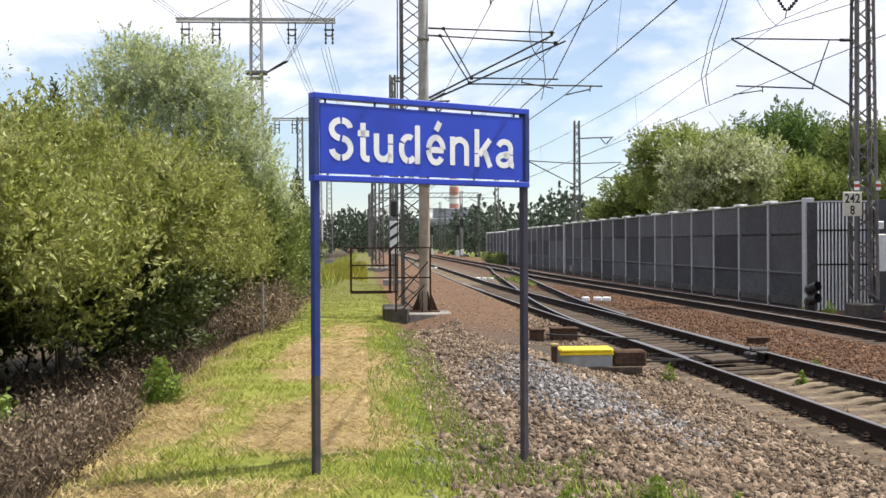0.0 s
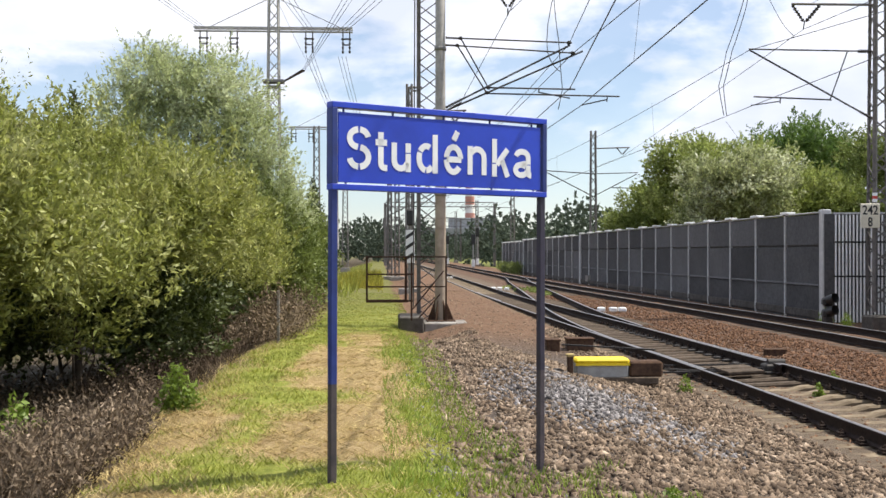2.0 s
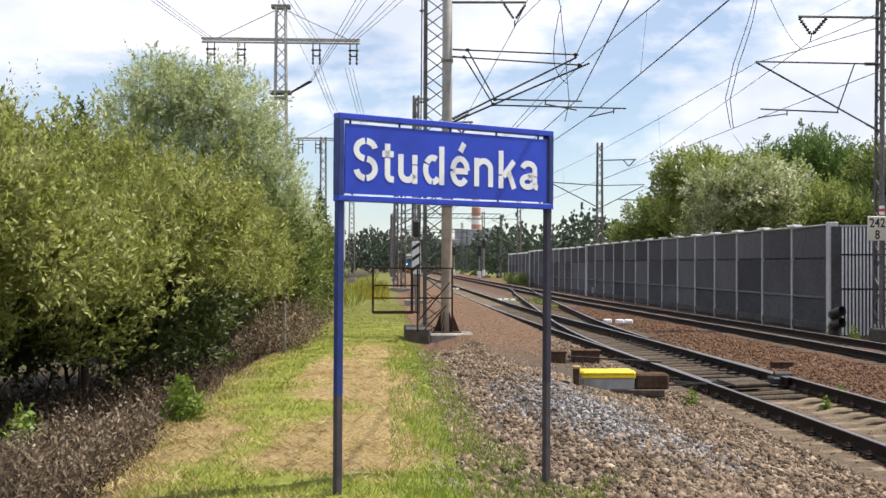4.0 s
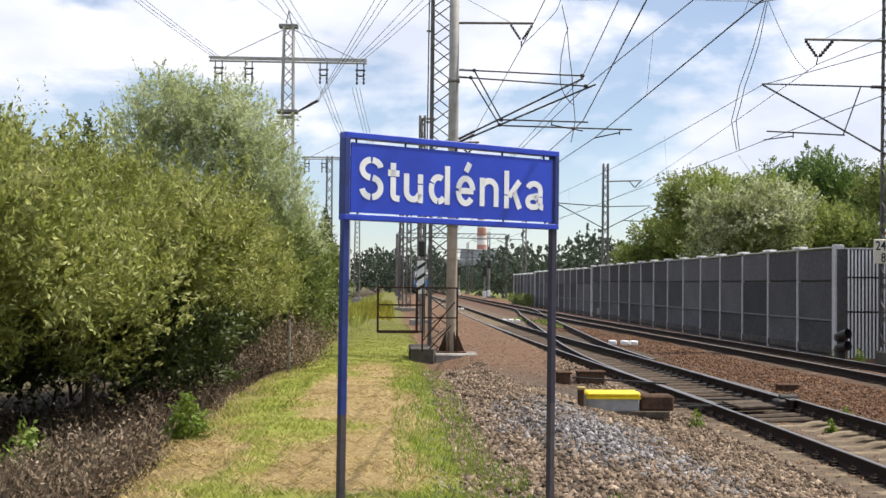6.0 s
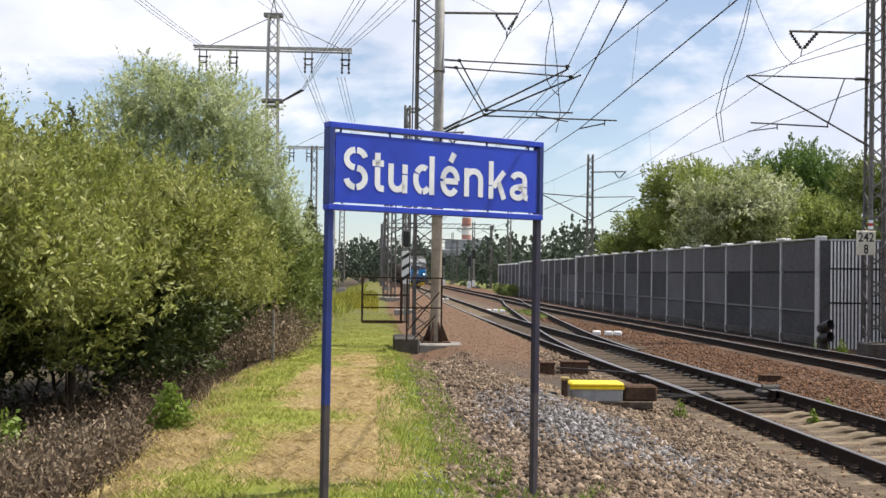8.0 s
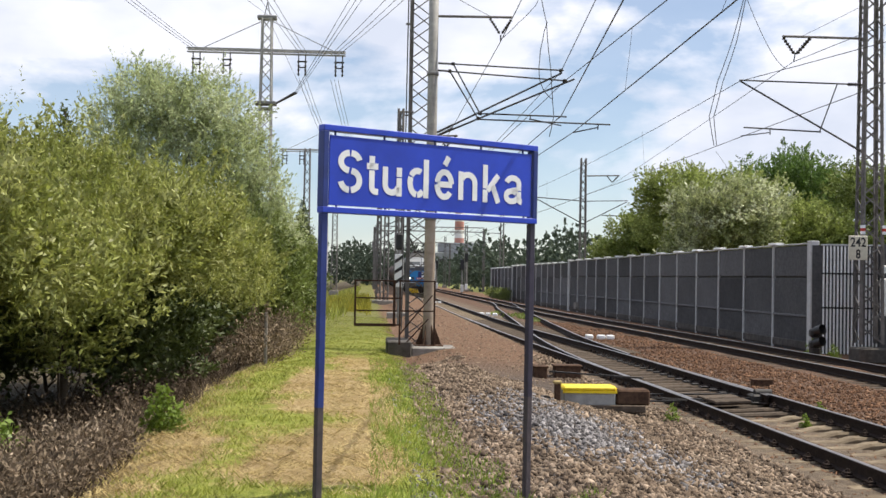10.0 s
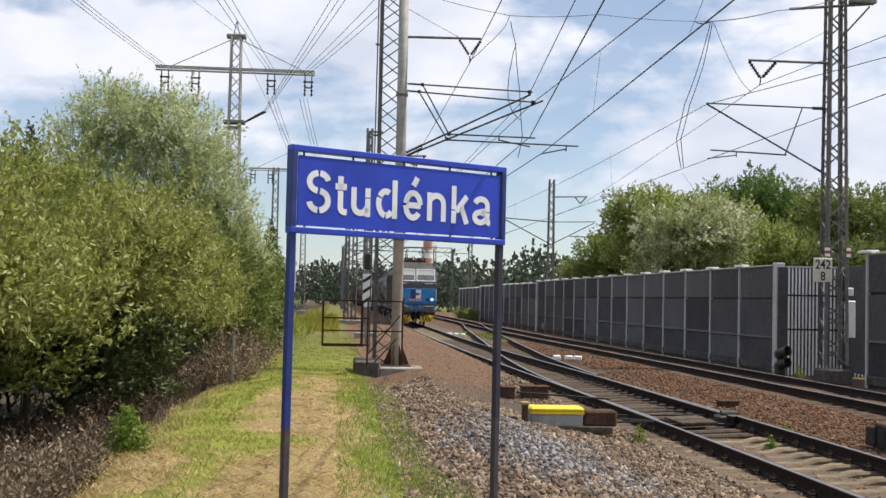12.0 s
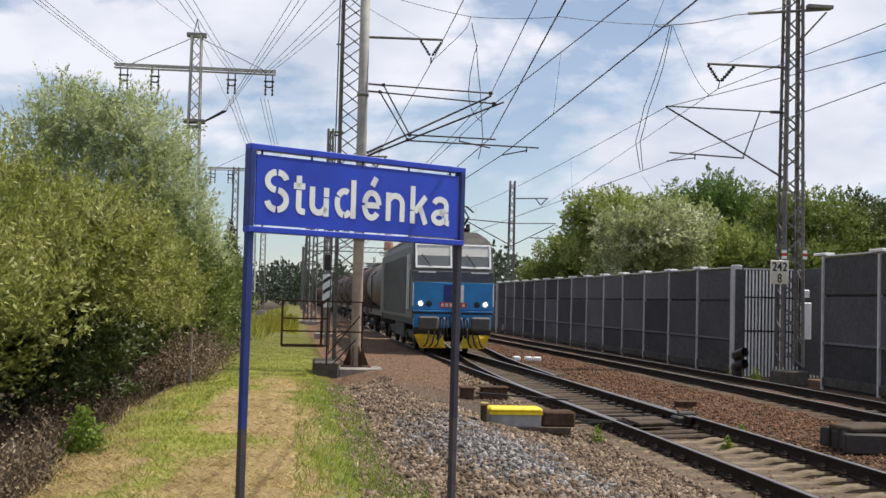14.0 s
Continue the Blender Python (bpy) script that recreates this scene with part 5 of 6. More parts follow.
def bogie(parent, y, wheels=2, gap=3.2, name="bogie"):
    b = part(name, Geo().box((-1.02, 0, 0.62), (0.14, gap + 1.3, 0.3), chamfer=0.03).box((1.02, 0, 0.62), (0.14, gap + 1.3, 0.3), chamfer=0.03).box((0, 0, 0.7), (2.1, 0.6, 0.3)), "iron_dark", parent, at=pose(0, y, 0))
    for k in range(wheels):
        yy = -gap / 2 + gap * k
        g = Geo()
        for sx in (-0.75, 0.75):
            g.tube((sx - 0.065, yy, 0.5), (sx + 0.065, yy, 0.5), 0.5, 22).tube((sx * 0.96 - 0.02, yy, 0.5), (sx * 0.96 + 0.02, yy, 0.5), 0.53, 22)
        g.tube((-0.75, yy, 0.5), (0.75, yy, 0.5), 0.08, 10)
        part("wheelset", g, "rail_side", b)
        for sx in (-1.1, 1.1):
            part("axle_box", Geo().box((sx, yy, 0.52), (0.14, 0.34, 0.3), chamfer=0.03), "iron_dark", b)


def buffer(parent, x, y, out=-1, name="buffer", r=0.27):
    part(name, Geo().tube((x, y, 1.06), (x, y + out * 0.45, 1.06), 0.12, 12).tube((x, y + out * 0.45, 1.06), (x, y + out * 0.5, 1.06), r, 18), "iron_dark", parent)


def locomotive():
    lo = thing("locomotive", on_line(0, 43), "blue and grey electric locomotive with lit headlights", "locomotive")
    W = 1.47
    ring = [(-W, 1.3), (W, 1.3), (W, 2.6), (W, 3.15), (W - 0.03, 3.9), (W - 0.2, 4.2), (W - 0.5, 4.42), (-W + 0.5, 4.42), (-W + 0.2, 4.2), (-W + 0.03, 3.9), (-W, 3.15), (-W, 2.6)]

    def front(z):
        return 0.0 if z < 2.65 else (z - 2.65) * 0.30 if z < 3.95 else 0.39 + (z - 3.95) * 1.6

    n = len(ring)
    L = 16.0
    g = Geo()
    g.v = [(x, front(z), z) for x, z in ring] + [(x, 1.2, z) for x, z in ring] + [(x, L - 1.2, z) for x, z in ring] + [(x, L - front(z), z) for x, z in ring]
    for j in range(3):
        g.f += [(j * n + i, j * n + (i + 1) % n, (j + 1) * n + (i + 1) % n, (j + 1) * n + i) for i in range(n)]
    g.f += [(2, 1, 0, 11), (3, 2, 11, 10), (4, 3, 10, 9), (5, 4, 9, 8), (6, 5, 8, 7)]
    k = 3 * n
    g.f += [tuple(k + i for i in f[::-1]) for f in [(2, 1, 0, 11), (3, 2, 11, 10), (4, 3, 10, 9), (5, 4, 9, 8), (6, 5, 8, 7)]]
    g.smooth = [False] * len(g.f)
    body = part("body", g, "loco_grey", lo, "grey ribbed body sides")
    for i in range(22):
        for sx in (-1, 1):
            part("side_rib", Geo().box((0, 0, 0), (0.022, 0.03, 2.2), chamfer=0.008).mesh("side_rib", M["loco_grey"]) if i == 0 and sx == -1 else bpy.data.meshes["side_rib"], None, body, at=pose(sx * (W + 0.01), 2.6 + i * 0.52, 2.5))
    part("roof_skin", Geo().prism([(-1.27, 4.2), (-0.97, 4.432), (0.97, 4.432), (1.27, 4.2), (1.28, 4.24), (0.98, 4.47), (-0.98, 4.47), (-1.28, 4.24)], 1.15, L - 1.15), "roof_grey", body, "dusty grey roof")
    g = Geo()
    rows_ = [(1.435, 0.375, 3.955), (1.275, 0.775, 4.215), (0.975, 1.15, 4.45)]
    vs = [(sx * x, y, z) for x, y, z in rows_ for sx in (-1, 1)]
    vs += [(x, y - 0.03, z + 0.02) for x, y, z in vs]
    g.add(vs, [(6, 7, 9, 8), (8, 9, 11, 10), (1, 0, 2, 3), (3, 2, 4, 5), (0, 1, 7, 6), (10, 11, 5, 4), (0, 6, 8, 2), (2, 8, 10, 4), (7, 1, 3, 9), (9, 3, 5, 11)])
    part("cab_roof", g, "roof_grey", body, "dark grey sloping cab roof")
    part("nose_panel", Geo().box((0, -0.015, 2.1), (2.9, 0.03, 0.98), chamfer=0.012), "loco_blue", lo, "bright blue nose panel")
    part("nose_band", Geo().box((0, 0.0, 2.79), (2.9, 0.05, 0.40), pose(0, 0.035, 0, 0, 0, 0), chamfer=0.012), "loco_dark", lo, "dark slate band under the windscreen")
    slope = -math.degrees(math.atan(0.30))
    for sx in (-1, 1):
        at = pose(sx * 0.705, front(3.53) - 0.02, 3.53, slope, 0, 0)
        w = part("windscreen", Geo().box((0, 0, 0), (1.24, 0.03, 0.84), chamfer=0.01), "cab_glass", lo, "windscreen with white frame", at=at)
        for c, sz in (((0, -0.02, 0.42), (1.32, 0.05, 0.07)), ((0, -0.02, -0.42), (1.32, 0.05, 0.07)), ((-0.63, -0.02, 0), (0.07, 0.05, 0.78)), ((0.63, -0.02, 0), (0.07, 0.05, 0.78))):
            part("window_frame", Geo().box(c, sz, chamfer=0.012), "letter_white", w)
        part("sun_blind", Geo().box((0, -0.019, 0.2), (1.18, 0.006, 0.38)), "blind", w)
        part("wiper", Geo().bar((sx * 0.1, -0.05, -0.4), (sx * 0.1 - 0.32, -0.05, 0.05), 0.02, 0.03), "rubber", w)
        part("foot_ledge", Geo().box((sx * 0.95, -0.03, 2.95), (0.62, 0.06, 0.045)), "letter_white", lo)
        part("headlight", Geo().lathe([(0.0, 0.02), (0.06, 0.015), (0.07, 0)], 18, pose(sx * 1.16, -0.05, 1.83, 90, 0, 0)), "headlight", lo, "lit round headlight")
        part("lamp_ring", Geo().lathe([(0.07, 0.0), (0.10, 0.03), (0.125, -0.04)], 18, pose(sx * 1.16, -0.05, 1.83, 90, 0, 0)), "letter_white", lo)
        part("tail_lamp", Geo().lathe([(0.0, 0.02), (0.10, 0.01), (0.12, -0.04)], 16, pose(sx * 0.86, -0.05, 1.82, 90, 0, 0)), "rubber", lo)
        part("handrail", Geo().tube((sx * 1.44, -0.07, 1.75), (sx * 1.44, -0.07, 2.55), 0.018, 8), "letter_white", lo)
        part("handrail", Geo().tube((sx * 1.52, 0.85, 1.6), (sx * 1.52, 0.85, 3.6), 0.02, 8), "letter_white", lo)
        part("handrail", Geo().tube((sx * 1.52, 1.45, 1.6), (sx * 1.52, 1.45, 3.6), 0.02, 8), "letter_white", lo)
        part("cab_door", Geo().box((sx * 1.475, 1.15, 2.55), (0.03, 0.56, 2.1), chamfer=0.012), "loco_dark", lo)
        part("side_window", Geo().box((sx * 1.48, 0.62, 3.3), (0.03, 0.4, 0.6), chamfer=0.02), "cab_glass", lo)
        part("snow_plough", Geo().add([(sx * 0.28, -0.35, 0.28), (sx * 1.14, -0.02, 0.25), (sx * 1.38, 0.0, 0.76), (sx * 0.34, -0.2, 0.72), (sx * 0.28, -0.25, 0.28), (sx * 1.14, 0.06, 0.25), (sx * 1.38, 0.08, 0.76), (sx * 0.34, -0.12, 0.72)],
                                     [(0, 1, 2, 3), (7, 6, 5, 4), (0, 4, 5, 1), (3, 2, 6, 7), (1, 5, 6, 2), (0, 3, 7, 4)]), "plow_yellow", lo, "yellow snow plough with dark streaks")
        for i in range(3):
            part("hose", Geo().path([(sx * (0.5 + 0.2 * i), -0.12, 1.05), (sx * (0.48 + 0.2 * i), -0.36, 0.72), (sx * (0.56 + 0.2 * i), -0.38, 0.42), (sx * (0.66 + 0.2 * i), -0.3, 0.3)], 0.03, 6), "rubber", lo)
        part("buffer", Geo().tube((sx * 0.93, 0.1, 1.14), (sx * 0.93, -0.5, 1.14), 0.16, 14).box((sx * 0.93, -0.54, 1.14), (0.70, 0.16, 0.50), chamfer=0.16), "buffer_grey", lo, "broad dark buffer")
        part("lower_apron", Geo().box((sx * 0.86, 0.02, 0.86), (1.08, 0.14, 0.26), chamfer=0.03), "rubber", lo)
        for i in range(4):
            part("brake_hose", Geo().path([(sx * (0.20 + 0.11 * i), -0.05, 1.30), (sx * (0.20 + 0.11 * i), -0.24, 1.22), (sx * (0.24 + 0.10 * i), -0.30, 0.95), (sx * (0.20 + 0.12 * i), -0.26, 0.62 - 0.05 * (i % 2)), (sx * (0.14 + 0.12 * i), -0.16, 0.74)], 0.028, 6), "rubber", lo)
            part("air_cock", Geo().box((sx * (0.20 + 0.11 * i), -0.08, 1.31), (0.06, 0.12, 0.08), chamfer=0.015), "letter_white" if i % 2 else "iron_dark", lo)
    part("emblem", Geo().box((-0.17, -0.036, 2.2), (0.36, 0.012, 0.62)), "post_blue", lo, "dark square emblem")
    em = part("emblem", Geo().box((0.2, -0.036, 2.2), (0.36, 0.012, 0.62)), "letter_white", lo, "white square emblem")
    part("emblem_notch", Geo().box((0.1, -0.044, 2.2), (0.34, 0.008, 0.16)), "loco_dark", em)
    npl = part("number_plate", Geo().box((0, -0.04, 1.79), (0.98, 0.02, 0.18), chamfer=0.005), "red_paint", lo, "red plate with pale bars")
    for i in range(6):
        part("plate_bar", Geo().box((-0.38 + 0.15 * i, -0.053, 1.79), (0.09, 0.006, 0.11)), "blind", npl)
    part("buffer_beam", Geo().box((0, 0.1, 1.22), (2.8, 0.28, 0.5), chamfer=0.02), "loco_blue", lo, "blue buffer beam")
    part("step_ledge", Geo().box((0, -0.06, 1.56), (2.86, 0.16, 0.06), chamfer=0.01), "loco_blue", lo)
    part("hose_coil", Geo().path([(0.13 * math.cos(a * 0.35) + 0.02, -0.1, 1.3 + 0.15 * math.sin(a * 0.35)) for a in range(17)], 0.022, 6), "rubber", lo)
    hook = Geo().box((0, -0.25, 1.06), (0.16, 0.5, 0.22), chamfer=0.04).lathe([(0.12, -0.05), (0.17, 0), (0.12, 0.05)], 12, pose(0, -0.4, 0.95, 0, 90, 0))
    part("coupling", hook.box((0, -0.42, 0.62), (0.09, 0.09, 0.6), chamfer=0.02), "iron_dark", lo)
    part("underframe", Geo().box((0, L / 2, 1.18), (2.7, L - 0.8, 0.3), chamfer=0.03).box((0, L / 2, 0.75), (2.4, 4.2, 0.65), chamfer=0.06), "iron_dark", lo)
    bogie(lo, 3.6)
    bogie(lo, L - 3.6)
    for y in (1.9, 12.9):
        pan = part("pantograph", Geo().box((0, 0, 4.60), (1.5, 1.3, 0.08), chamfer=0.02), "iron_dark", lo, "roof pantograph frame", at=pose(0, y, 0))
        for sx in (-0.55, 0.55):
            for yy in (-0.5, 0.5):
                part("insulator", Geo().tube((sx, yy, 4.45), (sx, yy, 4.6), 0.09, 10), "iron_rust", pan)
        if y < 5:
            hi = 5.5
            for sx in (-1, 1):
                part("arm", Geo().tube((sx * 0.5, 0.1, 4.62), (sx * 0.62, 1.35, 5.0), 0.04, 8).tube((sx * 0.62, 1.35, 5.0), (sx * 0.55, 0.2, hi), 0.03, 8), "iron_dark", pan)
                part("arm", Geo().tube((sx * 0.5, -0.1, 4.62), (sx * 0.62, -1.0, 5.0), 0.04, 8).tube((sx * 0.62, -1.0, 5.0), (sx * 0.55, 0.2, hi), 0.03, 8), "iron_dark", pan)
                part("spring_box", Geo().box((sx * 0.3, 0, 4.72), (0.3, 0.7, 0.18), chamfer=0.03), "iron_dark", pan)
            part("collector_bow", Geo().path([(-0.98, 0.2, hi - 0.22), (-0.72, 0.2, hi - 0.02), (-0.5, 0.2, hi + 0.04), (0.5, 0.2, hi + 0.04), (0.72, 0.2, hi - 0.02), (0.98, 0.2, hi - 0.22)], 0.035, 6), "iron_dark", pan)
        else:
            part("arm", Geo().tube((0.4, -0.6, 4.5), (0.4, 0.9, 4.62), 0.035, 8).tube((-0.4, -0.6, 4.5), (-0.4, 0.9, 4.62), 0.035, 8), "iron_dark", pan)
    part("roof_box", Geo().box((0, 5.6, 4.52), (1.6, 2.4, 0.42), chamfer=0.06), "roof_grey", lo)
    part("roof_box", Geo().box((0, 9.6, 4.5), (1.8, 3.4, 0.36), chamfer=0.06), "roof_grey", lo)
    for sx in (-0.7, 0.0, 0.7):
        part("roof_insulator", Geo().tube((sx, 1.6, 4.45), (sx, 1.6, 4.8), 0.08, 10), "iron_rust", lo)
    return lo


def tank_wagon(shell="tank_grey", look_of="dusty brown-grey tank barrel", label="dark grey-brown tank wagon with walkway and ladder"):
    tw = thing("tank_wagon", on_line(0, 60), label, "wagon", "train wagons")
    L = 13.2
    R = 1.38
    prof = [(0.0, 0.0), (R * 0.55, 0.06), (R * 0.86, 0.25), (R, 0.6), (R, L - 1.5 - 0.6), (R * 0.86, L - 1.5 - 0.25), (R * 0.55, L - 1.5 - 0.06), (0.0, L - 1.5)]
    part("tank", Geo().lathe(prof, 28, pose(0, 0.75, 2.72, -90, 0, 0)), shell, tw, look_of)
    hoop = Geo().lathe([(R + 0.015, -0.06), (R + 0.03, 0), (R + 0.015, 0.06)], 28, pose(0, 0, 2.72, -90, 0, 0)).mesh("hoop", M["tank_brown"])
    for y in (2.4, 5.2, 8.0, 10.8):
        part("hoop", hoop, None, tw, at=pose(0, y, 0))
    part("dome", Geo().lathe([(0.32, 4.0), (0.32, 4.3), (0.28, 4.36), (0.0, 4.38)], 16, pose(0, L / 2, 0)), "tank_brown", tw)
    part("walkway", Geo().box((0, L / 2, 4.14), (0.7, 6.0, 0.04)), "iron_dark", tw)
    part("sole_bar", Geo().box((-1.1, L / 2, 1.2), (0.14, L, 0.28)).box((1.1, L / 2, 1.2), (0.14, L, 0.28)).box((0, 0.15, 1.15), (2.6, 0.2, 0.4)).box((0, L - 0.15, 1.15), (2.6, 0.2, 0.4)), "tank_brown", tw)
    part("end_platform", Geo().box((0, 0.4, 1.4), (2.5, 0.7, 0.05)), "iron_dark", tw)
    for sx in (-1, 1):
        part("guard_rail", Geo().path([(sx * 1.2, 0.1, 1.4), (sx * 1.2, 0.1, 2.5), (sx * 0.2, 0.1, 2.5)], 0.025, 6), "iron_dark", tw)
        part("ladder", Geo().path([(sx * 1.42, L / 2 - 0.2, 1.2), (sx * 1.42, L / 2 - 0.2, 3.2), (sx * 0.4, L / 2 - 0.2, 4.14)], 0.025, 6).path([(sx * 1.42, L / 2 + 0.2, 1.2), (sx * 1.42, L / 2 + 0.2, 3.2), (sx * 0.4, L / 2 + 0.2, 4.14)], 0.025, 6), "iron_dark", tw)
        buffer(tw, sx * 0.88, 0.05)
        buffer(tw, sx * 0.88, L - 0.05, 1)
    bogie(tw, 2.4, 2, 1.8)
    bogie(tw, L - 2.4, 2, 1.8)
    return tw


train = [(locomotive(), 0.0)]
first = tank_wagon()
train.append((first, 17.2))
second = tank_wagon("tank_rust", "red-brown tank barrel", "red-brown tank wagon with walkway and ladder")
train.append((second, 17.2 + 14.3))
for i in range(2, 15):
    train.append((copy_thing(second, on_line(0, 60 + 14.3 * i)), 17.2 + 14.3 * i))

# ---- vegetation ----
def fast_mesh(name, verts, quads, mat):
    """A mesh from arrays of vertices and of equal-sided faces."""
    me = bpy.data.meshes.new(name)
    n, k = quads.shape
    me.vertices.add(len(verts))
    me.vertices.foreach_set("co", verts.astype(np.float32).ravel())
    me.loops.add(n * k)
    me.loops.foreach_set("vertex_index", quads.astype(np.int32).ravel())
    me.polygons.add(n)
    me.polygons.foreach_set("loop_start", np.arange(0, n * k, k, dtype=np.int32))
    me.materials.append(M[mat])
    me.update(calc_edges=True)
    return me


def unit(v):
    return v / np.maximum(np.linalg.norm(v, axis=1, keepdims=True), 1e-9)


def leaves(name, blobs, count, length, width, mat, seed, droop=0.0, hollow=0.55, ragged=0.25, up=0.2, spray=0, reach=0.22):
    """Folded leaves over ellipsoid blobs (x, y, z, rx, ry, rz), thickest outside; with spray, leaves crowd along twigs."""
    r = np.random.RandomState(seed)
    b = np.array(blobs, float)
    area = (b[:, 3] * b[:, 4] + b[:, 4] * b[:, 5] + b[:, 3] * b[:, 5])
    many = max(1, count // spray) if spray else count
    pick = r.choice(len(b), many, p=area / area.sum())
    d = unit(r.normal(size=(many, 3)))
    lump = np.array([noise.noise(Vector((x * 2.3 + k * 7.1, y * 2.3, z * 2.3))) for (x, y, z), k in zip(d.round(1), pick)])
    rad = (hollow + (1 - hollow) * r.rand(many) ** 0.45) * (1 + ragged * lump * 1.6)
    c = b[pick, :3] + d * b[pick, 3:] * rad[:, None]
    c += r.normal(size=(many, 3)) * b[pick, 3:] * 0.05
    if spray:
        twig = unit(d * 0.8 + r.normal(size=(many, 3)) * 0.45 + np.array([0, 0, up * 2 - droop]))
        long = reach * (0.6 + 0.9 * r.rand(many))
        own = np.repeat(np.arange(many), spray)
        count = len(own)
        k = r.rand(count)
        c = c[own] + twig[own] * ((k - 0.4) * 2 * long[own])[:, None] + r.normal(size=(count, 3)) * (0.30 * (1.1 - k) * long[own])[:, None]
        axis = unit(twig[own] * 0.9 + r.normal(size=(count, 3)) * 0.55)
    else:
        axis = unit(d * 0.6 + r.normal(size=(count, 3)) * 0.8 + np.array([0, 0, up - droop]))
    side = unit(np.cross(axis, r.normal(size=(count, 3))))
    ln = length * (0.6 + 0.8 * r.rand(count))[:, None]
    wd = width * (0.6 + 0.8 * r.rand(count))[:, None]
    nor = np.cross(axis, side)
    v = np.stack([c - axis * ln * 0.5, c + side * wd * 0.5 + nor * wd * 0.18, c + axis * ln * 0.5, c - side * wd * 0.5 + nor * wd * 0.18], 1).reshape(-1, 3)
    q = np.arange(count * 4).reshape(-1, 4)
    return fast_mesh(name, v, q, mat)


def shoots(name, blobs, count, length, mat, seed, r0=0.012):
    """Thin upright shoots with leaves, standing out of the crown's outline."""
    r = np.random.RandomState(seed)
    b = np.array(blobs, float)
    vs = []
    for i in range(count):
        k = b[r.randint(len(b))]
        d = r.normal(size=3)
        d[2] = abs(d[2]) + 0.4
        d /= np.linalg.norm(d)
        p = k[:3] + d * k[3:] * 0.92
        way = d * 0.5 + np.array([r.normal() * 0.25, r.normal() * 0.25, 1.0])
        way /= np.linalg.norm(way)
        ln = length * r.uniform(0.5, 1.2)
        for j in range(16):
            c = p + way * ln * j / 16
            a = r.normal(size=3) + way * 0.9
            a /= np.linalg.norm(a)
            s = np.cross(a, r.normal(size=3))
            s /= np.linalg.norm(s)
            e = 0.11 * (1.15 - j / 20)
            vs += [c, c + a * e * 0.5 + s * e * 0.14, c + a * e, c + a * e * 0.5 - s * e * 0.14]
    return fast_mesh(name, np.array(vs), np.arange(len(vs)).reshape(-1, 4), mat)


def trunk_geo(h, r, seed, limbs=7, spread=0.6):
    q = random.Random(seed)
    g = Geo()
    p = Vector((0, 0, -0.6))
    pts = []
    for i in range(7):
        pts.append((p.copy(), r * (1 - 0.12 * i)))
        p += Vector((q.uniform(-0.06, 0.06) * h, q.uniform(-0.06, 0.06) * h, h / 6))
    for (a, ra), (b, rb) in zip(pts, pts[1:]):
        g.tube(a, b, ra, 9, rb)
    for i in range(limbs):
        a, ra = pts[q.randint(1, 5)]
        ang = q.uniform(0, 6.28)
        for j in range(3):
            b = a + Vector((math.cos(ang) * spread * h * 0.2, math.sin(ang) * spread * h * 0.2, h * q.uniform(0.10, 0.2)))
            g.tube(a, b, ra * 0.5, 7, ra * 0.3)
            a, ra = b, ra * 0.6
            ang += q.uniform(-0.6, 0.6)
    return g


def plant(name, m, blobs, count, ln, wd, mat, seed, label, category, trunk=(2.5, 0.12), group="", shoot=0, shoot_len=0.8, **more):
    t = thing(name, m, label, category, group)
    part("trunk", trunk_geo(*trunk, seed), "bark", t)
    part("crown", leaves("crown", blobs, count, ln, wd, mat, seed, **more), None, t)
    if shoot:
        tagged(part("shoot_growth", shoots("shoot_growth", blobs, shoot, shoot_len, mat, seed + 1), None, t), kind="stuff")
    return t


def bl(rr, seed, n, size, lift=0.0, flat=1.0):
    """Blobs crowded inside a radius, for an uneven crown."""
    q = random.Random(seed)
    out = []
    for i in range(n):
        a, k = q.uniform(0, 6.283), rr * math.sqrt(q.random())
        z = lift + q.uniform(-0.5, 0.55) * rr * flat * (1.1 - 0.5 * k / rr)
        s = size * q.uniform(0.7, 1.2)
        out.append((math.cos(a) * k, math.sin(a) * k, z, s, s, s * 0.9))
    return out


WLAB = "dense grey-green willow bush with upright shoots"
willow = plant("willow_bush", on_line(-12.1, 16.2, -0.35), bl(2.25, 3, 26, 0.74, 2.6, 1.2), 52000, 0.115, 0.036, "leaf_willow", 11, WLAB, "bush", (2.6, 0.09), "willow bushes", 150, 0.75, ragged=0.45, hollow=0.6, spray=24, reach=0.24, up=0.35)
for s_, u_, z_, k_, rot_ in ((-11.35, 20.6, -0.25, 1.0, 70), (-13.9, 20.0, -0.35, 1.12, 150), (-11.1, 25.2, -0.4, 0.98, 230), (-14.4, 24.6, 0.0, 1.2, 30), (-10.7, 29.4, -0.4, 0.95, 300)):
    w_ = copy_thing(willow, on_line(s_, u_, z_, rot_))
    w_.scale = (k_, k_, k_)
for s_, u_, z_, k_, rot_ in ((-17.0, 17.5, -0.6, 0.85, 15), (-16.3, 13.2, -0.6, 0.9, 120), (-16.6, 22.5, -0.4, 0.85, 200)):
    w_ = copy_thing(willow, on_line(s_, u_, z_, rot_))
    w_.scale = (k_, k_, k_)
BLAB = "low dark-leaved bush filling shaded gaps at the bank edge"
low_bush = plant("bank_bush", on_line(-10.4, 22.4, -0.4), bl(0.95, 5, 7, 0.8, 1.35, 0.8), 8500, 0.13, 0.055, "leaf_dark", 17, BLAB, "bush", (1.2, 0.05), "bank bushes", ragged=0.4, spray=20)
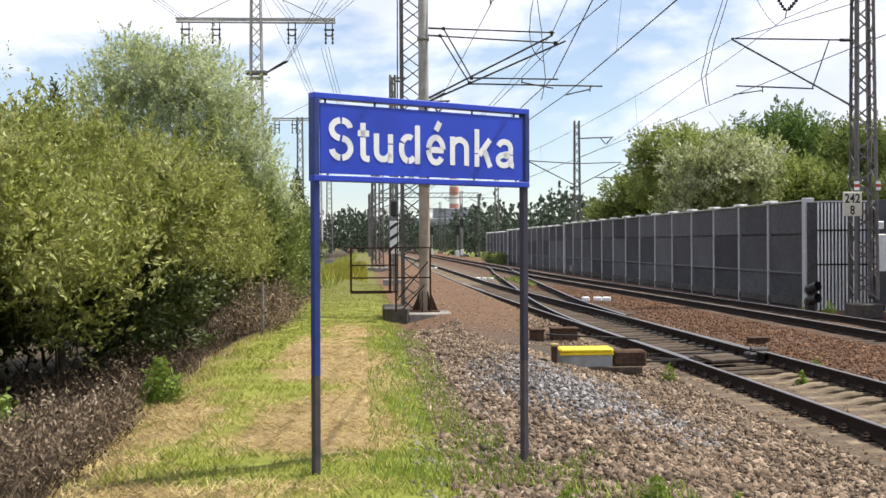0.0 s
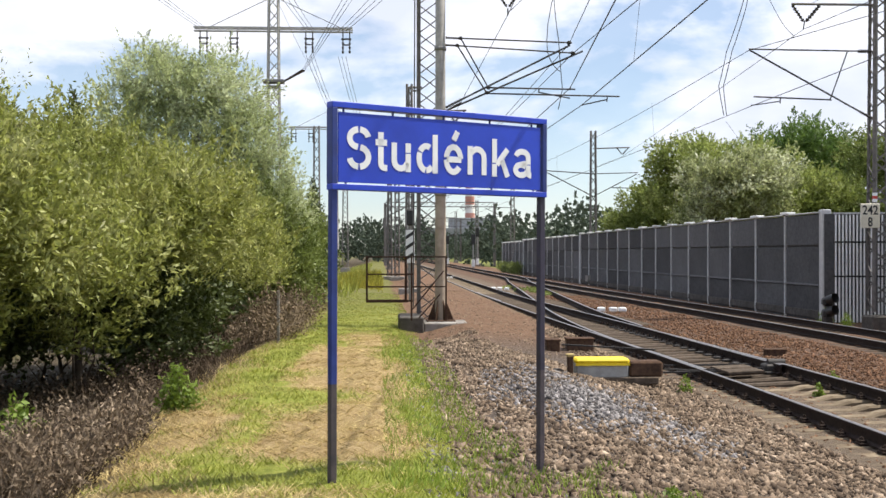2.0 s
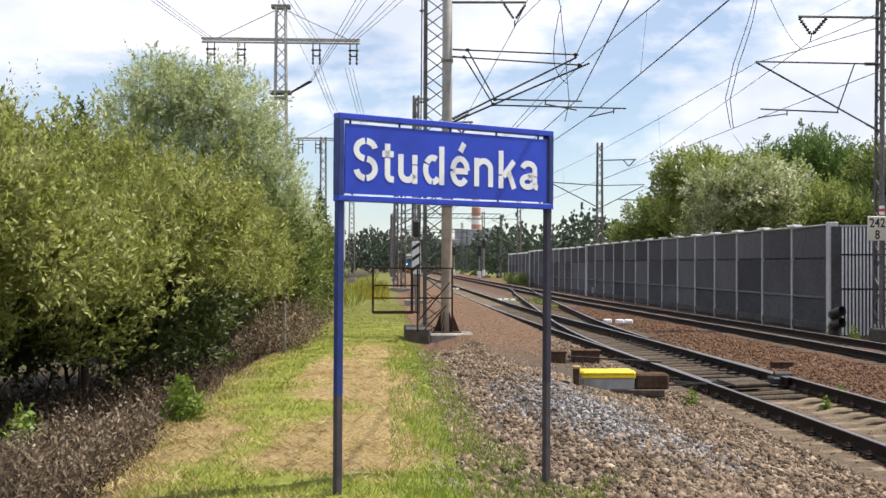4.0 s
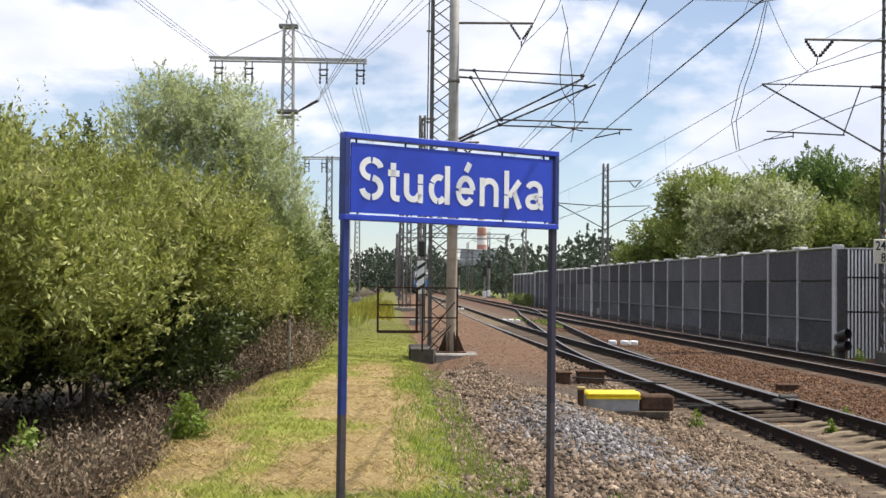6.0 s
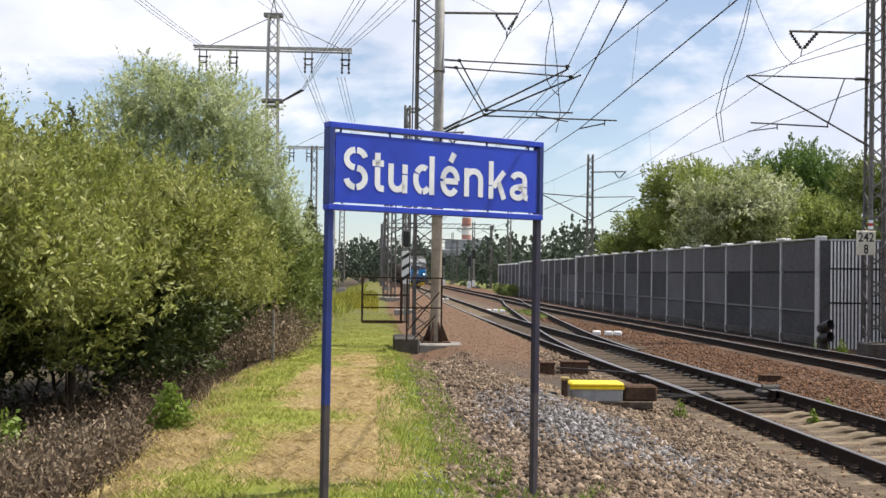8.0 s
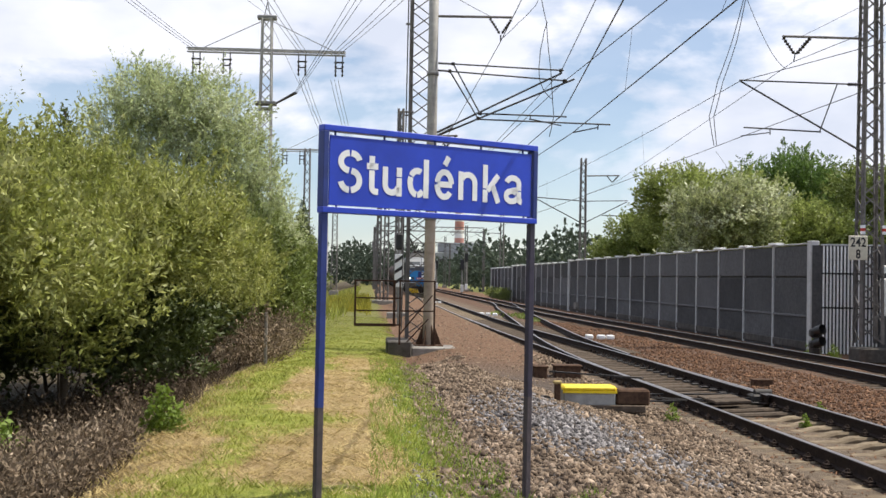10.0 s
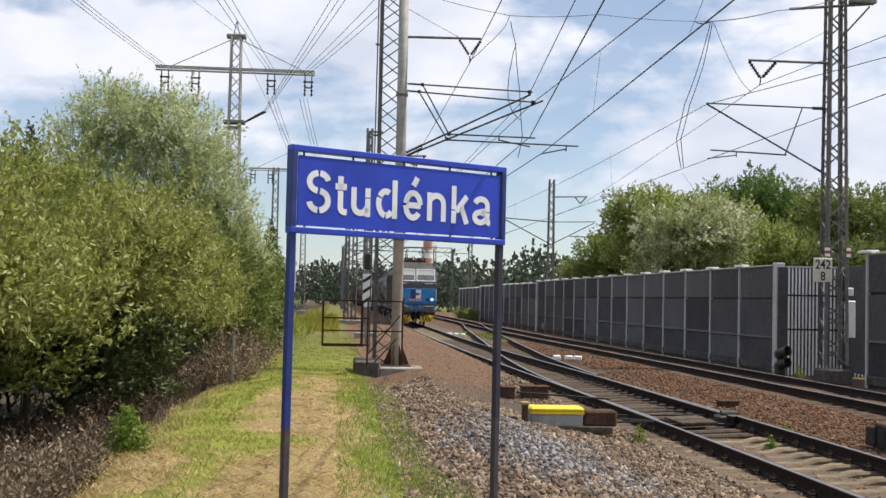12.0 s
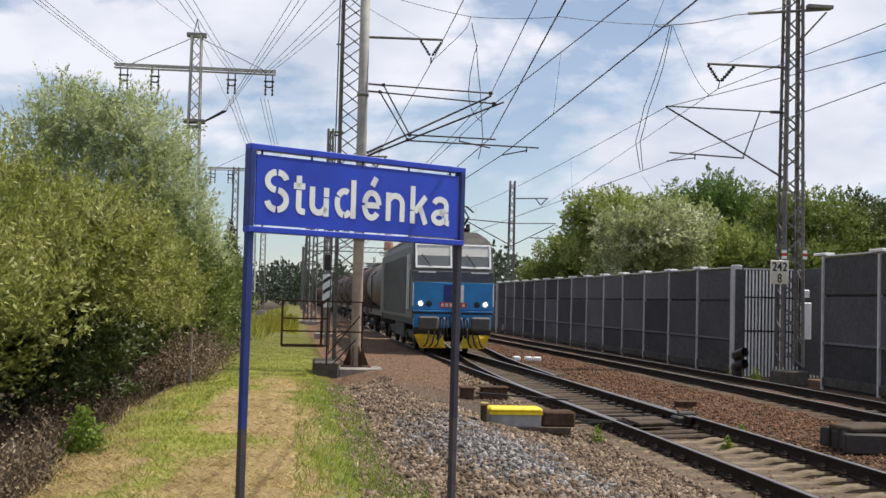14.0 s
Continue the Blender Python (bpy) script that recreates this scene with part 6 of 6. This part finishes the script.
# dark-leaved copies added so the shaded gaps beneath the willows stay dark
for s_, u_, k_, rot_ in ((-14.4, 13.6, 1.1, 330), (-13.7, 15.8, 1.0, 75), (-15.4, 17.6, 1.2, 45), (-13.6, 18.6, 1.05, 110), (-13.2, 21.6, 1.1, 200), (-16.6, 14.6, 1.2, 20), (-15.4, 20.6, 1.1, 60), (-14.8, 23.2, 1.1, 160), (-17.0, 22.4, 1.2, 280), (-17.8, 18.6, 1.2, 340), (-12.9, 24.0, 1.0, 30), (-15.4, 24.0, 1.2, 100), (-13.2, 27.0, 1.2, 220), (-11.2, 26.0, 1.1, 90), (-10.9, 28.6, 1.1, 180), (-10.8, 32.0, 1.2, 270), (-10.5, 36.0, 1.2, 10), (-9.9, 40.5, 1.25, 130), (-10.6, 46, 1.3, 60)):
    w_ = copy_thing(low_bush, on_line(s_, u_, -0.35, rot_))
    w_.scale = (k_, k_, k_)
plant("willow_tree", on_line(-12.0, 36.2, -0.3), [(-2.0, 0, 6.3, 0.9, 1.0, 1.3), (-1.3, 0, 7.5, 0.75, 0.9, 0.95), (-0.5, 0.1, 7.4, 0.7, 0.9, 1.0), (-0.1, 0.2, 6.6, 0.9, 1.0, 1.2), (0.7, 0.1, 7.3, 0.8, 1.0, 1.0), (1.5, 0.1, 6.5, 0.9, 1.1, 1.2), (-1.3, 0, 5.4, 1.1, 1.1, 1.2), (0.2, 0, 5.2, 1.2, 1.2, 1.2), (1.9, 0, 5.3, 0.9, 1.1, 1.2), (2.4, 0, 4.3, 0.9, 1.1, 1.2), (-0.8, 0, 4.0, 1.1, 1.2, 1.2), (1.0, -0.2, 3.8, 1.3, 1.3, 1.2), (2.9, 0, 3.4, 0.8, 1.0, 1.1)], 80000, 0.13, 0.036, "leaf_silver", 23, "tall silvery willow tree with a feathery crown", "tree", (6.4, 0.20), shoot=120, shoot_len=0.7, hollow=0.4, ragged=0.5, spray=20, reach=0.30, up=0.3)
plant("alder_tree", on_line(-9.9, 35.2, -0.3), [(-1.6, 0, 2.9, 1.0, 1.1, 1.0), (-0.5, 0.2, 3.3, 0.9, 1.0, 1.0), (0.5, 0.3, 2.9, 0.8, 1.0, 1.0), (1.1, 0.2, 2.1, 0.7, 1.0, 0.9), (-2.4, 0, 1.9, 1.0, 1.1, 1.0), (-1.2, -0.2, 1.7, 1.0, 1.1, 1.0), (0.1, -0.2, 1.7, 0.9, 1.0, 0.9), (1.0, 1.5, 1.5, 0.8, 1.2, 0.9), (0.7, 3.5, 2.2, 0.9, 1.4, 1.2), (0.9, 6.0, 2.4, 0.9, 1.5, 1.3)], 52000, 0.12, 0.052, "leaf_mid", 29, "green alder clump at the foot of the willow", "tree", (3.0, 0.12), shoot=40, spray=18, reach=0.28, ragged=0.45)


def conifer(m, h, r, seed, label):
    t = thing("spruce_tree", m, label, "tree", "spruces")
    part("trunk", Geo().tube((0, 0, -0.4), (0, 0, h), r * 0.09, 8, 0.02), "bark", t)
    blobs = [(0, 0, h * k, r * (1.02 - k) + 0.12, r * (1.02 - k) + 0.12, h * 0.07) for k in np.linspace(0.15, 0.98, 12)]
    part("crown", leaves("crown", blobs, 9000, 0.28, 0.07, "leaf_dark", seed, hollow=0.3, ragged=0.5), None, t)


conifer(on_line(-18.2, 47.5, 0), 8.2, 2.4, 31, "pointed dark spruce behind the willows")
for s_, u_, h_ in ((-12.5, 82, 7.6), (-11.0, 84, 7.0), (-14.5, 86, 8.2)):
    conifer(on_line(s_, u_, 0), h_, 1.9, int(u_), "dark spruce standing beyond the bushes")

# trees behind the barrier: place, crown radius, clump size, height, leaf, label, seed, leaves
RT = [((14.7, 69), 3.0, 1.15, 8.7, 2.9, "leaf_shrub", "pale flowering shrub tree behind the barrier", 41, 60000),
      ((13.9, 88), 2.0, 1.0, 8.0, 2.2, "leaf_mid", "round green tree leaning over the barrier", 42, 30000),
      ((14.7, 80), 2.6, 1.15, 10.2, 2.8, "leaf_olive", "broad olive-green tree behind the barrier", 43, 42000),
      ((16.6, 75), 2.7, 1.15, 9.5, 2.8, "leaf_olive", "olive-green tree with a rounded top behind the barrier", 52, 40000),
      ((19.6, 70), 2.5, 1.1, 7.4, 2.4, "leaf_olive", "low olive-green tree behind the barrier", 44, 30000),
      ((23.6, 86), 2.9, 1.3, 12.6, 3.4, "leaf_deep", "tall deep-green tree behind the barrier", 45, 44000),
      ((28.0, 88), 3.2, 1.4, 11.7, 3.0, "leaf_mid", "green tree beside the tall one", 46, 34000),
      ((22.2, 68), 2.4, 1.1, 6.4, 2.2, "leaf_mid", "low green tree behind the ribbed wall", 51, 26000),
      ((25.4, 70), 2.8, 1.2, 9.7, 2.5, "leaf_mid", "green tree beyond the lattice mast", 47, 36000),
      ((30.6, 71), 3.4, 1.4, 10.2, 3.0, "leaf_dark", "dark broad tree beyond the barrier", 48, 34000),
      ((37.0, 84), 4.4, 1.7, 10.2, 3.4, "leaf_mid", "green tree at the end of the row", 49, 26000),
      ((14.6, 98), 2.2, 1.2, 6.4, 2.4, "leaf_mid", "green shrub tree farther behind the barrier", 50, 20000)]
for (s_, u_), r_, b_, top_, low_, mat_, lab_, sd_, n_ in RT:
    mid_ = (top_ - 0.45 * r_ - b_)
    plant("deciduous_tree", on_line(s_, u_, 0), bl(r_, sd_, 20, b_, mid_, 0.85) + bl(r_, sd_ + 60, 14, b_, (mid_ + low_) / 2, 0.6), int(n_ * 0.9), 0.195 if r_ < 4 else 0.30, 0.095 if r_ < 4 else 0.17, mat_, sd_, lab_, "tree", (top_ * 0.75, 0.22), "trees behind the barrier", ragged=0.45, hollow=0.6, spray=16, reach=0.34)

# distant woods, past counting
q = random.Random(77)
blobs_ = []
for i in range(150):
    s_ = q.uniform(-60, 6)
    u_ = q.uniform(240, 330) - s_ * 0.4
    h_ = q.uniform(6, 9.5)
    blobs_.append((s_, u_, h_ * 0.55, q.uniform(2.5, 4.5), 3.0, h_ * 0.5))
for i in range(120):
    s_ = q.uniform(12.5, 60)
    u_ = q.uniform(165, 260)
    h_ = q.uniform(6.5, 10.5)
    blobs_.append((s_, u_, h_ * 0.5, q.uniform(2.0, 4.0), 3.0, h_ * 0.55))
for i in range(120):
    s_ = q.uniform(0, 50)
    u_ = q.uniform(340, 480)
    h_ = q.uniform(4.5, 8)
    blobs_.append((s_, u_, h_ * 0.5, q.uniform(3, 5), 3.5, h_ * 0.55))
ob_ = new("far_woods", leaves("far_woods", blobs_, 110000, 0.62, 0.42, "leaf_far_hazed", 91, hollow=0.6, ragged=0.3, spray=10, reach=0.5))
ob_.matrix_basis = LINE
tagged(ob_, "green woods closing the distance, hazed by their leaf colour", "trees", kind="stuff")
blobs_ = [(q.uniform(8.3, 9.5), q.uniform(132, 146), 0.2, q.uniform(0.5, 0.9), 1.0, q.uniform(0.5, 0.9)) for i in range(9)] + [(q.uniform(1.4, 2.6), q.uniform(60, 74), -0.2, 0.4, 0.9, 0.14) for i in range(9)]
ob_ = new("trackside_scrub", leaves("trackside_scrub", blobs_, 5000, 0.16, 0.08, "leaf_mid", 92))
ob_.matrix_basis = LINE
tagged(ob_, "green scrub growing beside the far tracks", "scrub", kind="stuff")


def place_np(s, u):
    return np.array([level(a, b) for a, b in zip(s, u)])


def blades(name, s, u, hgt, wid, mat, seed, lean=0.5, label="", lift=0.0):
    r = np.random.RandomState(seed)
    n = len(s)
    z = place_np(s, u) + lift
    p = np.stack([s, u, z], 1)
    a = r.rand(n) * 6.283
    side = np.stack([np.cos(a), np.sin(a), np.zeros(n)], 1)
    b = r.rand(n) * 6.283
    tip = np.stack([np.cos(b) * lean, np.sin(b) * lean, np.ones(n)], 1) * (hgt * (0.5 + r.rand(n)))[:, None]
    w = (wid * (0.6 + 0.8 * r.rand(n)))[:, None]
    mid = p + tip * 0.55 + np.array([0, 0, 0.06])[None] * hgt
    v = np.stack([p - side * w, p + side * w, mid + side * w * 0.6, p + tip, mid - side * w * 0.6], 1).reshape(-1, 3)
    ob = new(name, fast_mesh(name, v, np.arange(n * 5).reshape(-1, 5), mat))
    ob.matrix_basis = LINE
    return tagged(ob, label, "grass", kind="stuff")


r_ = np.random.RandomState(3)


def brow(u):
    """Where the mown bank gives way to the slope, across the line."""
    return -8.35 + 0.65 * smooth(12.5, 7.0, u)



def scatter(n, s0, s1, u0, u1, keep=None):
    s = r_.uniform(s0, s1, n)
    k = r_.rand(n)
    u = u0 * (u1 / u0) ** k
    if keep is not None:
        m = np.array([keep(a, b) for a, b in zip(s, u)])
        s, u = s[m], u[m]
    return s, u


def patch(s, u, f=0.9, o=0.0):
    return noise.noise(Vector((s * f + o, u * f * 0.6, 4.0)))


lot = random.Random(12)
s_, u_ = scatter(64000, -9.0, -5.4, 6.5, 60, lambda a, b: straw(a, b) < 0.25 + 0.5 * lot.random() and a > brow(b) - 0.35 + 0.4 * patch(a, b) and patch(a, b, 2.2, 1) > -0.35)
blades("grass", s_, u_, 0.045, 0.006, "grass_blade", 4, 0.9, "short sunlit green grass on the bank")
s_, u_ = scatter(52000, -9.1, -5.7, 6.5, 45, lambda a, b: straw(a, b) > 0.2 + 0.45 * lot.random() and a > brow(b) - 0.6)
blades("mown_hay", s_, u_, 0.04, 0.005, "hay", 5, 2.8, "dry straw-coloured mown grass lying on the bank", 0.01)
s_, u_ = scatter(17000, -6.3, -3.7, 7, 30, lambda a, b: patch(a, b, 1.4, 9) > (-0.25 if a < -5.25 else 0.0 if a < -3.9 - 0.9 * smooth(10.3, 12.4, b) and b < 12.4 else 2))
blades("verge_grass", s_, u_, 0.08, 0.006, "grass_green", 6, 0.5, "taller green grass along the ballast edge")
s_, u_ = scatter(16000, -11.6, -8.5, 6.5, 30, lambda a, b: a < brow(b) - 0.5 + 0.9 * patch(a, b, 0.8, 2))
blades("dry_weeds", s_, u_, 0.14, 0.006, "dry_stem", 7, 0.8, "dry brown weeds on the slope under the bushes")
s_, u_ = scatter(420, -12.6, -8.9, 6.5, 36, lambda a, b: a < -9.2 + 0.9 * patch(a, b, 0.8, 2))
mounds = [(a, b, level(a, b) + 0.1, 0.28 + 0.2 * (i % 3), 0.3, 0.16 + 0.12 * (i % 4)) for i, (a, b) in enumerate(zip(s_, u_))]
s_, u_ = scatter(70, -10.4, -8.6, 8.0, 12.5, lambda a, b: a < brow(b) - 0.15 + 0.6 * patch(a, b, 0.8, 2))
mounds += [(a, b, level(a, b) + 0.15, 0.3, 0.3, 0.22 + 0.07 * (i % 4)) for i, (a, b) in enumerate(zip(s_, u_))]
ob_ = new("withered_leaves", leaves("withered_leaves", mounds, 34000, 0.05, 0.026, "dry_stem", 93, hollow=0.3, ragged=0.5))
ob_.matrix_basis = LINE
tagged(ob_, "withered brown weeds and leaves on the slope", "weeds", kind="stuff")
s_, u_ = scatter(80, -9.7, -8.7, 9.0, 12.6, lambda a, b: a < brow(b) - 0.3 + 0.5 * patch(a, b, 0.9, 2))
mounds = [(a, b, level(a, b) + 0.10 + 0.06 * (i % 4), 0.24, 0.26, 0.16 + 0.06 * (i % 3)) for i, (a, b) in enumerate(zip(s_, u_))]
ob_ = new("withered_weeds", leaves("withered_weeds", mounds, 20000, 0.055, 0.02, "weed_grey", 94, hollow=0.2, ragged=0.6, spray=14, reach=0.14, up=0.5))
ob_.matrix_basis = LINE
tagged(ob_, "pale grey-brown withered weeds along the bank foot", "weeds", kind="stuff")
s_, u_ = scatter(70, -9.6, -8.3, 25, 46, lambda a, b: a < brow(b) + 0.1 + 0.5 * patch(a, b, 0.6, 2))
mounds = [(a, b, level(a, b) + 0.3 + 0.1 * (i % 4), 0.4, 0.5, 0.3 + 0.1 * (i % 3)) for i, (a, b) in enumerate(zip(s_, u_))]
ob_ = new("withered_brush", leaves("withered_brush", mounds, 16000, 0.09, 0.03, "weed_grey", 95, hollow=0.2, ragged=0.6, spray=14, reach=0.28, up=0.6))
ob_.matrix_basis = LINE
tagged(ob_, "pale withered brush between the bushes and the grass", "brush", kind="stuff")
s_, u_ = scatter(1500, -9.8, -8.7, 8.6, 13, lambda a, b: a < brow(b) - 0.1 + 0.5 * patch(a, b, 0.9, 2))
blades("withered_stalks", s_, u_, 0.30, 0.004, "weed_grey", 18, 0.7, "pale dry stalks standing on the slope")
s_, u_ = scatter(2600, -12.5, -9.2, 6.5, 40, lambda a, b: patch(a, b, 0.7, 5) > -0.1)
blades("dead_brush", s_, u_, 0.42, 0.006, "dry_stem", 8, 0.7, "dead brown brush under the willows")
s_, u_ = scatter(5200, -9.4, -7.3, 6.8, 26, lambda a, b: abs(a - brow(b) + 0.25 - 0.7 * patch(a, b, 1.1, 6)) < 0.42)
blades("bank_weeds", s_, u_, 0.07, 0.005, "hay", 12, 0.9, "straw-coloured stalks along the brow of the bank")
s_, u_ = scatter(9000, -22, -7.5, 55, 200)
blades("meadow", s_, u_, 0.4, 0.03, "grass_blade", 9, 0.4, "yellow-green meadow beyond the mast")

M["bloom"] = ramp_mat("bloom", [(0.13, 0.14, 0.025), (0.27, 0.25, 0.035), (0.42, 0.36, 0.06)], scale=0.5, rough=0.8, random_value=0.3, island=True, transl=0.3)
s_, u_ = scatter(4200, -11.5, -6.2, 62, 120, lambda a, b: patch(a, b, 0.25, 3) > -0.1)
blades("yellow_weeds", s_, u_, 0.40, 0.025, "bloom", 10, 0.4, "yellow flowering weeds in the meadow")

# small leafy plants
for s0, u0, k, n in ((-5.0, 8.6, 0.12, 220), (-4.3, 9.0, 0.11, 200), (-3.9, 8.4, 0.12, 220), (-8.6, 14.1, 0.26, 1000), (-9.75, 10.0, 0.3, 900), (-9.9, 9.2, 0.34, 1000), (-1.55, 19.2, 0.14, 200), (0.35, 18.6, 0.10, 160), (1.05, 19.8, 0.13, 200), (-9.9, 12.6, 0.35, 900), (9.2, 41.5, 0.3, 500), (9.6, 40.6, 0.25, 400), (-9.5, 11.0, 0.22, 500)):
    t_ = thing("weed", on_line(s0, u0, level(s0, u0)), "leafy green weed growing out of the ground", "plant", "weeds")
    part("leaves", leaves("weed_leaves", [(0, 0, k * 0.9, k * 0.8, k * 0.8, k), (k * 0.3, 0, k * 0.5, k * 0.8, k * 0.7, k * 0.6), (-k * 0.4, 0, k * 0.4, k * 0.6, k * 0.6, k * 0.5), (0, 0, k * 1.6, k * 0.35, k * 0.35, k * 0.6)], n, 0.09 * (k + 0.45), 0.045 * (k + 0.45), "leaf_bright", int(u0 * 10), hollow=0.3), None, t_)
    part("stem", Geo().tube((0, 0, -0.05), (0, 0, k), 0.008, 6), "dry_stem", t_)


# ---- ballast stones ----
def stones(name, s, u, size, mat, seed, label, z_add=0.0):
    """Angular broken stones bedded in the ground."""
    r = np.random.RandomState(seed)
    n = len(s)
    p = np.stack([s, u, place_np(s, u) + z_add + size * 0.12], 1)
    base = unit(np.array([(1, 0, 0), (-1, 0, 0), (0, 1, 0), (0, -1, 0), (0.1, 0, 1), (0, 0.1, -1)], float))
    tri = np.array([(0, 2, 4), (2, 1, 4), (1, 3, 4), (3, 0, 4), (2, 0, 5), (1, 2, 5), (3, 1, 5), (0, 3, 5)])
    rad = size * (0.4 + 1.1 * r.rand(n, 1, 1) ** 2.2) * (0.6 + 0.8 * r.rand(n, 6, 1)) * np.array([1.15, 0.95, 0.7])
    v = base[None] * rad
    x = unit(r.normal(size=(n, 3)))
    y = unit(np.cross(x, r.normal(size=(n, 3))))
    z = np.cross(x, y)
    rot = np.stack([x, y, z], 1)
    v = np.einsum("nij,njk->nik", v, rot) + p[:, None]
    f = (tri[None] + 6 * np.arange(n)[:, None, None]).reshape(-1, 3)
    ob = new(name, fast_mesh(name, v.reshape(-1, 3), f, mat))
    ob.matrix_basis = LINE
    return tagged(ob, label, "ballast", kind="stuff")


s_, u_ = scatter(46000, -5.7, -1.36, 7.5, 31, lambda a, b: b < 23 + 3 * patch(a, b) + 5 * smooth(-3.4, -4.4, a) or a > -2.4)
hue = np.array([0.9 * math.hypot((a + 3.8 + 0.06 * (b - 15)) / 1.0, (b - 16.0) / 3.8) - 0.7 + 0.5 * patch(a, b, 0.9, 3) + 0.35 * math.sin(a * 91 + b * 57) for a, b in zip(s_, u_)])
stones("ballast_stones", s_[hue < 0], u_[hue < 0], 0.034, "stone", 21, "grey broken ballast stones beside the track")
stones("ballast_stones", s_[hue >= 0], u_[hue >= 0], 0.036, "stone_tan", 27, "tan and brown ballast stones beside the track")
s_, u_ = scatter(7000, -5.2, -1.4, 24, 75)
stones("ballast_stones", s_, u_, 0.028, "stone_tan", 28, "small stones strewn over the dirt path", -0.01)
s_, u_ = scatter(9000, -1.25, 1.25, 9, 36)
stones("ballast_stones", s_, u_, 0.03, "stone_brown", 22, "brown ballast stones between the sleepers", -0.02)
s_, u_ = scatter(21000, 1.2, 4.1, 12, 60)
stones("ballast_stones", s_, u_, 0.034, "stone_brown", 23, "rust-brown ballast stones between the tracks")
s_, u_ = scatter(9000, 6.4, 10.1, 22, 60)
stones("ballast_stones", s_, u_, 0.04, "stone_brown", 24, "rust-brown ballast stones below the barrier")
s_, u_ = scatter(8000, 4.1, 6.5, 20, 60)
stones("ballast_stones", s_, u_, 0.034, "stone_brown", 26, "brown ballast stones of the second track", -0.03)
s_, u_ = scatter(5000, -6.0, -4.9, 7.5, 22)
stones("ballast_stones", s_, u_, 0.022, "stone", 25, "loose grey stones at the grass edge", -0.01)


def motions():
    """The train runs towards the camera along the near track at an even speed."""
    for ob, back in train:
        rows = []
        for k in range(15):
            u = 42.75 + 20.75 * (14 - k) + back
            rows.append((k, on_line(-0.80, u, 0.0)))
        walk(ob, rows)


motions()
